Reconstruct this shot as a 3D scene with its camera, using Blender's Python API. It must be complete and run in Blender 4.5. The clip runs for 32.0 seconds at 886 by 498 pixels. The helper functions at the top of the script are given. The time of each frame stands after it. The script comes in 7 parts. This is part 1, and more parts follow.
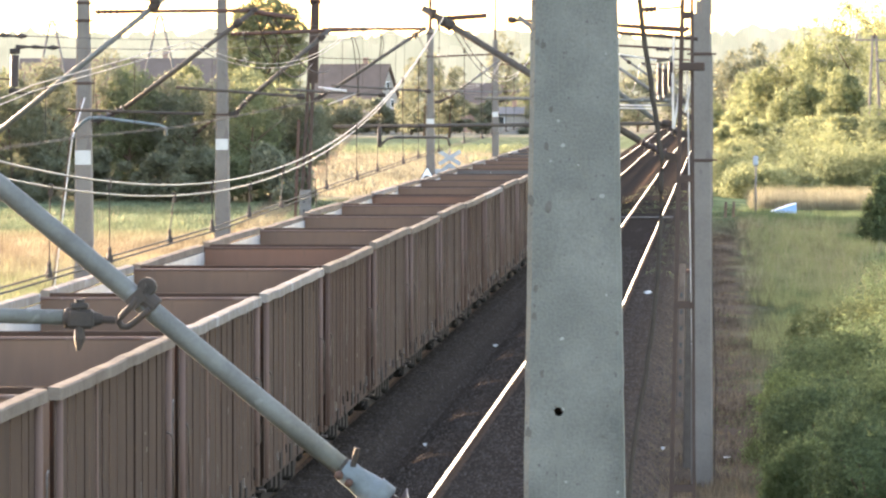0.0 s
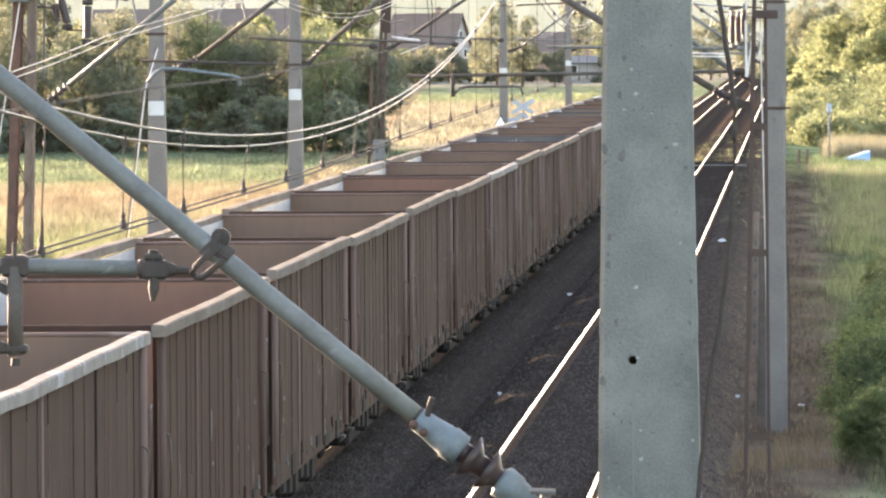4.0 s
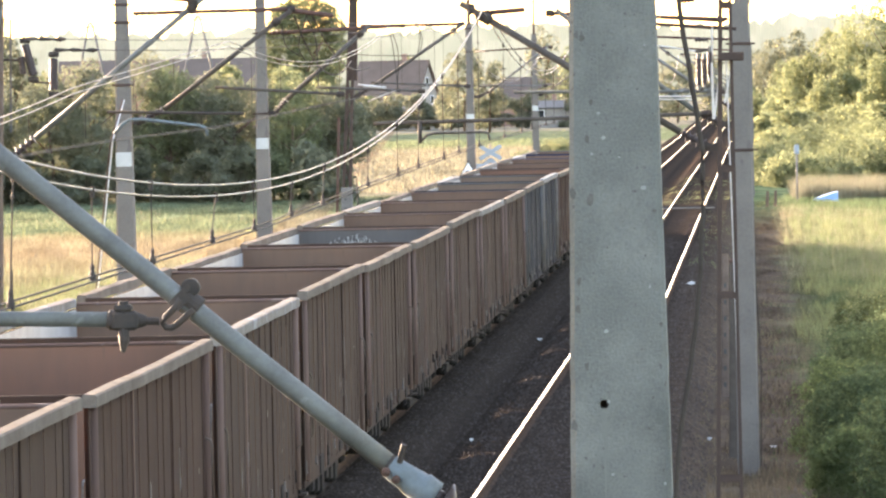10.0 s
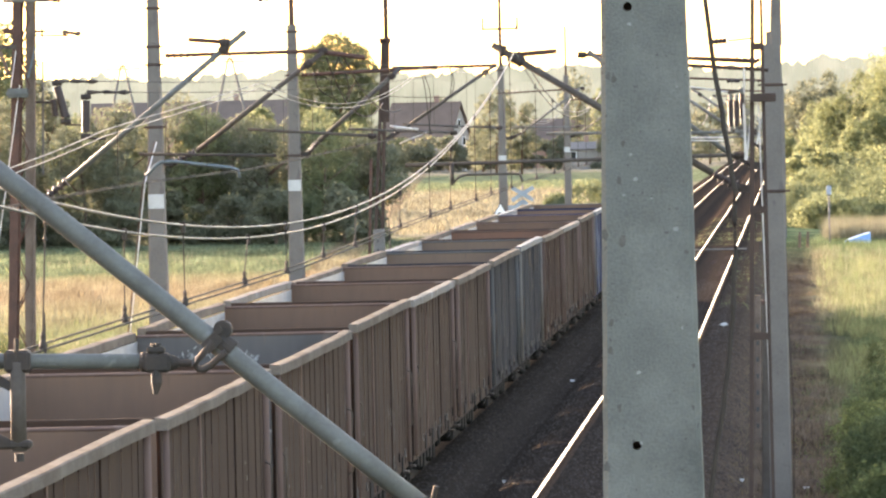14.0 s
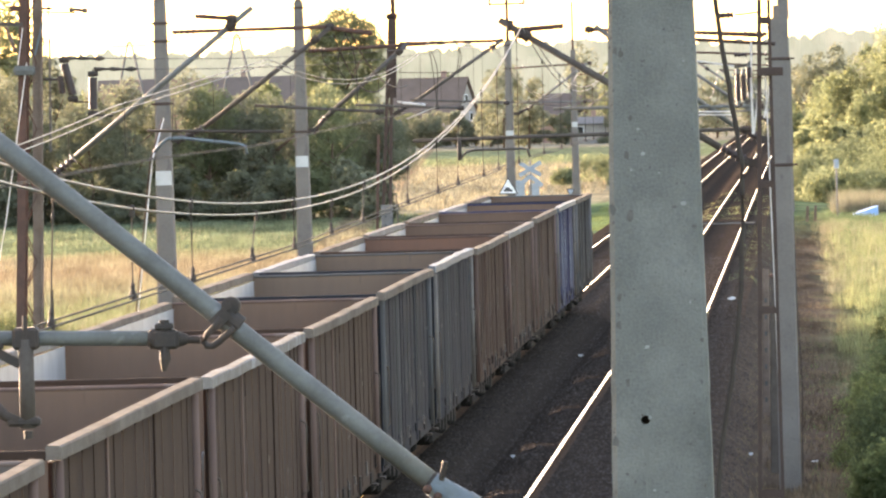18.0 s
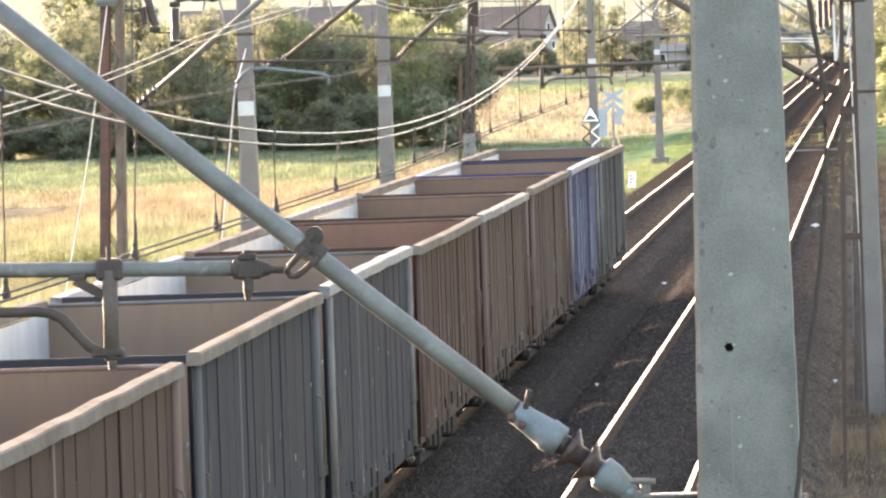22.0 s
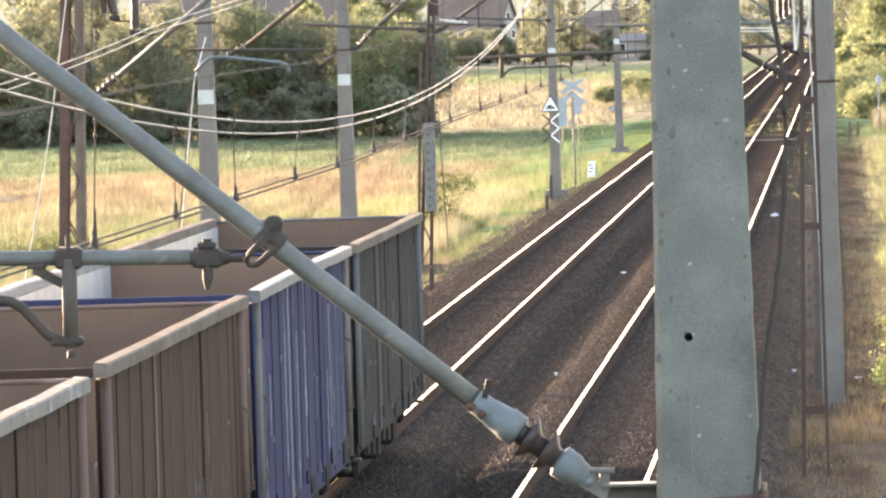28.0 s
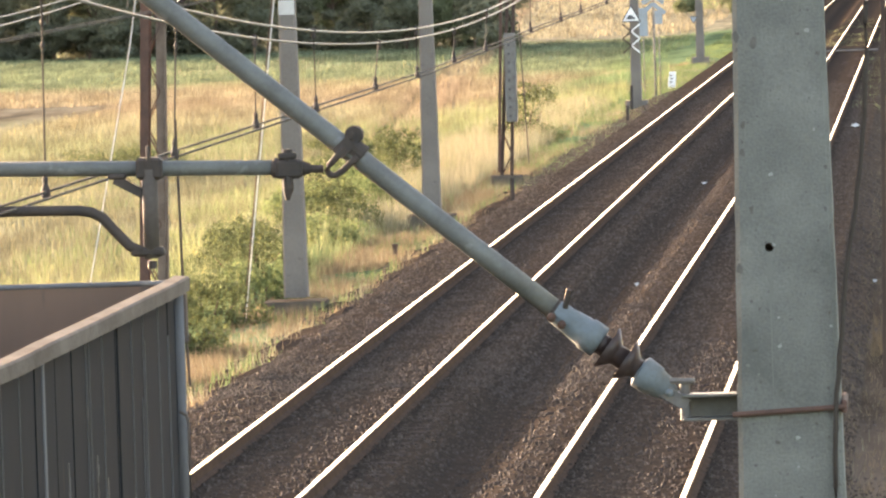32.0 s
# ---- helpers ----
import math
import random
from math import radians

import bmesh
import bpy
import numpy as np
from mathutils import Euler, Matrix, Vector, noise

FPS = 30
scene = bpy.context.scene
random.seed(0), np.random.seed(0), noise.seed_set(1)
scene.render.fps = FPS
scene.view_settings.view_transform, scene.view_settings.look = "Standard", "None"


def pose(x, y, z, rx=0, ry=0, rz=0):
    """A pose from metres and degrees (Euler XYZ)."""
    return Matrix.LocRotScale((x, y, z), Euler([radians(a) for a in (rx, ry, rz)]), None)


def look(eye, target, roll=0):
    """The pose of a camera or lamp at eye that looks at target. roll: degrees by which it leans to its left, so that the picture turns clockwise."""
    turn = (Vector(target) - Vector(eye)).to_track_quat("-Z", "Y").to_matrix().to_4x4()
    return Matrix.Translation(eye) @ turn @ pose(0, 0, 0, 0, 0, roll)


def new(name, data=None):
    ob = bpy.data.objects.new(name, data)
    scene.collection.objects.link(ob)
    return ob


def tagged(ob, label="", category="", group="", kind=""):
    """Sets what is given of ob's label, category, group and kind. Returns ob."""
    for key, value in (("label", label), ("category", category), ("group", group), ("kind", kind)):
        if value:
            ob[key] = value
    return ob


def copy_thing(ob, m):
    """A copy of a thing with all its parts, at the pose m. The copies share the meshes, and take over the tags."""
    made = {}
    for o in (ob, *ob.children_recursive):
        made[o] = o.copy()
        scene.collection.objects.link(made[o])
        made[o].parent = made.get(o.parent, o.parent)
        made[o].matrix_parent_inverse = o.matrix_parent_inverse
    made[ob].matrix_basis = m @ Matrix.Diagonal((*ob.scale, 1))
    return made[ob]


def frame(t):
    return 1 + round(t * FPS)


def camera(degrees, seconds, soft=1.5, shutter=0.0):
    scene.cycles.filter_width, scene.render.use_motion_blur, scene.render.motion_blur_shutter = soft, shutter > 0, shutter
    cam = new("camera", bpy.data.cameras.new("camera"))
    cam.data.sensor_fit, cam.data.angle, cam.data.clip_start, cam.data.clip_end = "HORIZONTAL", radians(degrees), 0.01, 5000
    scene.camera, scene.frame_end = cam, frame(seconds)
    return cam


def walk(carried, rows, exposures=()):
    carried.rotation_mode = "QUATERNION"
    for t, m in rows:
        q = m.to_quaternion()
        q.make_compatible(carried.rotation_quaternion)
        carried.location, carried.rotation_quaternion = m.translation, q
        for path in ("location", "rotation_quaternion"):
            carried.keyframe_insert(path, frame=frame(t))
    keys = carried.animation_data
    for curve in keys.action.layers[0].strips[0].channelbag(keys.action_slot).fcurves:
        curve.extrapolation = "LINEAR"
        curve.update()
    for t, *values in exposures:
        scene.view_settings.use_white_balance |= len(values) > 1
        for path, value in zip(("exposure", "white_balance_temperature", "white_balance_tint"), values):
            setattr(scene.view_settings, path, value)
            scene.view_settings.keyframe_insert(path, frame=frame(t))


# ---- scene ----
EYE = (0.0, 0.0, 5.727)


def aim(yaw, pitch, roll):
    """The pose of the tripod camera: degrees to the left of the track, upwards, and leaning left."""
    a, b = radians(yaw), radians(pitch)
    way = Vector((-math.sin(a) * math.cos(b), math.cos(a) * math.cos(b), math.sin(b)))
    return look(EYE, Vector(EYE) + 100 * way, roll)


cam = camera(7.178, 32.0, soft=2.3)
walk(cam, [
    (0, aim(2.230, -1.289, -0.065)),
    (0.5, aim(2.068, -1.295, -0.088)),
    (1, aim(2.282, -1.422, -0.127)),
    (1.5, aim(2.477, -1.327, -0.244)),
    (2, aim(2.667, -1.224, -0.353)),
    (2.5, aim(2.726, -1.274, -0.491)),
    (3, aim(2.121, -1.129, -0.051)),
    (3.5, aim(2.760, -1.713, -0.156)),
    (5.5, aim(2.513, -1.085, -0.831)),
    (6, aim(2.460, -0.551, -0.870)),
    (6.5, aim(2.439, -0.581, -1.002)),
    (7, aim(2.410, -0.629, -1.103)),
    (7.5, aim(2.376, -0.746, -1.133)),
    (8, aim(2.312, -1.032, -1.095)),
    (8.5, aim(2.267, -1.087, -1.111)),
    (9, aim(2.632, -1.123, -1.168)),
    (9.5, aim(2.599, -1.205, -1.173)),
    (10, aim(2.576, -1.324, -1.195)),
    (10.5, aim(2.526, -1.343, -1.293)),
    (11, aim(2.631, -1.246, -1.180)),
    (11.5, aim(2.728, -1.222, -1.243)),
    (12, aim(2.802, -1.283, -1.348)),
    (12.5, aim(2.839, -1.061, -1.240)),
    (13, aim(2.854, -1.021, -1.304)),
    (13.5, aim(2.847, -0.979, -1.299)),
    (15.5, aim(2.757, -0.991, -1.266)),
    (16, aim(2.795, -1.004, -1.415)),
    (16.5, aim(2.915, -1.124, -1.487)),
    (17, aim(2.856, -1.100, -1.537)),
    (17.5, aim(2.899, -1.109, -1.620)),
    (18, aim(2.899, -1.179, -1.545)),
    (18.5, aim(2.888, -1.221, -1.559)),
    (19, aim(2.868, -1.262, -1.669)),
    (19.5, aim(2.878, -1.303, -1.696)),
    (20, aim(2.892, -1.333, -1.649)),
    (20.5, aim(2.946, -1.442, -1.672)),
    (21, aim(2.980, -1.546, -1.695)),
    (21.5, aim(3.480, -1.540, -1.767)),
    (22, aim(3.590, -1.736, -1.909)),
    (22.5, aim(3.592, -1.834, -1.823)),
    (23, aim(3.515, -1.745, -1.778)),
    (23.5, aim(3.375, -1.666, -1.821)),
    (24, aim(3.253, -1.666, -1.689)),
    (24.5, aim(3.165, -1.706, -1.804)),
    (25, aim(3.045, -1.717, -1.780)),
    (25.5, aim(3.008, -1.683, -1.776)),
    (27.5, aim(3.139, -1.775, -1.793)),
    (28, aim(3.264, -1.835, -1.800)),
    (28.5, aim(3.319, -1.904, -1.820)),
    (29, aim(3.331, -1.964, -1.727)),
    (29.5, aim(3.395, -2.055, -1.813)),
    (30, aim(3.559, -2.193, -1.836)),
    (30.5, aim(3.791, -2.281, -1.840)),
    (31, aim(3.860, -2.415, -1.770)),
    (31.5, aim(3.914, -2.456, -1.816)),
    (32, aim(3.940, -2.541, -1.831)),
], exposures=[(0, 3.82, 7350, 24), (3.5, 3.82, 7350, 24), (6, 3.42, 7300, 24), (7, 2.97, 7300, 24), (8, 3.22, 7300, 24), (9, 3.37, 7300, 24), (10, 3.77, 7300, 24), (11, 3.87, 7400, 24), (12, 3.72, 7400, 24), (13, 3.52, 7400, 24), (18, 3.52, 7500, 24), (20, 3.67, 7500, 24), (21, 3.92, 7500, 24), (23.5, 3.97, 7500, 24), (25, 3.92, 7500, 24), (29, 3.72, 7600, 24), (32.0, 3.52, 7900, 24)])

# ---- world and sun ----
SUN_AZ, SUN_EL = radians(-36), radians(6.5)
world = bpy.data.worlds.new("evening_sky")
scene.world = world
world.use_nodes = True
wn = world.node_tree.nodes
sky = wn.new("ShaderNodeTexSky")
sky.sky_type, sky.sun_disc = "NISHITA", False
sky.sun_elevation, sky.sun_rotation = SUN_EL, SUN_AZ
sky.air_density, sky.dust_density, sky.ozone_density = 0.8, 2.0, 0.9
wn["Background"].inputs["Strength"].default_value = 0.15
world.node_tree.links.new(sky.outputs["Color"], wn["Background"].inputs["Color"])
sun = new("sun", bpy.data.lights.new("sun", "SUN"))
sun.data.energy, sun.data.angle, sun.data.color = 2.15, radians(0.6), (1.0, 0.87, 0.72)
sun_way = Vector((math.sin(SUN_AZ) * math.cos(SUN_EL), math.cos(SUN_AZ) * math.cos(SUN_EL), math.sin(SUN_EL)))
sun.matrix_world = look(sun_way * 100, (0, 0, 0))


# ---- materials ----
def material(name, colour, other=None, rough=0.7, metal=0.0, scale=6.0, fine=60.0, bump=0.15, stretch=(1, 1, 1),
             spots=None, spot_scale=12.0, spot_at=0.62, vary=0.0, translucent=0.0, island=False, spec=0.5, coords="Object"):
    """A surface with two colours mixed by a broad and a fine noise, optional stains, relief and per-object variation."""
    m = bpy.data.materials.new(name)
    m.use_nodes = True
    nt = m.node_tree
    n, link = nt.nodes, nt.links.new
    b = n["Principled BSDF"]
    tc = n.new("ShaderNodeTexCoord")
    mp = n.new("ShaderNodeMapping")
    mp.inputs["Scale"].default_value = stretch
    link(tc.outputs[coords], mp.inputs["Vector"])
    n1, n2 = n.new("ShaderNodeTexNoise"), n.new("ShaderNodeTexNoise")
    n1.inputs["Scale"].default_value, n2.inputs["Scale"].default_value = scale, fine
    n1.inputs["Detail"].default_value, n2.inputs["Detail"].default_value = 5, 4
    link(mp.outputs["Vector"], n1.inputs["Vector"])
    link(mp.outputs["Vector"], n2.inputs["Vector"])
    add = n.new("ShaderNodeMath")
    add.operation = "MULTIPLY_ADD"
    add.inputs[1].default_value = 0.45
    link(n2.outputs["Fac"], add.inputs[0])
    link(n1.outputs["Fac"], add.inputs[2])
    ramp = n.new("ShaderNodeValToRGB")
    ramp.color_ramp.elements[0].position, ramp.color_ramp.elements[1].position = 0.52, 0.95
    other = other or tuple(0.7 * c for c in colour)
    ramp.color_ramp.elements[0].color, ramp.color_ramp.elements[1].color = (*colour, 1), (*other, 1)
    link(add.outputs["Value"], ramp.inputs["Fac"])
    out = ramp.outputs["Color"]
    if spots:
        n3 = n.new("ShaderNodeTexNoise")
        n3.inputs["Scale"].default_value, n3.inputs["Detail"].default_value = spot_scale, 6
        link(mp.outputs["Vector"], n3.inputs["Vector"])
        r3 = n.new("ShaderNodeValToRGB")
        r3.color_ramp.elements[0].position, r3.color_ramp.elements[1].position = spot_at, spot_at + 0.06
        link(n3.outputs["Fac"], r3.inputs["Fac"])
        mix = n.new("ShaderNodeMix")
        mix.data_type = "RGBA"
        link(r3.outputs["Color"], mix.inputs["Factor"])
        link(out, mix.inputs[6])
        mix.inputs[7].default_value = (*spots, 1)
        out = mix.outputs[2]
    if vary:
        hs = n.new("ShaderNodeHueSaturation")
        rnd = n.new("ShaderNodeNewGeometry").outputs["Random Per Island"] if island else n.new("ShaderNodeObjectInfo").outputs["Random"]
        mr = n.new("ShaderNodeMapRange")
        mr.inputs["To Min"].default_value, mr.inputs["To Max"].default_value = 1 - vary, 1 + vary
        link(rnd, mr.inputs["Value"])
        link(mr.outputs["Result"], hs.inputs["Value"])
        link(out, hs.inputs["Color"])
        out = hs.outputs["Color"]
    link(out, b.inputs["Base Color"])
    b.inputs["Roughness"].default_value, b.inputs["Metallic"].default_value = rough, metal
    b.inputs["Specular IOR Level"].default_value = spec
    if bump:
        bp = n.new("ShaderNodeBump")
        bp.inputs["Strength"].default_value, bp.inputs["Distance"].default_value = bump, 0.02
        link(add.outputs["Value"], bp.inputs["Height"])
        link(bp.outputs["Normal"], b.inputs["Normal"])
    if translucent:
        tr = n.new("ShaderNodeBsdfTranslucent")
        ms = n.new("ShaderNodeMixShader")
        ms.inputs["Fac"].default_value = translucent
        link(out, tr.inputs["Color"])
        link(b.outputs["BSDF"], ms.inputs[1])
        link(tr.outputs["BSDF"], ms.inputs[2])
        link(ms.outputs["Shader"], n["Material Output"].inputs["Surface"])
    return m


CONCRETE = material("weathered_concrete", (0.170, 0.172, 0.154), (0.096, 0.099, 0.089), 0.92, scale=3.4, fine=95, bump=0.6, spots=(0.08, 0.077, 0.068), spot_scale=42, spot_at=0.655, spec=0.2)
CONCRETE_FAR = material("pole_concrete", (0.165, 0.148, 0.131), (0.122, 0.108, 0.096), 0.92, scale=1.5, fine=25, bump=0.3, spec=0.2, spots=(0.12, 0.105, 0.095), spot_scale=5, spot_at=0.62)
GALV = material("galvanised_steel", (0.125, 0.13, 0.12), (0.085, 0.085, 0.078), 0.62, 0.15, scale=8, fine=70, bump=0.15, spots=(0.17, 0.175, 0.165), spot_scale=9, spot_at=0.62, spec=0.35)
GALV_BRIGHT = material("bright_galvanised_rod", (0.56, 0.54, 0.51), (0.42, 0.38, 0.34), 0.6, 0.1, scale=3, fine=30, bump=0.1)
CASTING = material("zinc_coated_casting", (0.125, 0.152, 0.162), (0.088, 0.105, 0.11), 0.65, 0.05, scale=14, fine=80, bump=0.25, spots=(0.10, 0.075, 0.058), spot_scale=16, spot_at=0.63, spec=0.3)
FOOTING = material("mud_stained_concrete", (0.105, 0.088, 0.070), (0.075, 0.062, 0.049), 0.95, scale=2.5, fine=30, bump=0.4, spec=0.0)
DARKSTEEL = material("dark_steel", (0.038, 0.033, 0.029), (0.062, 0.046, 0.037), 0.8, 0.05, scale=9, fine=60, bump=0.2, spec=0.25)
RUSTSTEEL = material("rusty_steel", (0.108, 0.060, 0.046), (0.066, 0.042, 0.034), 0.9, 0.0, scale=5, fine=40, bump=0.25, spec=0.2)
GREYSTEEL = material("painted_grey_steel", (0.15, 0.148, 0.14), (0.10, 0.09, 0.08), 0.75, 0.1, scale=6, fine=40)
CONTACT = material("dull_contact_wire", (0.046, 0.041, 0.034), (0.032, 0.028, 0.024), 0.85, 0.0, scale=4, bump=0.0, spec=0.15)
WIRE = material("copper_wire", (0.165, 0.157, 0.138), (0.11, 0.102, 0.09), 0.55, 0.3, scale=4, bump=0.0)
BANDPAINT = material("faded_white_band", (0.46, 0.46, 0.44), (0.36, 0.36, 0.34), 0.8, scale=4, fine=30, bump=0.1)
BLACKCABLE = material("black_cable", (0.04, 0.033, 0.028), (0.055, 0.046, 0.038), 0.9, bump=0.1, spec=0.1)
CERAMIC = material("brown_porcelain", (0.046, 0.031, 0.028), (0.034, 0.024, 0.022), 0.45, bump=0.0, spec=0.3)
WHITEPAINT = material("white_paint", (0.78, 0.78, 0.76), (0.62, 0.62, 0.60), 0.6, scale=4, fine=30, bump=0.1)
BLACKPAINT = material("black_paint", (0.03, 0.03, 0.03), (0.05, 0.05, 0.05), 0.6, bump=0.05)
SIGNBACK = material("grey_sign_back", (0.26, 0.31, 0.35), (0.21, 0.25, 0.28), 0.6, 0.1, bump=0.05)
RAILTOP = material("polished_rail_head", (0.62, 0.60, 0.57), (0.5, 0.48, 0.46), 0.24, 1.0, scale=2, fine=40, bump=0.02)
RAILSIDE = material("rusty_rail_side", (0.095, 0.062, 0.045), (0.065, 0.045, 0.035), 0.85, scale=4, fine=50, bump=0.2, spec=0.0)
SLEEPER = material("stained_concrete_sleeper", (0.062, 0.051, 0.044), (0.042, 0.034, 0.029), 0.95, scale=4, fine=35, bump=0.3, vary=0.12, spec=0.0)
BALLAST = material("crushed_stone_ballast", (0.044, 0.0350, 0.0280), (0.028, 0.0225, 0.0185), 0.95, scale=6.0, fine=16, bump=0.7, spots=(0.066, 0.051, 0.039), spot_scale=13, spot_at=0.60, spec=0.0)
STONE = material("ballast_stone", (0.058, 0.045, 0.035), (0.038, 0.030, 0.024), 0.85, scale=3, fine=30, vary=0.4, island=True, bump=0.2, spec=0.1)
# haze painted in: far thicket and farm leaves are lighter than real foliage
LEAF_DARK_HAZED = material("hazed_dark_leaves", (0.17, 0.18, 0.125), (0.14, 0.15, 0.10), 0.9, scale=0.3, fine=2.0, bump=0, vary=0.12, island=True, translucent=0.55, spec=0.1)
LEAF_MID_HAZED = material("hazed_green_leaves", (0.165, 0.188, 0.105), (0.135, 0.155, 0.085), 0.9, scale=0.3, fine=2.0, bump=0, vary=0.12, island=True, translucent=0.58, spec=0.1)
LEAF_FRESH = material("fresh_green_leaves", (0.122, 0.158, 0.072), (0.094, 0.128, 0.056), 0.85, scale=0.3, fine=2.0, bump=0, vary=0.22, island=True, translucent=0.68, spec=0.1)
# palest leaves, for wood and young trees, also lightened in place of haze
LEAF_PALE_HAZED = material("hazed_pale_leaves", (0.185, 0.21, 0.115), (0.155, 0.178, 0.095), 0.9, scale=0.3, fine=2.0, bump=0, vary=0.12, island=True, translucent=0.75, spec=0.1)
LEAF_LINE = material("lineside_leaves", (0.098, 0.132, 0.066), (0.070, 0.098, 0.048), 0.85, scale=0.6, fine=3.0, bump=0, vary=0.3, island=True, translucent=0.6, spec=0.15)
NEEDLE = material("pine_needles", (0.09, 0.115, 0.055), (0.065, 0.085, 0.04), 0.9, scale=0.3, fine=2.0, bump=0, vary=0.3, island=True, translucent=0.5, spec=0.1)
STRAW = material("dry_grass", (0.200, 0.190, 0.130), (0.158, 0.152, 0.104), 0.9, scale=0.2, fine=1.5, bump=0, vary=0.3, island=True, translucent=0.5, spec=0.1)
GRASS = material("green_grass", (0.105, 0.145, 0.065), (0.08, 0.115, 0.05), 0.9, scale=0.2, fine=1.5, bump=0, vary=0.3, island=True, translucent=0.5, spec=0.1)
RIPE = material("ripe_meadow_grass", (0.172, 0.185, 0.098), (0.125, 0.148, 0.072), 0.9, scale=0.5, fine=3, bump=0, vary=0.4, island=True, translucent=0.62, spec=0.1)
LEAF_SHRUB = material("olive_shrub_leaves", (0.085, 0.10, 0.045), (0.06, 0.075, 0.034), 0.9, scale=0.3, fine=2.0, bump=0, vary=0.25, island=True, translucent=0.5, spec=0.1)
DRYWEED = material("dry_brown_weeds", (0.165, 0.13, 0.085), (0.12, 0.098, 0.064), 0.9, scale=0.2, fine=1.5, bump=0, vary=0.35, island=True, translucent=0.5, spec=0.1)
BARK = material("bark", (0.14, 0.10, 0.075), (0.09, 0.065, 0.05), 0.95, scale=5, fine=30, bump=0.5, spec=0.0)
ROOFTILE = material("clay_roof_tiles", (0.155, 0.118, 0.10), (0.125, 0.098, 0.083), 0.9, scale=0.6, fine=6, bump=0.3, spec=0.0)
PLASTER = material("old_plaster", (0.31, 0.285, 0.255), (0.25, 0.23, 0.205), 0.9, scale=0.8, fine=9, bump=0.1, spec=0.0)
BRICKWALL = material("brick_wall", (0.28, 0.19, 0.155), (0.22, 0.15, 0.125), 0.9, scale=1.0, fine=12, bump=0.2, spec=0.0)
GLASS = material("dark_window_glass", (0.03, 0.035, 0.04), (0.02, 0.025, 0.03), 0.08, bump=0.0)
TARP = material("blue_tarpaulin", (0.17, 0.31, 0.52), (0.13, 0.25, 0.44), 0.6, scale=4, fine=30, bump=0.3)
DIRT = material("dry_dirt", (0.19, 0.12, 0.075), (0.14, 0.09, 0.06), 0.95, scale=1.2, fine=14, bump=0.4, spec=0.0)
RIMWORN = material("worn_rim_steel", (0.155, 0.132, 0.11), (0.095, 0.078, 0.064), 0.95, 0.0, scale=3, fine=35, bump=0.3, stretch=(1, 0.5, 1), spec=0.03)
RIMSHINY = material("bare_rim_steel", (0.20, 0.185, 0.165), (0.13, 0.115, 0.10), 0.9, 0.0, scale=2.2, fine=30, bump=0.4, spots=(0.24, 0.24, 0.235), spot_scale=3, spot_at=0.58, spec=0.05)
RIMBRIGHT = material("polished_rim_steel", (0.165, 0.182, 0.200), (0.075, 0.080, 0.086), 0.6, 0.1, scale=4.5, fine=22, bump=0.5, stretch=(1, 2.5, 1), spec=0.12)
INNERWALL = material("scoured_inner_wall", (0.34, 0.34, 0.335), (0.24, 0.23, 0.215), 0.55, 0.25, scale=1.6, fine=12, bump=0.15, stretch=(1, 1, 0.35), spots=(0.22, 0.20, 0.18), spot_scale=3, spot_at=0.62)


# ---- mesh tools ----
def finish(bm, name, mat, smooth=False):
    me = bpy.data.meshes.new(name)
    bm.to_mesh(me)
    bm.free()
    for m in mat if isinstance(mat, (list, tuple)) else [mat]:
        me.materials.append(m)
    if smooth:
        me.polygons.foreach_set("use_smooth", [True] * len(me.polygons))
    return me


def part(name, bm, mat, parent=None, label="", smooth=False):
    """Links a bmesh as one mesh object, under a thing or a part where one is given."""
    ob = new(name, finish(bm, name, mat, smooth))
    if parent is not None:
        ob.parent = parent
    if label:
        ob["label"] = label
    return ob


def thing(name, label, category, group="", at=(0, 0, 0), rz=0.0):
    ob = new(name)
    ob.empty_display_size = 0.2
    ob.matrix_basis = pose(*at, 0, 0, rz)
    return tagged(ob, label, category, group)


def box(bm, c, s, bevel=0.0):
    """A box with centre c and size s, chamfered where asked."""
    made = bmesh.ops.create_cube(bm, size=1.0, matrix=Matrix.Translation(c) @ Matrix.Diagonal((*s, 1)))
    if bevel:
        edges = list({e for v in made["verts"] for e in v.link_edges})
        bmesh.ops.bevel(bm, geom=edges, offset=bevel, segments=1, affect="EDGES", profile=0.5)
    return bm


def beam(bm, a, b, w, h, up=(0, 0, 1)):
    """A square bar from a to b."""
    a, b = Vector(a), Vector(b)
    d = (b - a)
    length = d.length
    d.normalize()
    side = d.cross(Vector(up))
    if side.length < 1e-4:
        side = d.cross(Vector((0, 1, 0)))
    side.normalize()
    top = side.cross(d)
    vs = []
    for p in (a, b):
        for i, j in ((-1, -1), (1, -1), (1, 1), (-1, 1)):
            vs.append(bm.verts.new(p + side * (i * w / 2) + top * (j * h / 2)))
    for i in range(4):
        bm.faces.new((vs[i], vs[(i + 1) % 4], vs[4 + (i + 1) % 4], vs[4 + i]))
    bm.faces.new(vs[3::-1])
    bm.faces.new(vs[4:])
    return bm


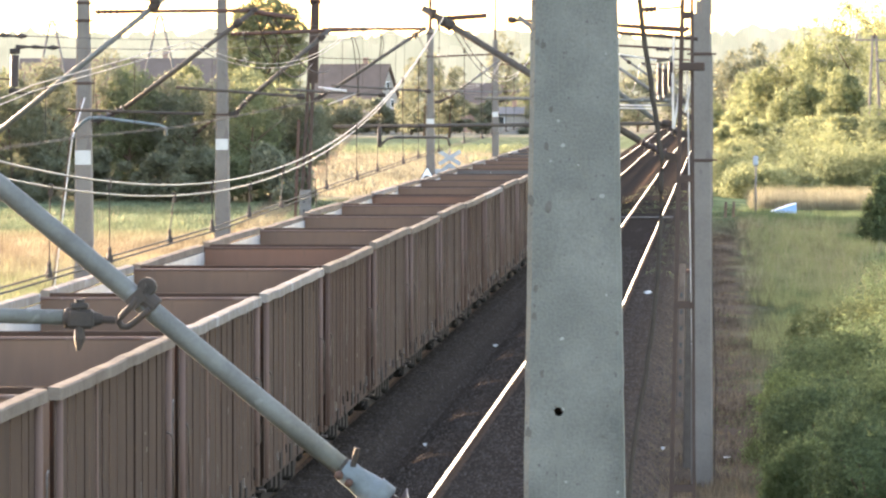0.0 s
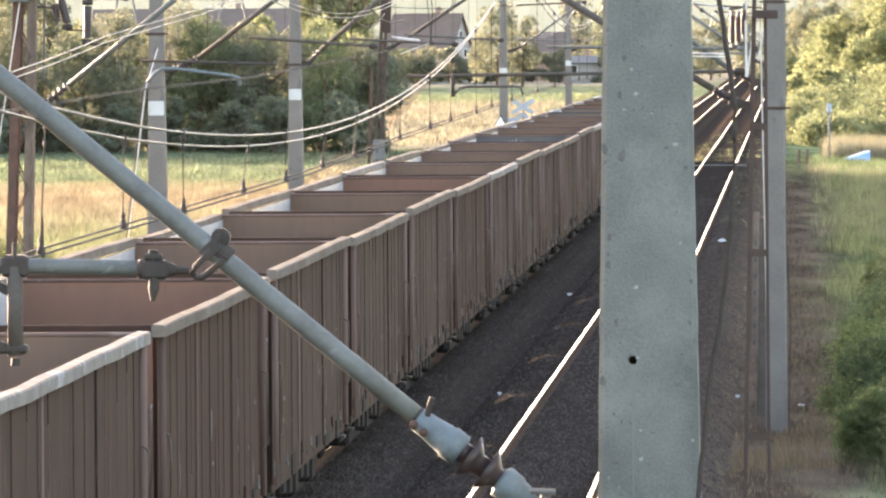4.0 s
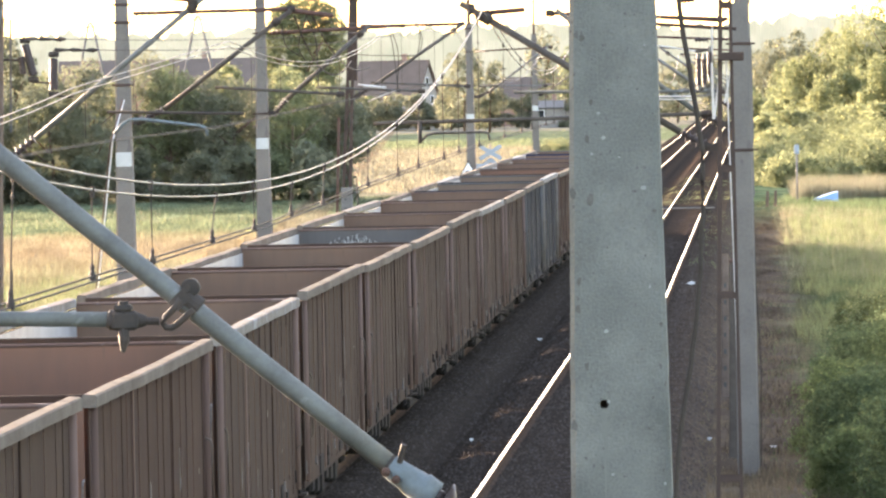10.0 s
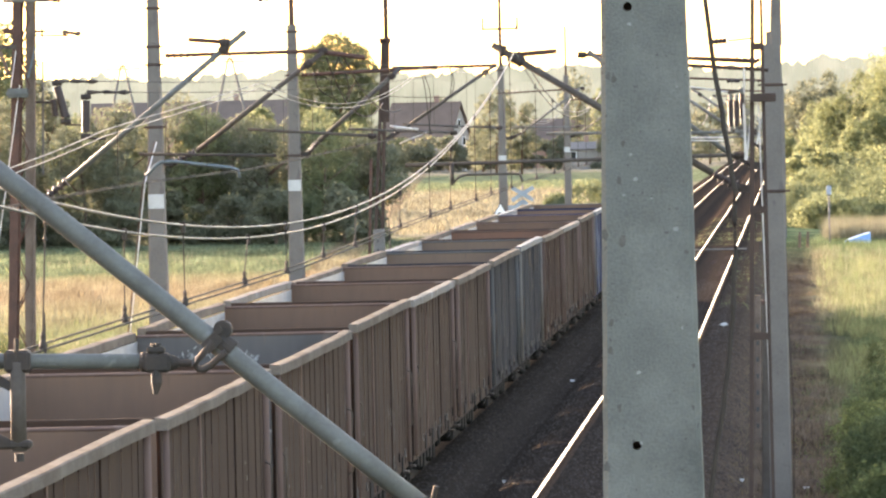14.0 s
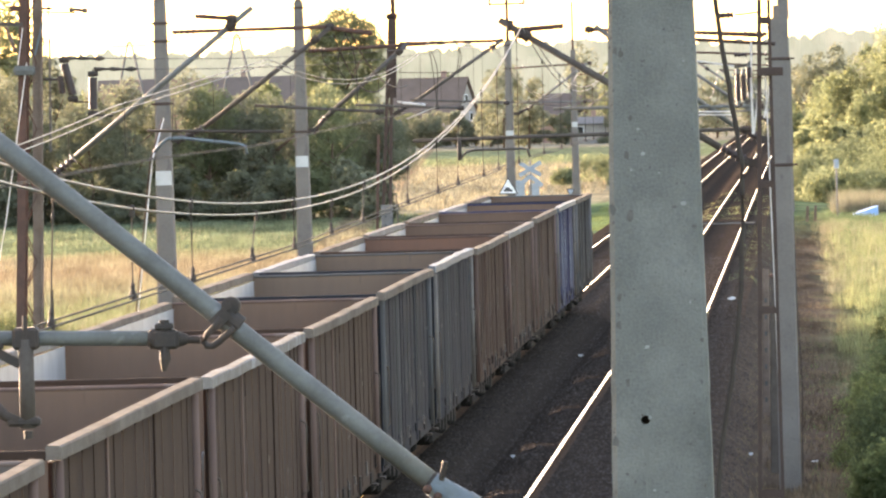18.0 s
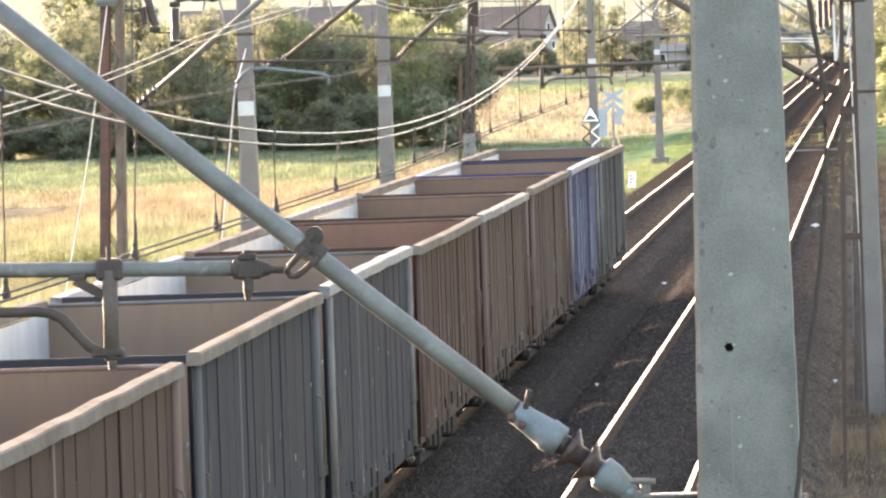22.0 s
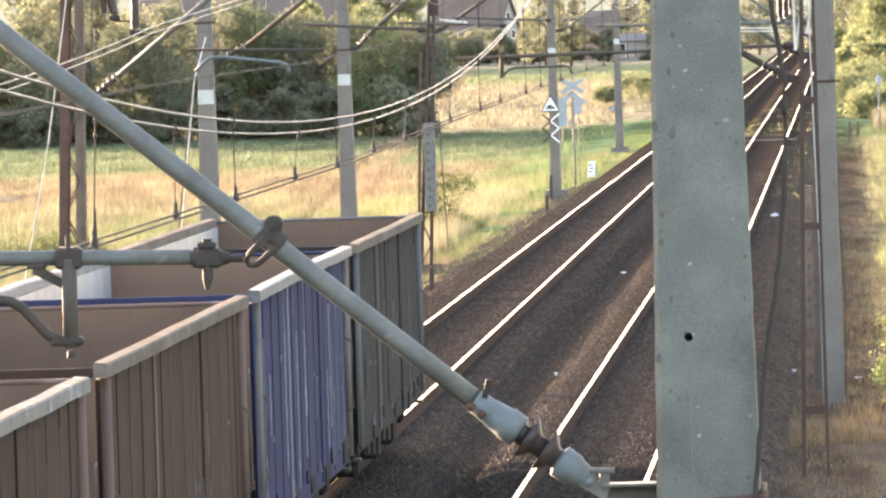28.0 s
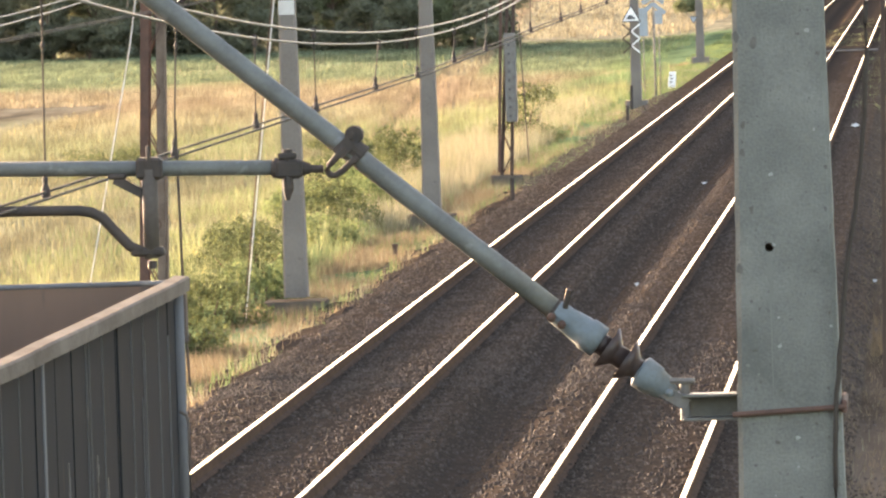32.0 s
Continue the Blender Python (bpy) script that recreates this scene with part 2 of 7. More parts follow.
def tube(bm, points, r, seg=8, radii=None):
    """A round bar through points."""
    pts = [Vector(p) for p in points]
    rings = []
    ref = Vector((0, 0, 1))
    for i, p in enumerate(pts):
        d = (pts[min(i + 1, len(pts) - 1)] - pts[max(i - 1, 0)]).normalized()
        u = d.cross(ref)
        if u.length < 1e-3:
            u = d.cross(Vector((0, 1, 0)))
        u.normalize()
        v = u.cross(d)
        rr = radii[i] if radii else r
        rings.append([bm.verts.new(p + (u * math.cos(2 * math.pi * k / seg) + v * math.sin(2 * math.pi * k / seg)) * rr) for k in range(seg)])
    for a, b in zip(rings, rings[1:]):
        for k in range(seg):
            bm.faces.new((a[k], a[(k + 1) % seg], b[(k + 1) % seg], b[k]))
    bm.faces.new(rings[0][::-1])
    bm.faces.new(rings[-1])
    return bm


def tapered(bm, base, top, s0, s1, chamfer=0.03):
    """A tapered square pole with chamfered corners, from base to top."""
    rings = []
    for p, (w, d) in ((Vector(base), s0), (Vector(top), s1)):
        c = min(chamfer, w / 4, d / 4)
        x, y = w / 2, d / 2
        rings.append([bm.verts.new(p + Vector(q)) for q in ((-x + c, -y, 0), (x - c, -y, 0), (x, -y + c, 0), (x, y - c, 0), (x - c, y, 0), (-x + c, y, 0), (-x, y - c, 0), (-x, -y + c, 0))])
    for k in range(8):
        bm.faces.new((rings[0][k], rings[0][(k + 1) % 8], rings[1][(k + 1) % 8], rings[1][k]))
    bm.faces.new(rings[0][::-1])
    bm.faces.new(rings[1])
    return bm


def B():
    return bmesh.new()


def insulator(bm, a, b, r, sheds=5, core=0.45):
    """A ribbed insulator between two points."""
    a, b = Vector(a), Vector(b)
    pts, rad = [], []
    for i in range(sheds):
        for f, q in ((0.05, core), (0.35, core), (0.5, 1.0), (0.62, 0.95), (0.72, core)):
            pts.append(a.lerp(b, (i + f) / sheds))
            rad.append(r * q)
    return tube(bm, pts, r, 10, rad)


def leaves(name, centres, size, mat, parent=None, facing=None, seed=1):
    """Many small leaf blades at the given places, in one mesh; facing: the way that each one's spray looks."""
    rng = np.random.default_rng(seed)
    c = np.asarray(centres, dtype=np.float64)
    n = len(c)
    unit = lambda q: q / (np.linalg.norm(q, axis=1)[:, None] + 1e-9)
    f = unit(rng.normal(size=(n, 3)))
    if facing is not None:
        f = unit(f * 0.85 + facing)
    a = unit(np.cross(f, rng.normal(size=(n, 3))))
    b = np.cross(f, a)
    s = (size * rng.uniform(0.6, 1.35, n))[:, None]
    v = np.stack([c - a * s + b * s * 0.5, c + a * s, c - a * s - b * s * 0.5], 1).reshape(-1, 3)
    me = bpy.data.meshes.new(name)
    me.vertices.add(3 * n)
    me.vertices.foreach_set("co", v.ravel())
    me.loops.add(3 * n)
    me.loops.foreach_set("vertex_index", np.arange(3 * n, dtype=np.int32))
    me.polygons.add(n)
    me.polygons.foreach_set("loop_start", np.arange(n, dtype=np.int32) * 3)
    me.update(calc_edges=True)
    me.materials.append(mat)
    ob = new(name, me)
    if parent is not None:
        ob.parent = parent
    return ob


def crown_points(rng, lumps, n):
    """Leaves in small sprays over the uneven shells of overlapping ellipsoids (x, y, z, rx, ry, rz), none deep inside another: places and outward ways."""
    lumps = np.array(lumps, dtype=float)
    area = lumps[:, 3] * lumps[:, 5] + lumps[:, 3] * lumps[:, 4] + lumps[:, 4] * lumps[:, 5]
    k = rng.choice(len(lumps), size=n // 2 + 8, p=area / area.sum())
    d = rng.normal(size=(len(k), 3))
    d /= np.linalg.norm(d, axis=1)[:, None]
    r = 1 - np.abs(rng.normal(0, 0.10, len(k)))
    r = np.where(rng.random(len(k)) < 0.14, rng.uniform(1.0, 1.22, len(k)), r)
    hub = lumps[k, :3] + d * r[:, None] * lumps[k, 3:]
    deep = np.zeros(len(k), dtype=bool)
    for l in lumps:
        deep |= (((hub - l[:3]) / l[3:]) ** 2).sum(axis=1) < 0.5
    hub, k, d = hub[~deep], k[~deep], d[~deep]
    way = d / lumps[k, 3:]
    way /= np.linalg.norm(way, axis=1)[:, None]
    each = max(1, -(-n // max(1, len(hub))))
    spread = np.repeat(rng.uniform(0.06, 0.16, len(k)) * lumps[k, 3:].mean(axis=1), each)
    pts = np.repeat(hub, each, axis=0) + rng.normal(size=(len(k) * each, 3)) * spread[:, None]
    pick = rng.permutation(len(pts))[:n]
    return pts[pick], np.repeat(way, each, axis=0)[pick]


def limb_tree(bm, base, height, r, rng, limbs=5):
    """A tapered trunk with limbs."""
    x, y, z = base
    top = (x + rng.uniform(-.3, .3), y, z + height * 0.8)
    tube(bm, [base, (x + 0.1, y, z + height * 0.3), top], r, 7, [r, r * 0.7, r * 0.2])
    for i in range(limbs):
        h = height * rng.uniform(0.3, 0.65)
        a = rng.uniform(0, 6.28)
        l = height * rng.uniform(0.18, 0.32)
        tube(bm, [(x, y, z + h), (x + l * math.cos(a), y + l * math.sin(a), z + h + l * 0.8)], r * 0.4, 5, [r * 0.4, r * 0.12])
    return bm

# ---- ground ----
TRACK_R, TRACK_L = -3.30, -7.30
GAUGE = 0.7535


def ground_height(x, y):
    left = max(0.0, -x - 10.5)
    right = max(0.0, x - 0.2)
    z = -0.62 - 0.5 * min(1.0, left / 6) - 0.25 * min(1.0, right / 4)
    return z + 0.10 * noise.noise(Vector((x * 0.11, y * 0.05, 3.1))) + 0.05 * noise.noise(Vector((x * 0.6, y * 0.3, 1.7)))


def axis(*pieces):
    out = []
    for a, b, step in pieces:
        out += list(np.arange(a, b, step))
    return out


def field_material(name="meadow", blade=False):
    """Meadow: strips of green, reddish and straw-coloured grass that run across the line, broken by noise."""
    m = material(name, (0.175, 0.18, 0.095), (0.11, 0.13, 0.065), 0.95, scale=0.35, fine=5, bump=0 if blade else 0.6, spec=0.0)
    nt = m.node_tree
    n, link = nt.nodes, nt.links.new
    b = n["Principled BSDF"]
    old = b.inputs["Base Color"].links[0].from_socket
    geo = n.new("ShaderNodeNewGeometry")
    sep = n.new("ShaderNodeSeparateXYZ")
    link(geo.outputs["Position"], sep.inputs["Vector"])
    wob = n.new("ShaderNodeTexNoise")
    wob.inputs["Scale"].default_value, wob.inputs["Detail"].default_value = 0.045, 4
    link(geo.outputs["Position"], wob.inputs["Vector"])
    ma = n.new("ShaderNodeMath")
    ma.operation = "MULTIPLY_ADD"
    ma.inputs[1].default_value = 44.0
    link(wob.outputs["Fac"], ma.inputs[0])
    link(sep.outputs["Y"], ma.inputs[2])
    mr = n.new("ShaderNodeMapRange")
    mr.inputs["From Min"].default_value, mr.inputs["From Max"].default_value = 22, 1222
    link(ma.outputs["Value"], mr.inputs["Value"])
    ramp = n.new("ShaderNodeValToRGB")
    cr = ramp.color_ramp
    bands = [(0, (0.128, 0.138, 0.088)), (150, (0.162, 0.148, 0.104)), (190, (0.160, 0.150, 0.104)), (222, (0.158, 0.150, 0.098)), (238, (0.142, 0.152, 0.092)), (256, (0.185, 0.172, 0.118)), (276, (0.180, 0.160, 0.112)), (292, (0.190, 0.140, 0.112)),
             (322, (0.175, 0.140, 0.108)), (345, (0.095, 0.130, 0.082)), (425, (0.080, 0.115, 0.077)), (450, (0.215, 0.188, 0.147)), (740, (0.210, 0.182, 0.141)),
             (790, (0.110, 0.150, 0.090)), (1000, (0.130, 0.155, 0.102)), (1040, (0.250, 0.220, 0.181)), (1200, (0.240, 0.215, 0.186))]
    cr.elements[0].position, cr.elements[0].color = 0, (*bands[0][1], 1)
    cr.elements[1].position, cr.elements[1].color = 1, (*bands[-1][1], 1)
    for y, c in bands[1:-1]:
        cr.elements.new(y / 1200).color = (*c, 1)
    link(mr.outputs["Result"], ramp.inputs["Fac"])
    mix = n.new("ShaderNodeMix")
    mix.data_type = "RGBA"
    mix.inputs["Factor"].default_value = 0.35
    link(ramp.outputs["Color"], mix.inputs[6])
    link(old, mix.inputs[7])
    # a green swathe along the near edge of the meadow
    edge = n.new("ShaderNodeMapRange")
    edge.inputs["From Min"].default_value, edge.inputs["From Max"].default_value = -17, -12.5
    edge.inputs["To Max"].default_value = 2.0
    link(sep.outputs["X"], edge.inputs["Value"])
    clump = n.new("ShaderNodeTexNoise")
    clump.inputs["Scale"].default_value, clump.inputs["Detail"].default_value = 0.12, 5
    link(geo.outputs["Position"], clump.inputs["Vector"])
    cl = n.new("ShaderNodeMapRange")
    cl.inputs["From Min"].default_value, cl.inputs["From Max"].default_value = 0.32, 0.54
    link(clump.outputs["Fac"], cl.inputs["Value"])
    mu = n.new("ShaderNodeMath")
    mu.operation, mu.use_clamp = "MULTIPLY", True
    ends = n.new("ShaderNodeMapRange")
    ends.inputs["From Min"].default_value, ends.inputs["From Max"].default_value = 470, 400
    link(sep.outputs["Y"], ends.inputs["Value"])
    both = n.new("ShaderNodeMath")
    both.operation = "MULTIPLY"
    link(edge.outputs["Result"], both.inputs[0])
    link(ends.outputs["Result"], both.inputs[1])
    link(both.outputs["Value"], mu.inputs[0])
    link(cl.outputs["Result"], mu.inputs[1])
    swathe = n.new("ShaderNodeMix")
    swathe.data_type = "RGBA"
    link(mu.outputs["Value"], swathe.inputs["Factor"])
    link(mix.outputs[2], swathe.inputs[6])
    swathe.inputs[7].default_value = (0.092, 0.138, 0.072, 1)
    mix = swathe
    # greener on the far side of the line
    side = n.new("ShaderNodeMapRange")
    side.inputs["From Min"].default_value, side.inputs["From Max"].default_value = -3, -1.5
    link(sep.outputs["X"], side.inputs["Value"])
    g = n.new("ShaderNodeMix")
    g.data_type = "RGBA"
    patch = n.new("ShaderNodeTexNoise")
    patch.inputs["Scale"].default_value, patch.inputs["Detail"].default_value = 0.25, 5
    link(geo.outputs["Position"], patch.inputs["Vector"])
    pr = n.new("ShaderNodeValToRGB")
    pr.color_ramp.elements[0].position, pr.color_ramp.elements[1].position = 0.42, 0.62
    pr.color_ramp.elements[0].color, pr.color_ramp.elements[1].color = (0.082, 0.122, 0.062, 1), (0.118, 0.140, 0.076, 1)
    link(patch.outputs["Fac"], pr.inputs["Fac"])
    link(side.outputs["Result"], g.inputs["Factor"])
    link(mix.outputs[2], g.inputs[6])
    link(pr.outputs["Color"], g.inputs[7])
    soil = n.new("ShaderNodeMath")
    soil.operation = "MULTIPLY_ADD"
    soil.inputs[1].default_value = 2.6
    link(patch.outputs["Fac"], soil.inputs[0])
    link(sep.outputs["X"], soil.inputs[2])
    sr = n.new("ShaderNodeMapRange")
    sr.inputs["From Min"].default_value, sr.inputs["From Max"].default_value = 1.7, 3.3
    link(soil.outputs["Value"], sr.inputs["Value"])
    near = n.new("ShaderNodeMapRange")
    near.inputs["From Min"].default_value, near.inputs["From Max"].default_value = 300, 370
    link(sep.outputs["Y"], near.inputs["Value"])
    mx = n.new("ShaderNodeMath")
    mx.operation = "MAXIMUM"
    link(sr.outputs["Result"], mx.inputs[0])
    link(near.outputs["Result"], mx.inputs[1])
    bare = n.new("ShaderNodeMix")
    bare.data_type = "RGBA"
    link(mx.outputs["Value"], bare.inputs["Factor"])
    bare.inputs[6].default_value = (0.082, 0.066, 0.050, 1)
    link(g.outputs[2], bare.inputs[7])
    only = n.new("ShaderNodeMix")
    only.data_type = "RGBA"
    link(side.outputs["Result"], only.inputs["Factor"])
    link(g.outputs[2], only.inputs[6])
    link(bare.outputs[2], only.inputs[7])
    # clumps of ranker and thinner growth, drawn out across the line
    cm = n.new("ShaderNodeMapping")
    cm.inputs["Scale"].default_value = (0.55, 0.085, 0.0)
    link(geo.outputs["Position"], cm.inputs["Vector"])
    cn = n.new("ShaderNodeTexNoise")
    cn.inputs["Scale"].default_value, cn.inputs["Detail"].default_value, cn.inputs["Roughness"].default_value = 1.0, 6, 0.68
    link(cm.outputs["Vector"], cn.inputs["Vector"])
    cv = n.new("ShaderNodeMapRange")
    cv.inputs["From Min"].default_value, cv.inputs["From Max"].default_value = 0.34, 0.68
    cv.inputs["To Min"].default_value, cv.inputs["To Max"].default_value = 0.48, 1.30
    link(cn.outputs["Fac"], cv.inputs["Value"])
    ch = n.new("ShaderNodeHueSaturation")
    link(cv.outputs["Result"], ch.inputs["Value"])
    link(only.outputs[2], ch.inputs["Color"])
    out = ch.outputs["Color"]
    # a worn cart track that runs along the meadow: bare sandy ground with a darker rut
    off = n.new("ShaderNodeMath")
    off.operation = "MULTIPLY_ADD"
    off.inputs[1].default_value = 0.046
    link(sep.outputs["Y"], off.inputs[0])
    link(sep.outputs["X"], off.inputs[2])
    sway = n.new("ShaderNodeMath")
    sway.operation = "MULTIPLY_ADD"
    sway.inputs[1].default_value = 1.6
    link(patch.outputs["Fac"], sway.inputs[0])
    link(off.outputs["Value"], sway.inputs[2])
    reach = n.new("ShaderNodeMapRange")
    reach.inputs["From Min"].default_value, reach.inputs["From Max"].default_value = 205, 235
    link(sep.outputs["Y"], reach.inputs["Value"])
    for centre, half, colour, most in ((-6.1, 1.1, (0.190, 0.145, 0.108), 0.5), (-6.8, 0.26, (0.085, 0.075, 0.052), 0.8), (-5.3, 0.24, (0.10, 0.085, 0.06), 0.6)):
        away, gap, fade, run = (n.new("ShaderNode" + q) for q in ("Math", "Math", "MapRange", "Math"))
        away.operation, gap.operation, run.operation = "SUBTRACT", "ABSOLUTE", "MULTIPLY"
        away.inputs[1].default_value = centre
        link(sway.outputs["Value"], away.inputs[0])
        link(away.outputs["Value"], gap.inputs[0])
        fade.inputs["From Min"].default_value, fade.inputs["From Max"].default_value, fade.inputs["To Max"].default_value = half * 1.3, half * 0.6, most
        link(gap.outputs["Value"], fade.inputs["Value"])
        link(fade.outputs["Result"], run.inputs[0])
        link(reach.outputs["Result"], run.inputs[1])
        lane = n.new("ShaderNodeMix")
        lane.data_type = "RGBA"
        link(run.outputs["Value"], lane.inputs["Factor"])
        link(out, lane.inputs[6])
        lane.inputs[7].default_value = (*colour, 1)
        out = lane.outputs[2]
    if blade:
        hs = n.new("ShaderNodeHueSaturation")
        vr = n.new("ShaderNodeMapRange")
        vr.inputs["To Min"].default_value, vr.inputs["To Max"].default_value = 0.6, 1.45
        link(geo.outputs["Random Per Island"], vr.inputs["Value"])
        link(vr.outputs["Result"], hs.inputs["Value"])
        link(out, hs.inputs["Color"])
        out = hs.outputs["Color"]
        tr = n.new("ShaderNodeBsdfTranslucent")
        ms = n.new("ShaderNodeMixShader")
        ms.inputs["Fac"].default_value = 0.5
        link(out, tr.inputs["Color"])
        link(b.outputs["BSDF"], ms.inputs[1])
        link(tr.outputs["BSDF"], ms.inputs[2])
        link(ms.outputs["Shader"], n["Material Output"].inputs["Surface"])
    link(out, b.inputs["Base Color"])
    return m


MEADOW = field_material()
SWARD = field_material("meadow_blades", True)


def build_ground():
    xs = [-4000, -1500, -600, -300, -160, -100, -70] + axis((-55, -20, 2.5), (-20, 12, 0.8), (12, 40, 3)) + [60, 120, 300, 800, 2000, 4000]
    ys = [-400, -100, 0] + axis((20, 300, 3), (300, 700, 14), (700, 1500, 80)) + [1500, 2200, 3200, 4900]
    verts = [(x, y, ground_height(x, y)) for y in ys for x in xs]
    w = len(xs)
    faces = [(j * w + i, j * w + i + 1, (j + 1) * w + i + 1, (j + 1) * w + i) for j in range(len(ys) - 1) for i in range(w - 1)]
    me = bpy.data.meshes.new("ground")
    me.from_pydata(verts, [], faces)
    me.materials.append(MEADOW)
    me.polygons.foreach_set("use_smooth", [True] * len(me.polygons))
    return tagged(new("ground", me), "uneven meadow of green and straw-coloured grass", "ground", kind="structure")


build_ground()

# ballast cross-section: x, z
PROFILE = [(-11.0, -0.95), (-10.2, -0.55), (-9.1, -0.20), (-8.3, -0.165), (-7.3, -0.165), (-6.3, -0.165), (-5.8, -0.20), (-5.5, -0.39), (-5.2, -0.42),
           (-4.6, -0.18), (-4.3, -0.155), (-3.3, -0.165), (-2.3, -0.165), (-1.55, -0.20), (-1.1, -0.50), (-0.7, -0.85), (0.9, -1.3)]


def add_soil(mat):
    """Brown soil that has worked up through the stones on the near shoulder."""
    nt = mat.node_tree
    n, link = nt.nodes, nt.links.new
    b = n["Principled BSDF"]
    old = b.inputs["Base Color"].links[0].from_socket
    geo, sep, nz, ma, mr, mix = (n.new("ShaderNode" + k) for k in ("NewGeometry", "SeparateXYZ", "TexNoise", "Math", "MapRange", "Mix"))
    link(geo.outputs["Position"], sep.inputs["Vector"])
    link(geo.outputs["Position"], nz.inputs["Vector"])
    nz.inputs["Scale"].default_value, nz.inputs["Detail"].default_value = 1.3, 6
    ma.operation = "MULTIPLY_ADD"
    ma.inputs[1].default_value = 2.4
    link(nz.outputs["Fac"], ma.inputs[0])
    link(sep.outputs["X"], ma.inputs[2])
    mr.inputs["From Min"].default_value, mr.inputs["From Max"].default_value = -0.75, 0.35
    link(ma.outputs["Value"], mr.inputs["Value"])
    mix.data_type = "RGBA"
    link(mr.outputs["Result"], mix.inputs["Factor"])
    link(old, mix.inputs[6])
    mix.inputs[7].default_value = (0.088, 0.066, 0.049, 1)
    link(mix.outputs[2], b.inputs["Base Color"])


add_soil(BALLAST)


def bed_height(x):
    for (a, za), (b, zb) in zip(PROFILE, PROFILE[1:]):
        if a <= x <= b:
            return za + (zb - za) * (x - a) / (b - a)
    return -0.95


def build_ballast():
    xs = axis((-11.0, 0.95, 0.16))
    ys = axis((-380, 20, 20), (20, 130, 0.22), (130, 260, 0.6), (260, 620, 6)) + [800, 1100, 1500]
    verts = []
    for y in ys:
        for x in xs:
            k = 0.012
            e = 0.25 * noise.noise(Vector((x * 0.5, y * 0.12, 0)))
            verts.append((x + e * (abs(x + 5) > 4.5), y, bed_height(x) - (0.45 * min(1.0, max(0.0, (y - 165) / 40)) * min(1.0, max(0.0, (-9.15 - x) / 0.4))) + (0.16 * noise.noise(Vector((x * 1.1, y * 0.35, 8))) if x < -9.5 else 0.0) + k * noise.noise(Vector((x * 7, y * 5, 0))) + 0.015 * noise.noise(Vector((x * 1.3, y * 0.9, 5)))))
    w = len(xs)
    faces = [(j * w + i, j * w + i + 1, (j + 1) * w + i + 1, (j + 1) * w + i) for j in range(len(ys) - 1) for i in range(w - 1)]
    me = bpy.data.meshes.new("track_bed")
    me.from_pydata(verts, [], faces)
    me.materials.append(BALLAST)
    tagged(new("track_bed", me), "brown-grey crushed stone ballast under two railway tracks", "ballast", kind="structure")
    cube = np.array([(-1, -1, -.7), (1, -.8, -.6), (.8, 1, -.7), (-1, .9, -.5), (-.6, -.7, .7), (.7, -.6, .8), (.6, .7, .6), (-.7, .6, .9)])
    block = np.array([(4, 5, 6, 7), (0, 1, 5, 4), (1, 2, 6, 5), (2, 3, 7, 6), (3, 0, 4, 7)])
    spike = np.array([(-1, -1, -.5), (1, -.8, -.5), (.8, 1, -.5), (-1, .9, -.5), (.15, -.2, .9)])
    roof = np.array([(0, 1, 4), (1, 2, 4), (2, 3, 4), (3, 0, 4)])
    loose_stones("sharp brown-grey ballast stones lying between the sleepers", 40000, 46, 100, 1.15, (0.010, 0.024), cube, block, 4)
    loose_stones("brown-grey ballast stones further along the line", 62000, 92, 260, 1.5, (0.016, 0.030), spike, roof, 5)


def loose_stones(label, n, y0, y1, power, sizes, shape, faces, seed):
    """Many small angular stones in one mesh, denser towards y0."""
    rng = np.random.default_rng(seed)
    y = y0 + (y1 - y0) * rng.random(n) ** power
    x = np.where(rng.random(n) < 0.94, rng.uniform(-10.4, -1.05, n), -1.05 + rng.exponential(0.45, n))
    k, m = len(shape), faces.shape[1]
    s = rng.uniform(*sizes, n)
    a = rng.uniform(0, 6.28, n)
    ca, sa = np.cos(a), np.sin(a)
    j = shape[None] * rng.uniform(0.6, 1.25, (n, k, 1)) * s[:, None, None]
    px = j[..., 0] * ca[:, None] - j[..., 1] * sa[:, None] + x[:, None]
    py = j[..., 0] * sa[:, None] + j[..., 1] * ca[:, None] + y[:, None]
    z = np.maximum(np.interp(x, [p[0] for p in PROFILE], [p[1] for p in PROFILE]), -0.64 + 0.10 * (x < -9)) + 0.006
    v = np.stack([px, py, j[..., 2] + z[:, None]], -1).reshape(-1, 3)
    f = (faces[None] + k * np.arange(n)[:, None, None]).reshape(-1)
    me = bpy.data.meshes.new("loose_stones")
    me.vertices.add(k * n)
    me.vertices.foreach_set("co", v.ravel())
    me.loops.add(len(f))
    me.loops.foreach_set("vertex_index", f.astype(np.int32))
    me.polygons.add(len(faces) * n)
    me.polygons.foreach_set("loop_start", np.arange(len(faces) * n, dtype=np.int32) * m)
    me.update(calc_edges=True)
    me.materials.append(STONE)
    return tagged(new("loose_stones", me), label, "stones", kind="stuff")


build_ballast()


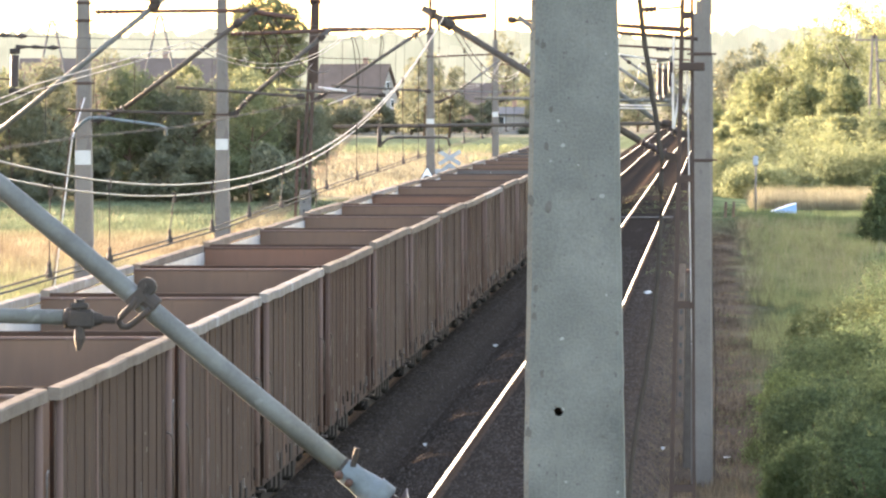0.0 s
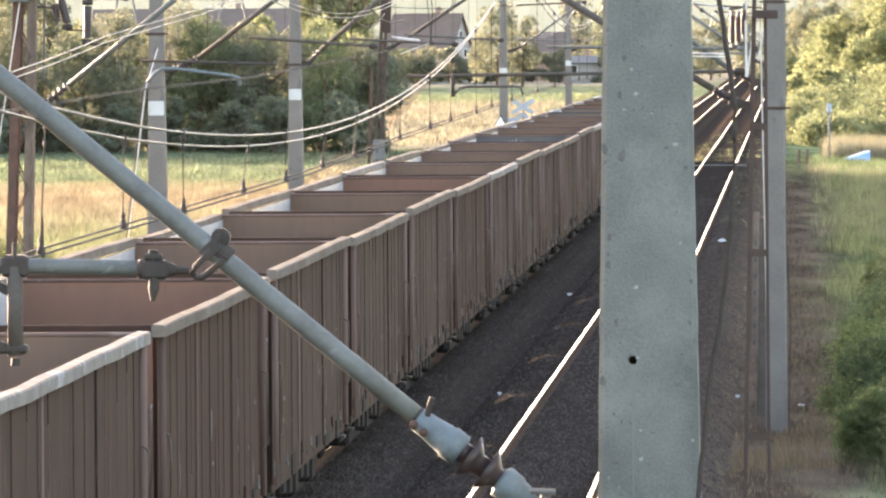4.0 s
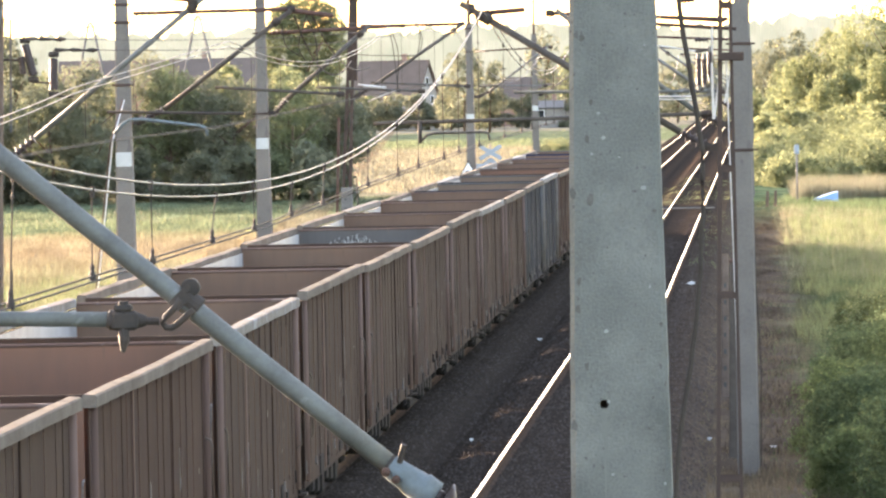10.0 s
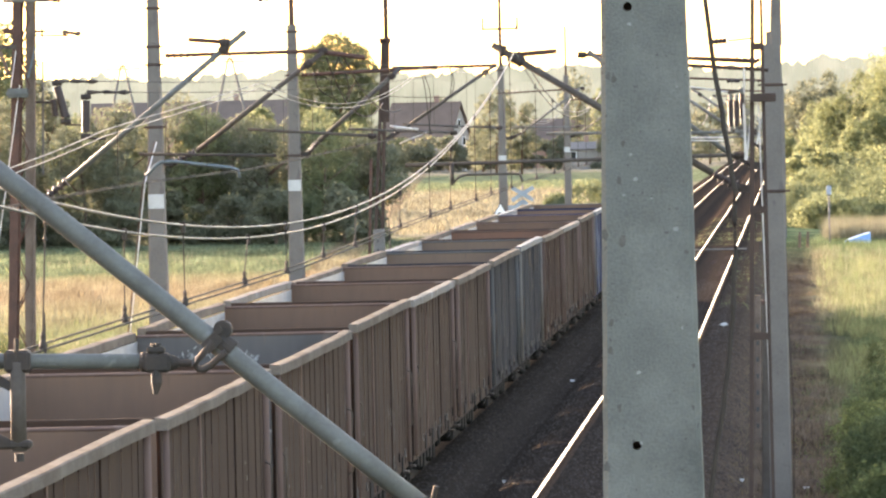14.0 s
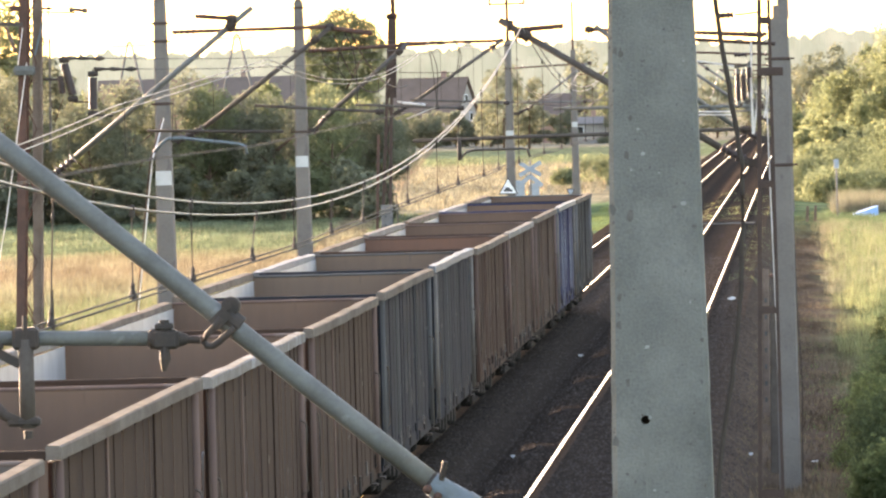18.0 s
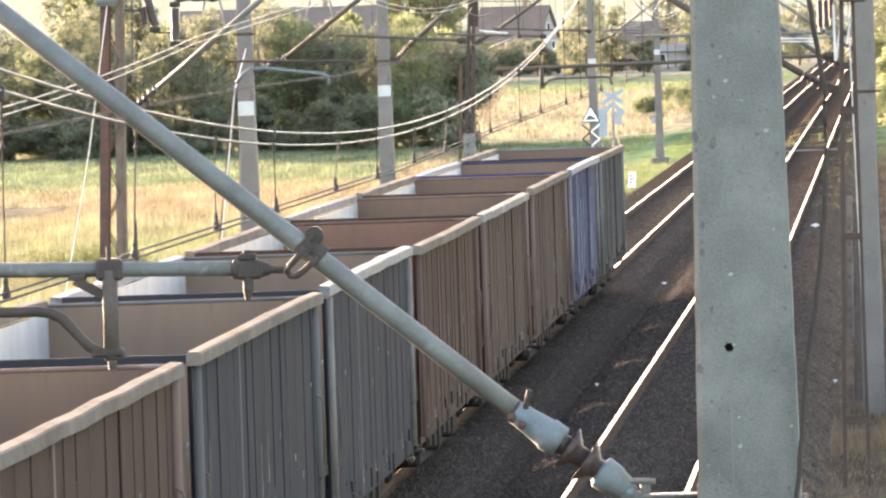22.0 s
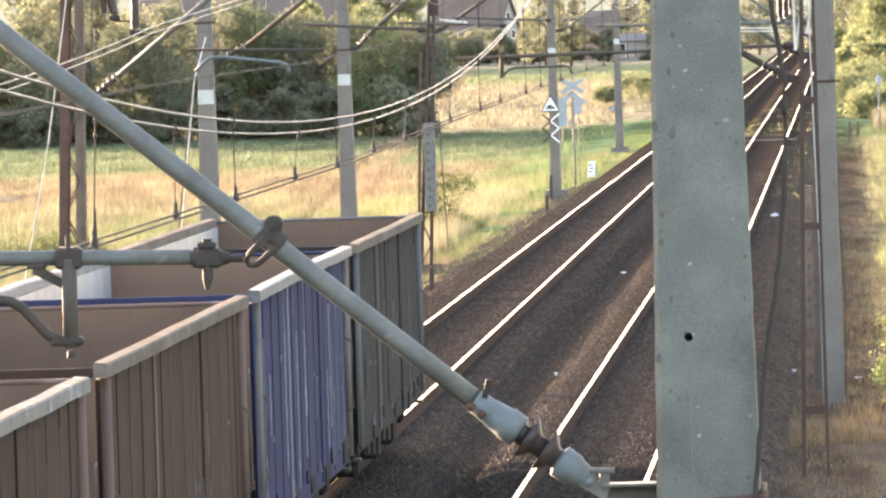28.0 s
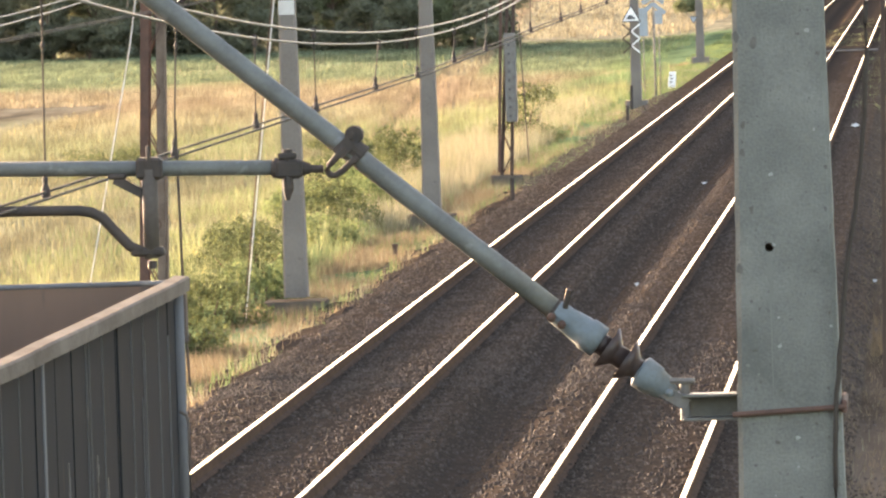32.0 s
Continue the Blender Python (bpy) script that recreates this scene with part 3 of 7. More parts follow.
def rail_section(bm, x, y0, y1, head):
    """One rail as a swept profile; the polished running band is its own mesh."""
    prof = [(-0.027, -0.006), (-0.025, 0.0), (0.025, 0.0), (0.027, -0.006)] if head else \
        [(-0.028, -0.0045), (-0.036, -0.010), (-0.034, -0.046), (-0.010, -0.062), (-0.010, -0.135), (-0.07, -0.155), (-0.07, -0.168), (0.07, -0.168), (0.07, -0.155), (0.010, -0.135), (0.010, -0.062),
         (0.034, -0.046), (0.036, -0.010), (0.028, -0.0045)]
    a = [bm.verts.new((x + u, y0, w)) for u, w in prof]
    b = [bm.verts.new((x + u, y1, w)) for u, w in prof]
    for i in range(len(prof)):
        k = (i + 1) % len(prof)
        bm.faces.new((a[i], a[k], b[k], b[i]))
    return bm


def build_track(x0, label):
    track = thing("railway_track", label, "railway track", "railway tracks")
    for s in (-GAUGE, GAUGE):
        web = part("rail", rail_section(B(), x0 + s, -380, 1500, False), RAILSIDE, track, "rusty steel rail")
        part("rail_head", rail_section(B(), x0 + s, -380, 1500, True), RAILTOP, web, "bright polished rail head")
    return track


tracks = [build_track(TRACK_R, "two polished steel rails on concrete sleepers in ballast"), build_track(TRACK_L, "two polished steel rails on sleepers beneath the train")]


# ---- the freight train ----
WAGON_PITCH = 14.45
TRAIN_TAIL = 376.0
TRAIN_KEYS = [(0, -3.1), (3.5, 32.3), (9, 89.1), (13, 128.7), (16, 158.3), (20, 197.1), (24, 236.8), (28, 278.6), (30.5, 304.9), (32, 320.7)]
RIM_Z = 3.12


def paint(name, colour, other, spots):
    return material(name, colour, other, 0.85, 0.0, scale=1.6, fine=11, bump=0.1, stretch=(1, 1, 0.22), spots=spots, spot_scale=5.0, spot_at=0.64, spec=0.04)


PAINTS = {
    "brown": paint("oxide_brown_paint", (0.0510, 0.0335, 0.0260), (0.0385, 0.0260, 0.0205), (0.0690, 0.0480, 0.0360)),
    "red": paint("red_brown_paint", (0.0500, 0.0300, 0.0230), (0.0375, 0.0235, 0.0185), (0.0680, 0.0450, 0.0335)),
    "grey": paint("blue_grey_paint", (0.0265, 0.0282, 0.0335), (0.0225, 0.0236, 0.0270), (0.0430, 0.0390, 0.0350)),
    "blue": paint("blue_paint", (0.0310, 0.0350, 0.0730), (0.0250, 0.0285, 0.0590), (0.0640, 0.0670, 0.0920)),
    "dark": paint("dark_slate_paint", (0.0245, 0.0252, 0.0270), (0.0205, 0.0208, 0.0215), (0.0370, 0.0330, 0.0290)),
}
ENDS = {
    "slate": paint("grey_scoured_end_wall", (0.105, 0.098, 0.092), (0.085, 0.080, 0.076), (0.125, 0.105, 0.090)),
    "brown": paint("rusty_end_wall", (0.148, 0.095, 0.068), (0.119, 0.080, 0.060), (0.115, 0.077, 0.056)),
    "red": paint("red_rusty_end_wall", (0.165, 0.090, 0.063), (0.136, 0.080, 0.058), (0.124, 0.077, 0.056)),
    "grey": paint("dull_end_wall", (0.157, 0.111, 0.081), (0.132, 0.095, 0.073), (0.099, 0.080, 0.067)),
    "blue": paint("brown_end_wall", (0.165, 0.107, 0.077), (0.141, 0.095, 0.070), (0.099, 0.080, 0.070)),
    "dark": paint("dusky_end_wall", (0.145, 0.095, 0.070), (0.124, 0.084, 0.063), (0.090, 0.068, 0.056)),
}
RIBWORN = {
    "brown": paint("worn_brown_edge", (0.141, 0.095, 0.078), (0.114, 0.076, 0.065), (0.177, 0.132, 0.112)),
    "red": paint("worn_red_edge", (0.100, 0.064, 0.053), (0.082, 0.054, 0.045), (0.135, 0.100, 0.086)),
    "grey": paint("worn_grey_edge", (0.096, 0.095, 0.095), (0.076, 0.074, 0.069), (0.115, 0.099, 0.083)),
    "blue": paint("worn_blue_edge", (0.173, 0.184, 0.218), (0.123, 0.133, 0.172), (0.295, 0.305, 0.276)),
    "dark": paint("worn_slate_edge", (0.117, 0.120, 0.123), (0.099, 0.096, 0.096), (0.173, 0.161, 0.147)),
}
CHALK = material("faded_chalk", (0.145, 0.13, 0.118), (0.085, 0.075, 0.068), 0.9, scale=9, fine=50, bump=0.05)
PEEL = material("peeled_primer", (0.30, 0.32, 0.34), (0.17, 0.19, 0.25), 0.9, scale=6, fine=40, bump=0.05)
CORNER = material("worn_corner_steel", (0.13, 0.113, 0.097), (0.09, 0.076, 0.065), 0.75, 0.1, scale=4, fine=30, bump=0.2)
BOGIE = material("grimy_bogie_steel", (0.014, 0.0125, 0.0115), (0.020, 0.017, 0.015), 0.95, scale=5, fine=30, spec=0.1)


def rim(bm, x, half, seed, width=0.125, deep=0.12):
    """A bent and dented top rail along one side."""
    rng = np.random.default_rng(seed)
    n = 10
    rings = []
    bow, lift = rng.uniform(-0.012, 0.014), rng.uniform(-0.03, 0.025)
    x += rng.uniform(-0.02, 0.02)
    for i in range(n):
        y = -half + 2 * half * i / (n - 1)
        inner = 0 < i < n - 1
        dz = (rng.normal() * 0.0045 + bow * math.sin(math.pi * i / (n - 1))) * inner
        dx = rng.normal() * 0.005 * inner
        w = width / 2
        sec = ((-w, -deep), (w, -deep), (w, -0.022), (w - 0.014, -0.008), (-w + 0.012, 0), (-w, -0.02))
        rings.append([bm.verts.new((x + dx + u, y, RIM_Z + lift + dz + v)) for u, v in sec])
    for a, b in zip(rings, rings[1:]):
        for k in range(6):
            bm.faces.new((a[k], a[(k + 1) % 6], b[(k + 1) % 6], b[k]))
    bm.faces.new(rings[0][::-1])
    bm.faces.new(rings[-1])
    return bm


def bar(bm, x, y, z0, z1, wx, wy):
    return box(bm, (x, y, (z0 + z1) / 2), (wx, wy, z1 - z0), min(0.01, wx * 0.35))


def scrawl(w, half):
    """Chalky white scrawl on the inside of an end wall."""
    rng = np.random.default_rng(3)
    for k in range(52):
        x = -0.85 + k * 0.021
        z = 2.70 + 0.17 * math.sin(math.pi * k / 51) + rng.uniform(-0.09, 0.08)
        pts = [(x + rng.uniform(-.03, .03), half - 0.026, z + rng.uniform(-0.06, 0.06)) for i in range(3 + k % 3)]
        part("scrawl_stroke", tube(B(), pts, rng.uniform(0.003, 0.008), 5), BANDPAINT, w, "smeared white scrawl on the end wall")


def build_wagon(kind, label, seed, shiny, scrawled=False):
    rng = np.random.default_rng(seed)
    w = thing("open_wagon", label, "freight wagon", "wagons of the freight train")
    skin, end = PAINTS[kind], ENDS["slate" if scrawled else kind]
    half, wall = 6.58, 1.38
    part("floor", box(B(), (0, 0, 1.20), (2.76, 2 * half, 0.10)), end, w)
    for s in (1, -1):
        sheet = part("side_wall", box(B(), (s * wall, 0, 1.80), (0.035, 2 * half - 0.08, 2.40)), skin, w)
        part("lining", box(B(), (s * (wall - 0.024), 0, 2.14), (0.008, 2 * half - 0.16, 1.72)), INNERWALL, sheet, "scoured grey steel lining")
        part("top_rail", rim(B(), s * 1.42, half + 0.03, seed * 7 + s), (RIMWORN, RIMSHINY, RIMBRIGHT)[shiny], w, "bent and worn steel top rail")
        part("sill", box(B(), (s * 1.31, 0, 0.74), (0.08, 2 * half, 0.40), 0.01), BOGIE, w)
    # pressed ribs of the outer side, with bare edges where the paint has gone
    n = 14
    for i in range(n):
        y = -half + 0.62 + (2 * half - 1.24) * i / (n - 1) + rng.uniform(-0.13, 0.13)
        wide, proud = rng.choice([0.10, 0.26, 0.42]), rng.uniform(0.004, 0.010)
        low = 0.66 + rng.choice([0.0, 0.04, 0.12, 0.22])
        rib = part("rib", bar(B(), wall + 0.0175 + proud / 2, y, low, 2.99, proud, wide), skin, w)
        if rng.random() < 0.52:
            top = 2.97 - (rng.uniform(0.0, 0.5) if rng.random() < 0.3 else 0.0)
            part("bare_edge", box(B(), (wall + 0.0175 + proud - 0.004, y - wide / 2 - 0.003, (low + top) / 2 + 0.03), (0.012, 0.008, top - low - 0.06)), RIBWORN[kind], rib, "bare worn rib edge")
    for i in (3, 6):
        y = -half + 2 * half * i / 9
        part("door_post", bar(B(), wall + 0.0275, y, 0.64, 2.99, 0.02, 0.10), RIBWORN[kind] if i == 3 else skin, w, "stout door post")
    for i in range(10):
        y = -half + 2 * half * i / 9
        part("far_stanchion", bar(B(), -wall - 0.03, y * 0.985, 1.02, 3.0, 0.03, 0.12), skin, w)
    for i in range(7):
        y = -half + 0.7 + 1.95 * i + rng.uniform(-0.5, 0.4)
        hook = box(B(), (wall + 0.035, y, 0.86), (0.022, 0.03, rng.uniform(0.08, 0.20)), 0.006)
        box(hook, (wall + 0.04, y + 0.05, 0.80), (0.02, 0.10, 0.03), 0.006)
        part("door_latch", hook, CHALK if rng.random() < 0.5 else BOGIE, w, "small cast door latch")
    for i in range(6):
        y = -half + 1.2 + 2.1 * i + rng.uniform(-0.6, 0.6)
        part("hinge_block", box(B(), (1.40, y, 0.72 + rng.uniform(-0.06, 0.05)), (0.03, rng.uniform(0.25, 0.75), rng.uniform(0.14, 0.26)), 0.01), BOGIE, w, "grimy hinge block")
    for k in range(rng.integers(5, 9)):
        y, z = rng.uniform(-half + 0.5, half - 0.5), rng.uniform(1.2, 2.3)
        part("chalk_mark", bar(B(), wall + 0.0195, y, z, z + rng.uniform(0.03, 0.08), 0.003, rng.uniform(0.03, 0.12)), CHALK, w, "faded white chalk mark")
    for k in range(rng.integers(4, 8)):
        y, z = rng.uniform(-half + 0.5, half - 0.5), rng.uniform(0.75, 2.0)
        streak = bar(B(), wall + 0.021, y, z, z + rng.uniform(0.15, 0.55), 0.006, rng.uniform(0.015, 0.03))
        bar(streak, wall + 0.021, y + 0.06, z + 0.05, z + rng.uniform(0.12, 0.3), 0.006, 0.018)
        part("bare_streak", streak, CHALK, w, "pale scratches in the paint")
    for k in range(11 if kind == "blue" else 4):
        y, z = rng.uniform(-half + 0.4, half - 0.4), rng.uniform(0.72, 1.6)
        top = min(2.96, z + rng.uniform(0.5, 2.0))
        peel = bar(B(), wall + 0.024, y, z, top, 0.008, 0.011)
        if kind == "blue":
            for q in range(5):
                zq = rng.uniform(z, top)
                bar(peel, wall + 0.023, y + rng.uniform(-0.03, 0.05), zq, zq + rng.uniform(0.04, 0.16), 0.006, rng.uniform(0.015, 0.05))
        part("peeled_line", peel, PEEL if kind == "blue" else RIBWORN[kind], w, "thin pale line of peeled paint")
    for s in (1, -1):
        post = tube(B(), [(wall + 0.035, s * (half - 0.30), 0.68), (wall + 0.035, s * (half - 0.30), 3.0)], 0.05, 10)
        part("corner_post", post, CORNER if shiny == 2 else RIBWORN[kind], w, "worn round corner post", True)
        part("corner_sheet", bar(B(), wall + 0.028, s * (half - 0.07), 0.7, 3.0, 0.02, 0.15), skin, w)
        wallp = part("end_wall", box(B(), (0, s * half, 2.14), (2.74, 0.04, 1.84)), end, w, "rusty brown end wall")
        part("top_bar", box(B(), (0, s * half, RIM_Z - (0.055 if s > 0 else 0.06)), (2.74, 0.07, 0.04 if s > 0 else 0.08), 0.012), (RIBWORN if s > 0 and kind != "blue" else PAINTS)[kind], wallp, "bevelled bar along the end wall's top")
        for x in (-0.95, 0.0, 0.95):
            part("end_post", box(B(), (x, s * (half + 0.06), 2.12), (0.12, 0.09, 1.78), 0.01), skin, wallp)
        part("head_stock", box(B(), (0, s * (half + 0.03), 1.0), (2.7, 0.14, 0.42), 0.01), BOGIE, w)
        for x in (-0.875, 0.875):
            buf = tube(B(), [(x, s * (half + 0.1), 1.06), (x, s * (half + 0.42), 1.06)], 0.09, 10)
            tube(buf, [(x, s * (half + 0.42), 1.06), (x, s * (half + 0.60), 1.06), (x, s * (half + 0.63), 1.06)], 0.22, 12, [0.05, 0.22, 0.22])
            part("buffer", buf, BOGIE, w)
        part("step", box(B(), (1.3, s * (half - 0.25), 0.52), (0.24, 0.32, 0.03)), DARKSTEEL, w)
        part("end_hand_rail", tube(B(), [(1.36, s * (half + 0.02), 2.35), (1.36, s * (half + 0.13), 2.33), (1.36, s * (half + 0.14), 2.28), (1.36, s * (half + 0.14), 1.3), (1.36, s * (half + 0.13), 1.25), (1.36, s * (half + 0.02), 1.23)], 0.012, 6), CHALK, w, "pale hand rail at the wagon end", True)
        y = s * (half - 0.46)
        part("hand_rail", tube(B(), [(1.42, y, 1.2), (1.49, y, 1.26), (1.49, y, 2.00), (1.475, y, 2.05), (1.42, y, 2.08)], 0.013, 6), RIMWORN, w, "bent hand rail", True)
        bog = part("bogie", box(B(), (0, s * 4.5, 0.72), (1.9, 2.4, 0.2), 0.02), BOGIE, w)
        for sx in (-1, 1):
            frame_ = box(B(), (sx * 1.06, s * 4.5, 0.62), (0.14, 2.6, 0.24), 0.03)
            box(frame_, (sx * 1.07, s * 4.5, 0.40), (0.16, 0.7, 0.36), 0.04)
            part("side_frame", frame_, BOGIE, bog)
            for sy in (-0.9, 0.9):
                part("axle_box", box(B(), (sx * 1.10, s * 4.5 + sy, 0.46), (0.22, 0.34, 0.34), 0.05), BOGIE, bog)
                part("wheel", tube(B(), [(sx * 0.69, s * 4.5 + sy, 0.46), (sx * 0.82, s * 4.5 + sy, 0.46)], 0.46, 20), BOGIE, bog)
    # brake rigging as one solid block, added to stop sunlight passing beneath
    gear = box(B(), (0, 0, 0.52), (2.3, 6.2, 0.84), 0.05)
    for k in range(6):
        box(gear, (1.18, -2.5 + k, 0.55 - 0.06 * (k % 3)), (0.16, 0.55, 0.5), 0.05)
    part("brake_gear_block", gear, BOGIE, w, "dark solid block for brake rigging, stops light under the floor")
    part("underframe", box(B(), (0, 0, 1.02), (0.6, 2 * half, 0.26)), BOGIE, w)
    if scrawled:
        scrawl(w, half)
    return w


WAGON_KINDS = {
    "brown": build_wagon("brown", "empty open freight wagon in rusty oxide brown", 11, 0),
    "red": build_wagon("red", "empty open freight wagon in faded red-brown", 23, 0),
    "grey": build_wagon("grey", "empty open freight wagon in dull blue-grey", 31, 0),
    "blue": build_wagon("blue", "empty open freight wagon in bright blue", 47, 2),
    "dark": build_wagon("dark", "empty open freight wagon in dark slate grey", 59, 0),
    "grey_b": build_wagon("grey", "empty blue-grey freight wagon with a bare shiny top rail", 71, 2),
    "brown_c": build_wagon("brown", "empty brown freight wagon with battered top rails", 83, 0),
    "scrawled": build_wagon("brown", "empty brown freight wagon with white scrawl inside", 97, 0, True),
    "brown_b": build_wagon("brown", "empty brown freight wagon with a bare shiny top rail", 67, 1),
}
# from the tail of the train forwards
ORDER = ["dark", "blue", "brown", "brown_b", "red", "grey_b", "grey", "brown_c", "brown_b", "brown", "scrawled", "brown_c", "brown", "brown_b", "red", "brown",
         "brown_c", "brown", "red", "brown_b", "brown_b", "brown_c", "brown", "brown_c", "brown", "brown_b"]
train, used = [], set()
for i, kind in enumerate(ORDER):
    y = TRAIN_TAIL - 6.62 - i * WAGON_PITCH
    if kind in used:
        wagon = copy_thing(WAGON_KINDS[kind], pose(TRACK_L, y, 0))
    else:
        used.add(kind)
        wagon = WAGON_KINDS[kind]
        wagon.matrix_basis = pose(TRACK_L, y, 0)
    train.append((wagon, y))


def motions():
    for wagon, y in train:
        walk(wagon, [(t, pose(TRACK_L, y - s, 0)) for t, s in TRAIN_KEYS])


# ---- masts and overhead line ----
STRUTGREY = material("dull_grey_pipe", (0.10, 0.092, 0.084), (0.07, 0.062, 0.055), 0.85, 0.0, scale=6, fine=40, bump=0.15, spec=0.15)
DARKRUST = material("dark_rusted_steel", (0.072, 0.048, 0.038), (0.05, 0.036, 0.03), 0.9, 0.0, scale=5, fine=40, bump=0.25, spec=0.2)
OLDPIPE = material("brown_grey_pipe", (0.085, 0.072, 0.06), (0.06, 0.048, 0.04), 0.8, 0.05, scale=8, fine=50, bump=0.2, spec=0.2)
OLDSTEEL = material("brown_weathered_steel", (0.155, 0.115, 0.09), (0.10, 0.072, 0.056), 0.85, 0.0, scale=5, fine=40, bump=0.25, spec=0.2)


def channel(bm, a, b, w, deep, t, face):
    """An upright U-section bar from a to b, its flanges towards y * face."""
    sec = ((-w / 2, 0), (w / 2, 0), (w / 2, deep), (w / 2 - t, deep), (w / 2 - t, t), (-w / 2 + t, t), (-w / 2 + t, deep), (-w / 2, deep))
    rings = [[bm.verts.new((p[0] + x, p[1] + y * face, p[2])) for x, y in sec] for p in (a, b)]
    for k in range(8):
        bm.faces.new((rings[0][k], rings[0][(k + 1) % 8], rings[1][(k + 1) % 8], rings[1][k]))
    bmesh.ops.recalc_face_normals(bm, faces=bm.faces)
    return bm


def clamp(bm, p, along, r, l=0.07):
    """A bolted pipe clamp."""
    p, d = Vector(p), Vector(along).normalized()
    tube(bm, [p - d * l, p - d * l * 0.6, p + d * l * 0.6, p + d * l], r, 10, [r * 0.9, r, r, r * 0.9])
    box(bm, p + Vector((0, -r, 0)), (r * 0.7, r * 1.1, r * 0.9), 0.006)
    tube(bm, [p + Vector((0, -r * 0.6, -r * 1.5)), p + Vector((0, -r * 0.6, r * 1.5))], 0.009, 6)
    return bm


def cantilever(root, o, foot, ins_a, ins_b, top, tie_a=None, tie_b=None, reg=None, drop=None, arm=None, tube_r=0.035, steel=None, sheds=5, tie_r=0.03):
    """The hinged pipe bracket of a mast: foot fitting, insulator, strut, top tie, registration pipe, drop pipe and steady arm. Places are x, z."""
    steel = steel or GALV
    p = lambda q, dy=0.0: (q[0] - o[0], dy, q[1] - o[2])
    arm_ = part("strut", tube(B(), [p(ins_b), p(top)], tube_r, 12), steel, root, "grey steel pipe strut", True)
    ft = beam(B(), p(foot), p(ins_a), 0.10, 0.10)
    part("foot_fitting", clamp(ft, p(ins_a), Vector(p(ins_b)) - Vector(p(ins_a)), 0.055, 0.08), DARKSTEEL, root)
    part("insulator", insulator(B(), p(ins_a), p(ins_b), 0.085, sheds), CERAMIC, root, "brown ribbed porcelain insulator", True)
    mid = [top[0] - 0.12 * (top[0] - ins_b[0]), top[1] - 0.12 * (top[1] - ins_b[1])]
    part("end_clamp", clamp(B(), p(mid), Vector(p(top)) - Vector(p(ins_b)), tube_r * 1.7), DARKSTEEL, arm_)
    if tie_a:
        t = part("top_tie", tube(B(), [p(tie_a, 0.04), p(tie_b, 0.04)], tie_r, 10), RUSTSTEEL, root, "rusty steel top tie pipe", True)
        d = (Vector(p(tie_b)) - Vector(p(tie_a))).normalized()
        part("insulator", insulator(B(), Vector(p(tie_a, 0.04)), Vector(p(tie_a, 0.04)) + d * 0.42, 0.06, 4), CERAMIC, t)
        part("tie_clamp", clamp(B(), p(tie_b, 0.04), d, 0.055), DARKSTEEL, t)
    if reg:
        r = part("registration_pipe", tube(B(), [p(reg[0], -0.03), p(reg[1], -0.03)], 0.026, 10), steel, root, "", True)
        part("pipe_clamp", clamp(B(), p(reg[1], -0.03), (1, 0, 0), 0.05), DARKSTEEL, r)
    if drop:
        part("drop_pipe", tube(B(), [p(q, -0.06) for q in drop], 0.028, 10), DARKSTEEL, root, "", True)
    if arm:
        part("steady_arm", tube(B(), [p(q, -0.08) for q in arm], 0.017, 8), steel, root, "curved steel steady arm", True)


def crossarm(root, o, z, half, tip, dx=0.0):
    """A steel extension on a mast top, with a crossarm that carries two pin insulators."""
    mx = tube(B(), [(dx, 0, z - o[2] - 2.2), (dx, 0, tip - o[2])], 0.06, 8)
    ext = part("extension_pipe", mx, RUSTSTEEL, root, "rusty steel mast extension", True)
    part("crossarm", beam(B(), (dx - half, 0, z - o[2]), (dx + half, 0, z - o[2]), 0.07, 0.075), RUSTSTEEL, ext)
    for s in (dx - half, dx + half):
        part("pin_insulator", insulator(B(), (s, 0, z - o[2] - 0.06), (s, 0, z - o[2] + 0.42), 0.065, 6, 0.7), CERAMIC, ext)


def concrete_pole(name, o, top, w0, w1, band=None, label="", bands=()):
    root = thing(name, label, "catenary mast", "catenary masts", o)
    h = top - o[2]
    part("pole", tapered(B(), (0, 0, -0.45 if o[0] > -5 else 0.0), (0, 0, h), (w0, w0 * 1.1), (w1, w1 * 1.1)), CONCRETE_FAR, root, "tapered grey concrete pole")
    near = o[1] < 175
    part("foundation", tapered(B(), (0, 0, -1.0), (0, 0, -0.3 if o[0] > -5 else -0.06 if near else 0.04), (w0 * (2.9 if near else 2.2), w0 * 2.6), (w0 * (2.6 if near else 2.0), w0 * 2.3), 0.05), FOOTING if near else CONCRETE_FAR, root, "concrete foundation block")
    if band:
        k = w0 + (w1 - w0) * (band - o[2]) / h
        part("white_band", box(B(), (0, -k * 0.55 - 0.006, band - o[2]), (k * 0.96, 0.012, 0.24)), BANDPAINT, root, "faded white painted band")
    for z in bands:
        k = (w0 + (w1 - w0) * (z - o[2]) / h) * 1.08
        bb = box(B(), (0, 0, z - o[2]), (k, k * 1.1, 0.05), 0.01)
        beam(bb, (-k * 0.72, 0, z - o[2]), (k * 0.72, 0, z - o[2]), 0.03, 0.03)
        part("clamp_band", bb, DARKRUST, root)
    return root


STAIN = material("damp_stain", (0.132, 0.134, 0.120), (0.15, 0.152, 0.136), 0.95, scale=8, fine=60, bump=0.2, spec=0.1)
CHIP = material("broken_concrete", (0.085, 0.082, 0.072), (0.12, 0.116, 0.102), 0.95, scale=20, fine=90, bump=0.3, spec=0.1)
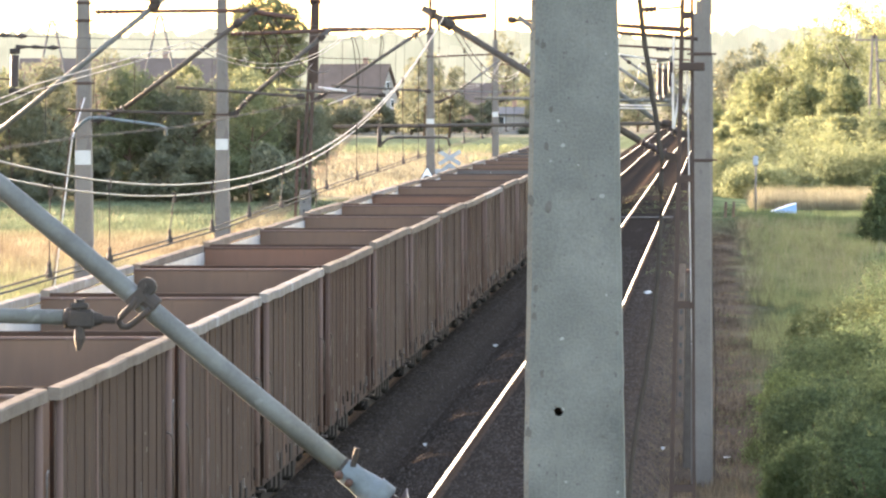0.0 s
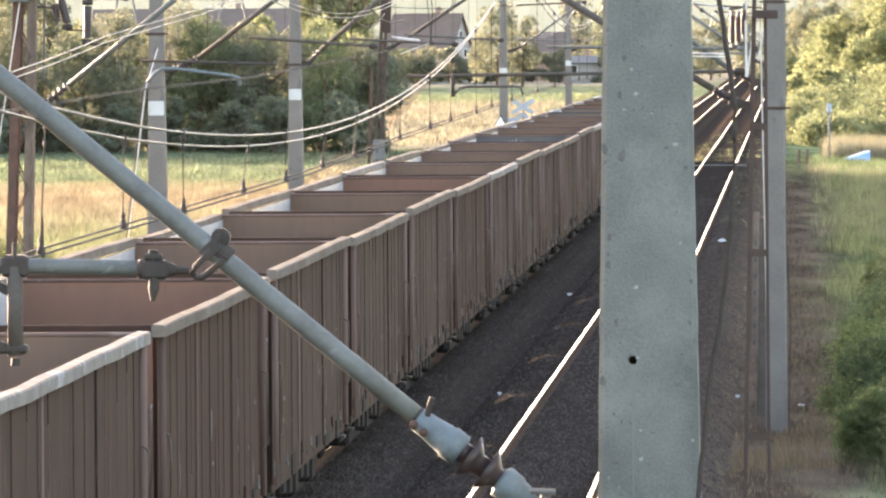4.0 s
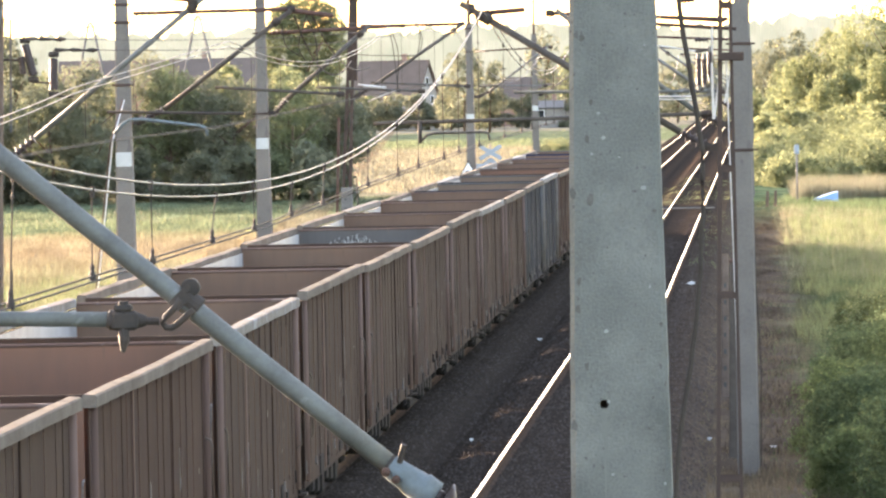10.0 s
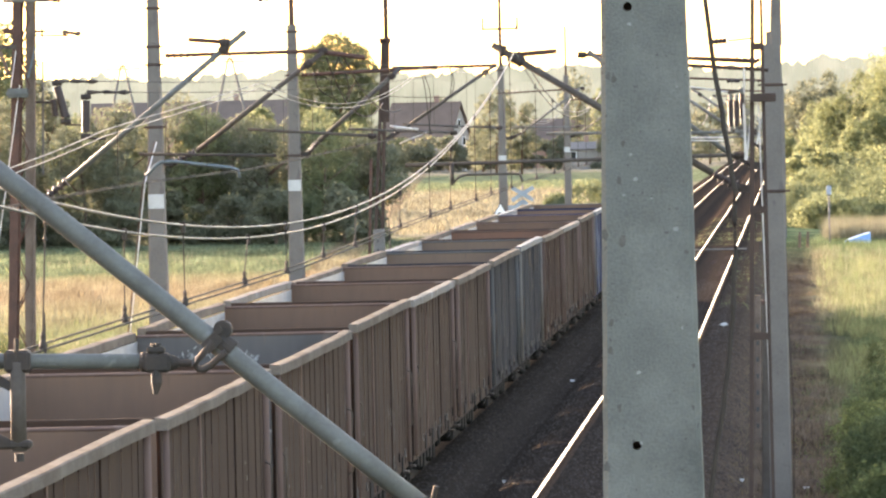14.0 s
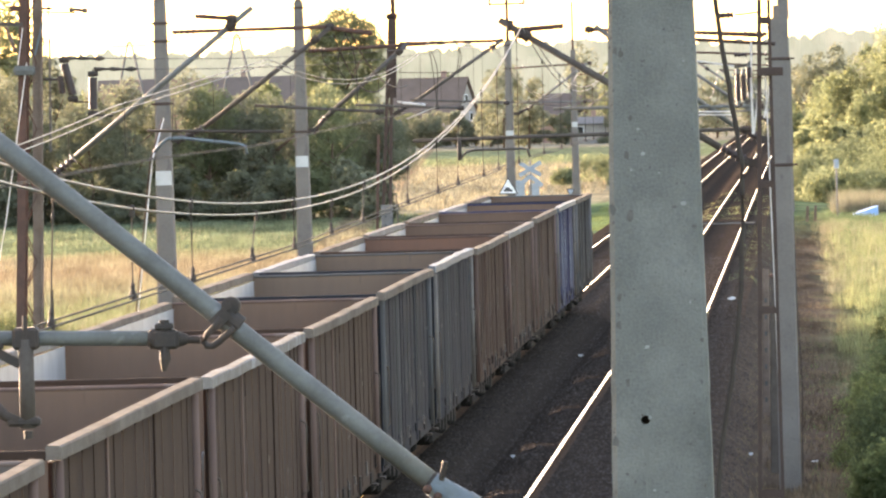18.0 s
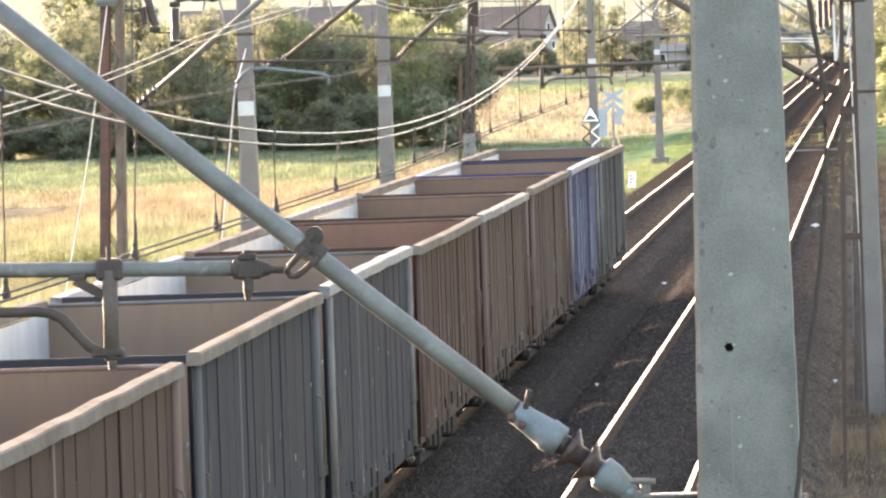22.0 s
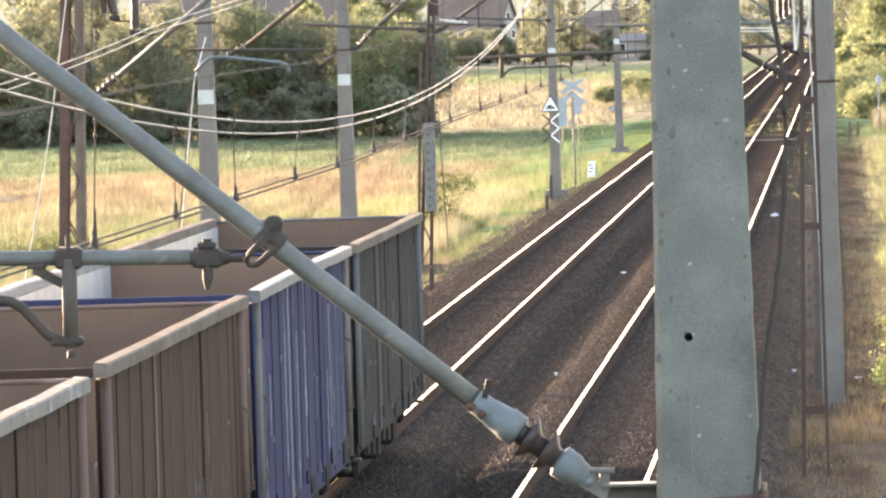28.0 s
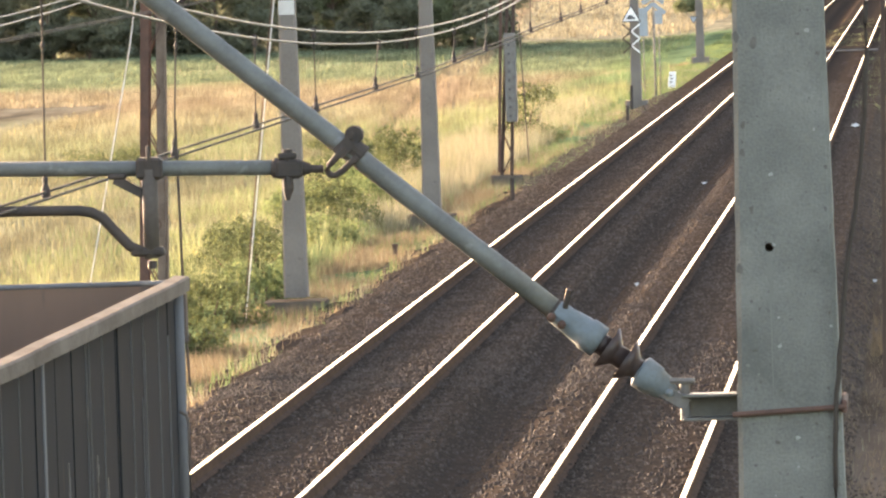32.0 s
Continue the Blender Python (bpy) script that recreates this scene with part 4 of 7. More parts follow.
LICHEN = material("pale_lichen", (0.26, 0.265, 0.245), (0.21, 0.215, 0.20), 0.95, scale=30, fine=90, bump=0.2, spec=0.1)


def near_mast():
    """The weathered concrete mast beside the near track, with bolt holes through it."""
    o = (-0.545, 26.9, -0.6)
    root = thing("catenary_mast", "weathered grey concrete catenary mast with bolt holes and chips", "catenary mast", "catenary masts", o)
    wide = lambda z: 0.402 - 0.0309 * (z - 3.54)
    holes = [1.19, 2.85, 4.51, 6.17, 7.2]
    levels = sorted([-0.6, 8.05] + [h + d for h in holes for d in (-0.08, 0.08)] + list(np.arange(0.0, 7.9, 0.21)))
    levels = [z for z in levels if not any(h - 0.079 < z < h + 0.079 for h in holes)]
    bm = B()
    rng = np.random.default_rng(8)
    rings = []
    for z in levels:
        w = wide(z) / 2
        d, c = w * 1.05, 0.018
        j = lambda: rng.normal() * 0.0008
        rings.append([bm.verts.new((x + j(), y, z + 0.6)) for x, y in ((-w + c, -d), (w - c, -d), (w, -d + c), (w, d - c), (w - c, d), (-w + c, d), (-w, d - c), (-w, -d + c))])
    for lo, hi, a, b in zip(levels, levels[1:], rings, rings[1:]):
        hole = [h for h in holes if abs((lo + hi) / 2 - h) < 0.03]
        for k in range(8):
            if hole and k in (0, 4):
                continue
            bm.faces.new((a[k], a[(k + 1) % 8], b[(k + 1) % 8], b[k]))
        if hole:
            cx, cz, r = -0.058, hole[0] + 0.6, 0.018
            loops = []
            for k in (0, 4):
                y = a[k].co.y
                ring = [bm.verts.new((cx + r * math.cos(t), y, cz + r * math.sin(t))) for t in np.linspace(0, 2 * math.pi, 8, endpoint=False)]
                loops.append(ring)
                left, right = (a[k], b[k]), (a[k + 1], b[k + 1])
                if k == 4:
                    left, right = (a[5], b[5]), (a[4], b[4])
                lo_l, hi_l, lo_r, hi_r = left[0], left[1], right[0], right[1]
                for f in ((ring[0], ring[1], hi_r), (ring[1], ring[2], hi_r), (ring[2], hi_l, hi_r), (ring[2], ring[3], hi_l), (ring[3], ring[4], hi_l), (ring[4], lo_l, hi_l),
                          (ring[4], ring[5], lo_l), (ring[5], ring[6], lo_l), (ring[6], lo_r, lo_l), (ring[6], ring[7], lo_r), (ring[7], ring[0], lo_r), (ring[0], hi_r, lo_r)):
                    bm.faces.new(f)
            for i in range(8):
                bm.faces.new((loops[0][i], loops[0][(i + 1) % 8], loops[1][(i + 1) % 8], loops[1][i]))
    bm.faces.new(rings[-1])
    bmesh.ops.recalc_face_normals(bm, faces=bm.faces)
    part("pole", bm, CONCRETE, root, "pitted grey concrete pole")
    face = lambda z: -wide(z) / 2 * 1.05
    for z in holes:
        part("hole_plug", tube(B(), [(-0.058, -0.10, z + 0.6), (-0.058, 0.10, z + 0.6)], 0.0185, 8), DARKRUST, root, "rusty plug inside the bolt hole")
    rs = np.random.default_rng(17)
    for z in holes[:4]:
        st = B()
        for k, (dx, l, wd) in enumerate(((0.0, 0.62, 0.012), (0.008, 0.4, 0.006), (-0.007, 0.25, 0.005))):
            yt, yb = face(z - 0.02) - 0.0012, face(z - 0.02 - l) - 0.0012
            vs = [st.verts.new(v) for v in ((-0.058 + dx - wd / 2, yt, z + 0.58), (-0.058 + dx + wd / 2, yt, z + 0.58), (-0.058 + dx * 1.5, yb, z + 0.58 - l))]
            st.faces.new(vs)
        part("water_stain", st, STAIN, root, "dark water streak below the bolt hole")
    for k in range(46):
        z, x = rs.uniform(2.6, 7.2), rs.uniform(-0.17, 0.17)
        cp = B()
        rr = rs.uniform(0.004, 0.011)
        n = 6
        vs = [cp.verts.new((x + rr * rs.uniform(0.5, 1.3) * math.cos(6.283 * i / n), face(z) - 0.0015, z + 0.6 + rr * rs.uniform(0.5, 1.2) * math.sin(6.283 * i / n))) for i in range(n)]
        cp.faces.new(vs)
        part("lichen_spot" if k % 3 else "pit", cp, LICHEN if k % 3 else STAIN, root)
    for k in range(34):
        z, s = rs.uniform(2.6, 7.4), -1 if k % 3 else 1
        x = s * (wide(z) / 2 - 0.012 - abs(rs.normal(0, 0.03)))
        cp, rr, n = B(), rs.uniform(0.005, 0.016), 7
        cp.faces.new([cp.verts.new((x + rr * rs.uniform(0.4, 1.1) * math.cos(6.283 * i / n), face(z) - 0.0018, z + 0.6 + rr * rs.uniform(0.6, 1.9) * math.sin(6.283 * i / n))) for i in range(n)])
        part("chip", cp, CHIP, root, "dark chip in the concrete")
    # bracket clamped round the pole
    cl = B()
    w = wide(3.9) / 2
    for s in (-1, 1):
        tube(cl, [(-w - 0.02, s * (w * 1.05 + 0.014), 4.48), (w + 0.02, s * (w * 1.05 + 0.014), 4.50)], 0.011, 8)
    box(cl, (w + 0.012, 0, 4.50), (0.022, w * 2.3, 0.05), 0.006)
    part("clamp_band", cl, RUSTSTEEL, root, "rusty round clamp bolted about the pole")
    ch = B()
    box(ch, (-0.285, 0, 4.545), (0.25, 0.12, 0.012), 0.003)
    box(ch, (-0.285, 0, 4.455), (0.25, 0.12, 0.012), 0.003)
    box(ch, (-0.285, 0.055, 4.50), (0.25, 0.012, 0.09), 0.003)
    box(ch, (-0.19, 0, 4.50), (0.02, 0.16, 0.17), 0.005)
    part("channel_arm", ch, GALV, root, "grey channel steel arm")
    pin = beam(B(), (-0.39, 0, 4.51), (-0.50, 0, 4.58), 0.07, 0.05)
    tube(pin, [(-0.40, 0, 4.45), (-0.40, 0, 4.60)], 0.02, 8)
    tube(pin, [(-0.36, -0.02, 4.60), (-0.50, -0.02, 4.605), (-0.52, -0.02, 4.59)], 0.013, 6)
    part("hinge_pin", pin, GREYSTEEL, root)
    q = lambda x, z, dy=0.0: (x - o[0], dy, z - o[2])
    a, b = Vector(q(-1.01, 3.965)), Vector(q(-1.394, 4.253))
    d = (b - a).normalized()
    cap = tube(B(), [a - d * 0.03, a - d * 0.02, a + d * 0.0, a + d * 0.02, a + d * 0.055, a + d * 0.06, a + d * 0.125, a + d * 0.13, a + d * 0.14], 0.06, 16, [0.026, 0.034, 0.036, 0.05, 0.056, 0.062, 0.066, 0.062, 0.04])
    tube(cap, [a - d * 0.01 + Vector((0, -0.06, 0)), a - d * 0.01 + Vector((0, 0.06, 0))], 0.016, 8)
    part("insulator_cap", cap, CASTING, root, "pale zinc-coated cast insulator cap", True)
    cap = tube(B(), [b - d * 0.165, b - d * 0.16, b - d * 0.10, b - d * 0.095, b - d * 0.05, b - d * 0.02, b + d * 0.045, b + d * 0.05], 0.06, 16, [0.05, 0.064, 0.066, 0.06, 0.055, 0.05, 0.047, 0.038])
    part("insulator_cap", cap, CASTING, root, "pale zinc-coated cast insulator cap", True)
    for f, g in ((0.048, 0.017), (0.0, 0.016)):
        bolt = tube(B(), [b + d * f + Vector((-0.01, -0.045, -0.02)), b + d * f + Vector((-0.012, -0.066, -0.024))], g, 8)
        part("cap_bolt", bolt, RUSTSTEEL, root, "rusty cap bolt", True)
    core = B()
    c0, c1 = a + d * 0.12, b - d * 0.14
    ln = (c1 - c0).length
    pts, rad = [], []
    for f, r in ((0, .042), (.16, .042), (.22, .056), (.37, .090), (.38, .089), (.29, .052), (.36, .042), (.54, .042), (.60, .056), (.75, .090), (.76, .089), (.68, .052), (.74, .042), (1, .042)):
        pts.append(c0 + d * (ln * f))
        rad.append(r)
    part("insulator", tube(core, pts, 0.05, 16, rad), CERAMIC, root, "dark brown glazed insulator with two sheds", True)
    strut = part("strut", tube(B(), [b - d * 0.02, q(-1.725, 4.526), q(-2.381, 5.067), q(-2.927, 5.516), q(-3.6, 6.07)], 0.040, 20), GALV, root, "weathered grey steel pipe strut", True)
    # stop collar with screws near the insulator
    p = b + d * 0.035
    col = tube(B(), [p - d * 0.025, p + d * 0.025], 0.044, 14)
    tube(col, [p + Vector((0.03, -0.03, 0.02)), p + Vector((0.05, -0.05, 0.09))], 0.012, 6)
    part("collar", col, DARKSTEEL, strut)
    # ring clamp and hook link
    c = Vector(q(-2.19, 4.925))
    ring = tube(B(), [c - d * 0.055, c - d * 0.05, c + d * 0.02, c + d * 0.025], 0.045, 16, [0.040, 0.044, 0.044, 0.040])
    e = c + Vector((0.012, 0, 0.052))
    tube(ring, [e + Vector((0, -0.03, 0)), e + Vector((0, -0.026, 0)), e + Vector((0, 0.026, 0)), e + Vector((0, 0.03, 0))], 0.036, 18, [0.030, 0.036, 0.036, 0.030])
    tube(ring, [e + Vector((-0.012, -0.05, -0.002)), e + Vector((-0.012, -0.03, -0.002))], 0.016, 6)
    beam(ring, c + Vector((0.0, -0.042, 0.03)), c + Vector((-0.055, -0.046, -0.02)), 0.022, 0.05)
    part("ring_clamp", ring, DARKSTEEL, strut, "dark cast clamp with a round eye", False)
    arc = [q(-2.215, 4.935, -0.05), q(-2.245, 4.895, -0.05), q(-2.275, 4.865, -0.045), q(-2.283, 4.845, -0.04), q(-2.272, 4.828, -0.04), q(-2.25, 4.826, -0.04), q(-2.225, 4.842, -0.04), q(-2.195, 4.868, -0.045), q(-2.165, 4.892, -0.05)]
    part("hook_link", tube(B(), arc, 0.013, 8), DARKSTEEL, strut, "dark steel hook link", True)
    reg = part("registration_pipe", tube(B(), [q(-2.46, 4.86), q(-3.95, 4.895)], 0.029, 16), GALV, root, "weathered grey registration pipe", True)
    fit = tube(B(), [q(-2.30, 4.85), q(-2.345, 4.852), q(-2.36, 4.853)], 0.015, 8)
    tube(fit, [q(-2.35, 4.853), q(-2.39, 4.855), q(-2.45, 4.857), q(-2.49, 4.859), q(-2.50, 4.86)], 0.04, 14, [0.02, 0.034, 0.04, 0.04, 0.03])
    box(fit, q(-2.43, 4.855, -0.02), (0.10, 0.06, 0.075), 0.012)
    tube(fit, [q(-2.435, 4.93, -0.03), q(-2.435, 4.78, -0.03), q(-2.44, 4.735, -0.03)], 0.016, 8, [0.02, 0.022, 0.008])
    box(fit, q(-2.435, 4.905, -0.03), (0.07, 0.04, 0.025), 0.006)
    part("eye_fitting", fit, DARKSTEEL, reg, "dark bolted end fitting")
    dp = tube(B(), [q(-2.965, 4.87, -0.05), q(-2.965, 4.53, -0.05)], 0.03, 14)
    part("drop_pipe", dp, OLDPIPE, root, "short vertical drop pipe", True)
    cl = box(B(), q(-2.965, 4.872, -0.02), (0.10, 0.11, 0.085), 0.012)
    beam(cl, q(-3.10, 4.835, -0.03), q(-2.99, 4.775, -0.03), 0.05, 0.035)
    box(cl, q(-3.09, 4.845, -0.03), (0.07, 0.06, 0.02), 0.005)
    tube(cl, [q(-2.965, 4.96, -0.07), q(-2.965, 4.80, -0.07)], 0.009, 6)
    part("pipe_clamp", cl, DARKSTEEL, reg, "dark pipe clamp")
    cl = box(B(), q(-2.98, 4.555, -0.05), (0.13, 0.06, 0.035), 0.01)
    tube(cl, [q(-2.965, 4.52, -0.05), q(-2.965, 4.49, -0.05)], 0.018, 8)
    part("arm_clamp", cl, DARKSTEEL, root)
    arm = [q(-3.0, 4.555, -0.06), q(-3.05, 4.58, -0.06), q(-3.10, 4.635, -0.06), q(-3.15, 4.69, -0.06), q(-3.19, 4.712, -0.06), q(-3.24, 4.72, -0.06), q(-3.5, 4.725, -0.06), q(-3.6, 4.72, -0.06), q(-3.63, 4.70, -0.06)]
    part("steady_arm", tube(B(), arm, 0.021, 10), DARKSTEEL, root, "dark curved steady arm", True)
    # hanging cable down the side of the pole
    cb = [(-0.33, 8.05), (-0.328, 6.4), (-0.281, 5.97), (-0.248, 5.70), (-0.215, 5.47), (-0.210, 5.24), (-0.239, 4.92), (-0.275, 4.65), (-0.314, 4.39), (-0.35, 4.1), (-0.371, 3.90), (-0.375, 3.5), (-0.36, 2.5), (-0.33, 1.0), (-0.3, -0.6)]
    bmc = B()
    pts = [Vector(q(x, z, -0.23)) for x, z in cb]
    fine = []
    for i in range(len(pts) - 1):
        for k in range(4):
            f = k / 4
            fine.append(pts[i].lerp(pts[i + 1], f) + Vector((0.004 * math.sin(i * 2.1 + k), 0, 0)))
    fine.append(pts[-1])
    part("earth_cable", tube(bmc, fine, 0.0095, 8), BLACKCABLE, root, "dark slack earthing cable", True)
    return root


near_mast()


def lattice_mast(o, posts, label, top, steel, lace=0.5, deep=0.30, thick=(0.075, 0.075), right_steel=None, battens=()):
    """A mast of two channel posts tied by flat lacing; posts are (x at foot, x at top)."""
    root = thing("lattice_mast", label, "catenary mast", "catenary masts", o)
    h = top - o[2]
    for k, (xa, xb) in enumerate(posts):
        for dy in (-deep / 2, deep / 2):
            bm = channel(B(), (xa - o[0], dy, 0), (xb - o[0], dy, h), thick[k], 0.06, 0.012, -1 if dy > 0 else 1)
            part("post", bm, right_steel if right_steel and k else steel, root, "rusty angle steel post")
    (a0, a1), (b0, b1) = posts
    n = 0 if battens else int(h / lace)
    for z in battens:
        f = (z - o[2]) / h
        xa, xb = a0 + (a1 - a0) * f - o[0], b0 + (b1 - b0) * f - o[0]
        for dy in (-deep / 2, deep / 2):
            part("batten", box(B(), ((xa + xb) / 2, dy, z - o[2]), (xb - xa - 0.02, 0.012, 0.09), 0.003), steel, root)
    for dy in (-deep / 2, deep / 2):
        for i in range(n):
            bm = B()
            f, g = i / n, (i + 1) / n
            xa = a0 + (a1 - a0) * f - o[0]
            xb = b0 + (b1 - b0) * g - o[0]
            if i % 2:
                xa, xb = b0 + (b1 - b0) * f - o[0], a0 + (a1 - a0) * g - o[0]
            part("lacing_bar", beam(bm, (xa, dy, h * f), (xb, dy, h * g), 0.022, 0.01, (0, 1, 0)), steel, root)
    part("foundation", tapered(B(), ((a0 + b0) / 2 - o[0], 0, -1.0), ((a0 + b0) / 2 - o[0], 0, -0.32 if o[0] > -5 else 0.0), (0.85, 0.85), (0.75, 0.75), 0.05), FOOTING, root, "concrete foundation block")
    return root


# right side: lattice mast, concrete mast behind it and the masts further on
o = (-0.48, 92.3, -0.35)
rl = lattice_mast(o, [(-0.63, -0.42), (-0.31, -0.345)], "rusty steel lattice catenary mast with pipe bracket", 8.6, DARKRUST, 0.55, 0.3, (0.055, 0.042), None, (0.52, 2.92, 4.57, 6.7, 7.9))
cantilever(rl, o, (-0.50, 4.83), (-0.68, 4.87), (-1.02, 5.06), (-3.86, 6.80), None, None, [(-5.03, 5.25), (-0.66, 5.29)],
           [(-4.42, 5.26), (-4.42, 4.98)], [(-4.42, 5.0), (-4.32, 5.09), (-4.22, 5.11), (-3.62, 5.11), (-3.53, 5.10), (-3.5, 5.0)], 0.045, OLDPIPE)
q = lambda x, z, dy=0.0: (x - o[0], dy, z - o[2])
part("outrigger_pipe", tube(B(), [q(-3.62, 6.66, 0.05), q(-3.02, 6.70, 0.05)], 0.035, 10), RUSTSTEEL, rl, "", True)
part("saddle_clamp", clamp(clamp(B(), q(-3.60, 6.62), (1, 0, 0), 0.06), q(-3.72, 6.72), (0, 0, 1), 0.05), DARKSTEEL, rl)
part("shelf_plate", box(B(), q(-0.34, 6.03, -0.1), (0.34, 0.3, 0.11), 0.01), DARKRUST, rl)
for x, z0, z1 in ((-0.765, 5.66, 6.01), (-0.69, 5.66, 6.0), (-0.615, 5.77, 6.10)):
    rod = part("insulator", insulator(B(), q(x, z0, -0.1), q(x, z1, -0.1), 0.036, 14, 0.86), CERAMIC, rl, "long brown rod insulator", True)
    part("rod_cap", tube(B(), [q(x, z1, -0.1), q(x, z1 + 0.07, -0.1)], 0.024, 8), GALV, rod)
    part("rod_cap", tube(B(), [q(x, z0 - 0.07, -0.1), q(x, z0, -0.1)], 0.024, 8), GALV, rod)
part("yoke", beam(B(), q(-0.80, 6.10, -0.1), q(-0.60, 6.13, -0.1), 0.03, 0.04), OLDPIPE, rl, "small steel yoke")
part("yoke", beam(B(), q(-0.80, 5.58, -0.1), q(-0.60, 5.66, -0.1), 0.03, 0.04), OLDPIPE, rl, "small steel yoke")
part("hanger", tube(B(), [q(-0.575, 6.42, -0.1), q(-0.59, 5.95, -0.1)], 0.014, 6), GALV_BRIGHT, rl, "bright hanger rod")
for a, b, r in (((-0.59, 5.95), (-0.58, 5.22), 0.019), ((-0.48, 5.87), (-0.575, 5.22), 0.016), ((-0.34, 5.87), (-0.43, 5.43), 0.014), ((-0.40, 5.98), (-0.33, 2.0), 0.011)):
    part("stay_rod", tube(B(), [q(*a, -0.12), q(*b, -0.12)], r, 6), GALV_BRIGHT, rl, "bright steel stay rod")
part("strain_insulator", insulator(B(), q(-0.81, 6.26, -0.1), q(-0.62, 6.255, -0.1), 0.035, 4, 0.6), CERAMIC, rl, "short ribbed strain insulator", True)
part("line_rod", tube(B(), [q(-1.9, 6.30, 0.3), q(-1.22, 6.18, -0.05), q(-0.74, 6.10, -0.1)], 0.012, 6), GALV_BRIGHT, rl)
for dz in (0.0, 0.04):
    part("line_rod", tube(B(), [q(-1.7, 5.50 + dz, 0.2), q(-0.86, 5.48 + dz, -0.1)], 0.011, 6), GALV_BRIGHT, rl)
part("line_insulator", insulator(B(), q(-1.02, 6.77), q(-0.78, 6.785), 0.055, 4, 0.6), CERAMIC, rl, "ribbed line insulator", True)
part("line_rod", tube(B(), [q(-0.78, 6.785), q(-0.66, 6.79), q(-0.47, 6.81)], 0.014, 6), RUSTSTEEL, rl)
for (xa, za), (xb, zb) in (((-1.75, 6.60), (-0.42, 6.50)), ((-1.75, 6.51), (-0.26, 6.39))):
    part("tie_rod", tube(B(), [q(xa, za, 0.1), q(xb, zb, 0.1)], 0.024, 8), DARKRUST, rl, "rusty tie rod", True)

peg = thing("steel_peg", "short rusty steel peg standing in the ballast's edge", "peg", "", (-10.4, 137.2, -0.72))
part("shaft", tapered(B(), (0, 0, -0.2), (0.015, 0, 0.42), (0.10, 0.09), (0.085, 0.08), 0.012), DARKRUST, peg)
part("cap", tapered(B(), (0.015, 0, 0.42), (0.015, 0, 0.47), (0.13, 0.11), (0.11, 0.10), 0.015), DARKRUST, peg, "mushroomed top")
stub = thing("trackside_post", "beige notched concrete post beside the track", "post", "", (-0.77, 141.0, -0.7))
body = part("post", tapered(B(), (0, 0, 0), (0.06, 0, 2.95), (0.15, 0.14), (0.13, 0.12), 0.02), OLDSTEEL, stub)
for k in range(7):
    part("notch", box(B(), (0.01 + 0.006 * k, -0.072, 0.35 + k * 0.33), (0.05, 0.012, 0.09)), BLACKPAINT, body, "dark notch in the post")
dark = thing("steel_column", "dark brown steel column behind the masts", "post", "", (-0.52, 119.0, -0.75))
part("column", tapered(B(), (0, 0, 0), (0.08, 0, 3.4), (0.17, 0.16), (0.16, 0.15), 0.02), OLDPIPE, dark)
part("column_cap", box(B(), (0.08, 0, 3.43), (0.2, 0.19, 0.06), 0.01), RUSTSTEEL, dark)
rm = concrete_pole("catenary_mast", (-0.26, 113.2, -0.45), 6.95, 0.36, 0.30, None, "plain grey concrete catenary mast beside the track", (6.3, 4.6))
part("pole_head", tapered(B(), (0.07, 0, 7.38), (0.08, 0, 8.29), (0.20, 0.2), (0.16, 0.17)), CONCRETE_FAR, rm)
cantilever(rm, (-0.26, 113.2, -0.45), (-0.4, 5.0), (-0.6, 5.03), (-0.95, 5.2), (-3.2, 6.9), (-0.45, 6.7), (-3.3, 6.85), [(-3.9, 5.6), (-0.6, 5.55)], None, None, 0.04)
part("earth_cable", tube(B(), [(0.14, -0.1, 5.3), (0.17, -0.1, 3.0), (0.23, -0.12, 1.6), (0.20, -0.1, 0.0)], 0.011, 6), BLACKCABLE, rm)
for y in (180.0, 248.0, 316.0, 384.0, 452.0):
    oo = (-0.45, y, -0.4)
    m_ = concrete_pole("catenary_mast", oo, 8.0, 0.36, 0.22, None, "grey concrete catenary mast along the track")
    cantilever(m_, oo, (-0.55, 5.0), (-0.7, 5.03), (-1.05, 5.25), (-3.4, 6.9), (-0.6, 6.75), (-3.35, 6.9), [(-4.3, 5.3), (-0.6, 5.35)],
               [(-4.1, 5.3), (-4.1, 5.05)], [(-4.1, 5.05), (-3.95, 5.15), (-3.5, 5.12), (-3.4, 5.02)], 0.04, GREYSTEEL)

# left side: lattice anchor mast
o = (-10.6, 97.5, -0.45)
ll = lattice_mast(o, [(-10.93, -10.58), (-10.66, -10.42)], "rusty lattice anchor mast with stay rods and insulators", 9.2, RUSTSTEEL, 0.45, 0.34, (0.12, 0.11), OLDSTEEL)
cantilever(ll, o, (-10.5, 4.75), (-10.35, 4.85), (-10.0, 5.12), (-7.49, 7.13), None, None, None, None, None, 0.04)
q = lambda x, z, dy=0.0: (x - o[0], dy, z - o[2])
part("outrigger_pipe", tube(B(), [q(-8.29, 7.03, 0.05), q(-7.74, 6.98, 0.05)], 0.032, 8), RUSTSTEEL, ll, "", True)
part("saddle_clamp", clamp(B(), q(-7.78, 6.97), (1, 0, 0), 0.07), DARKSTEEL, ll)
part("steady_arm", tube(B(), [q(-8.90, 5.16, -0.1), q(-8.78, 5.29, -0.1), q(-8.69, 5.345, -0.1), q(-8.52, 5.35, -0.1), q(-7.72, 5.245, -0.1), q(-7.63, 5.21, -0.1), q(-7.61, 5.10, -0.1)], 0.024, 8), CASTING, ll, "pale galvanised steady arm", True)
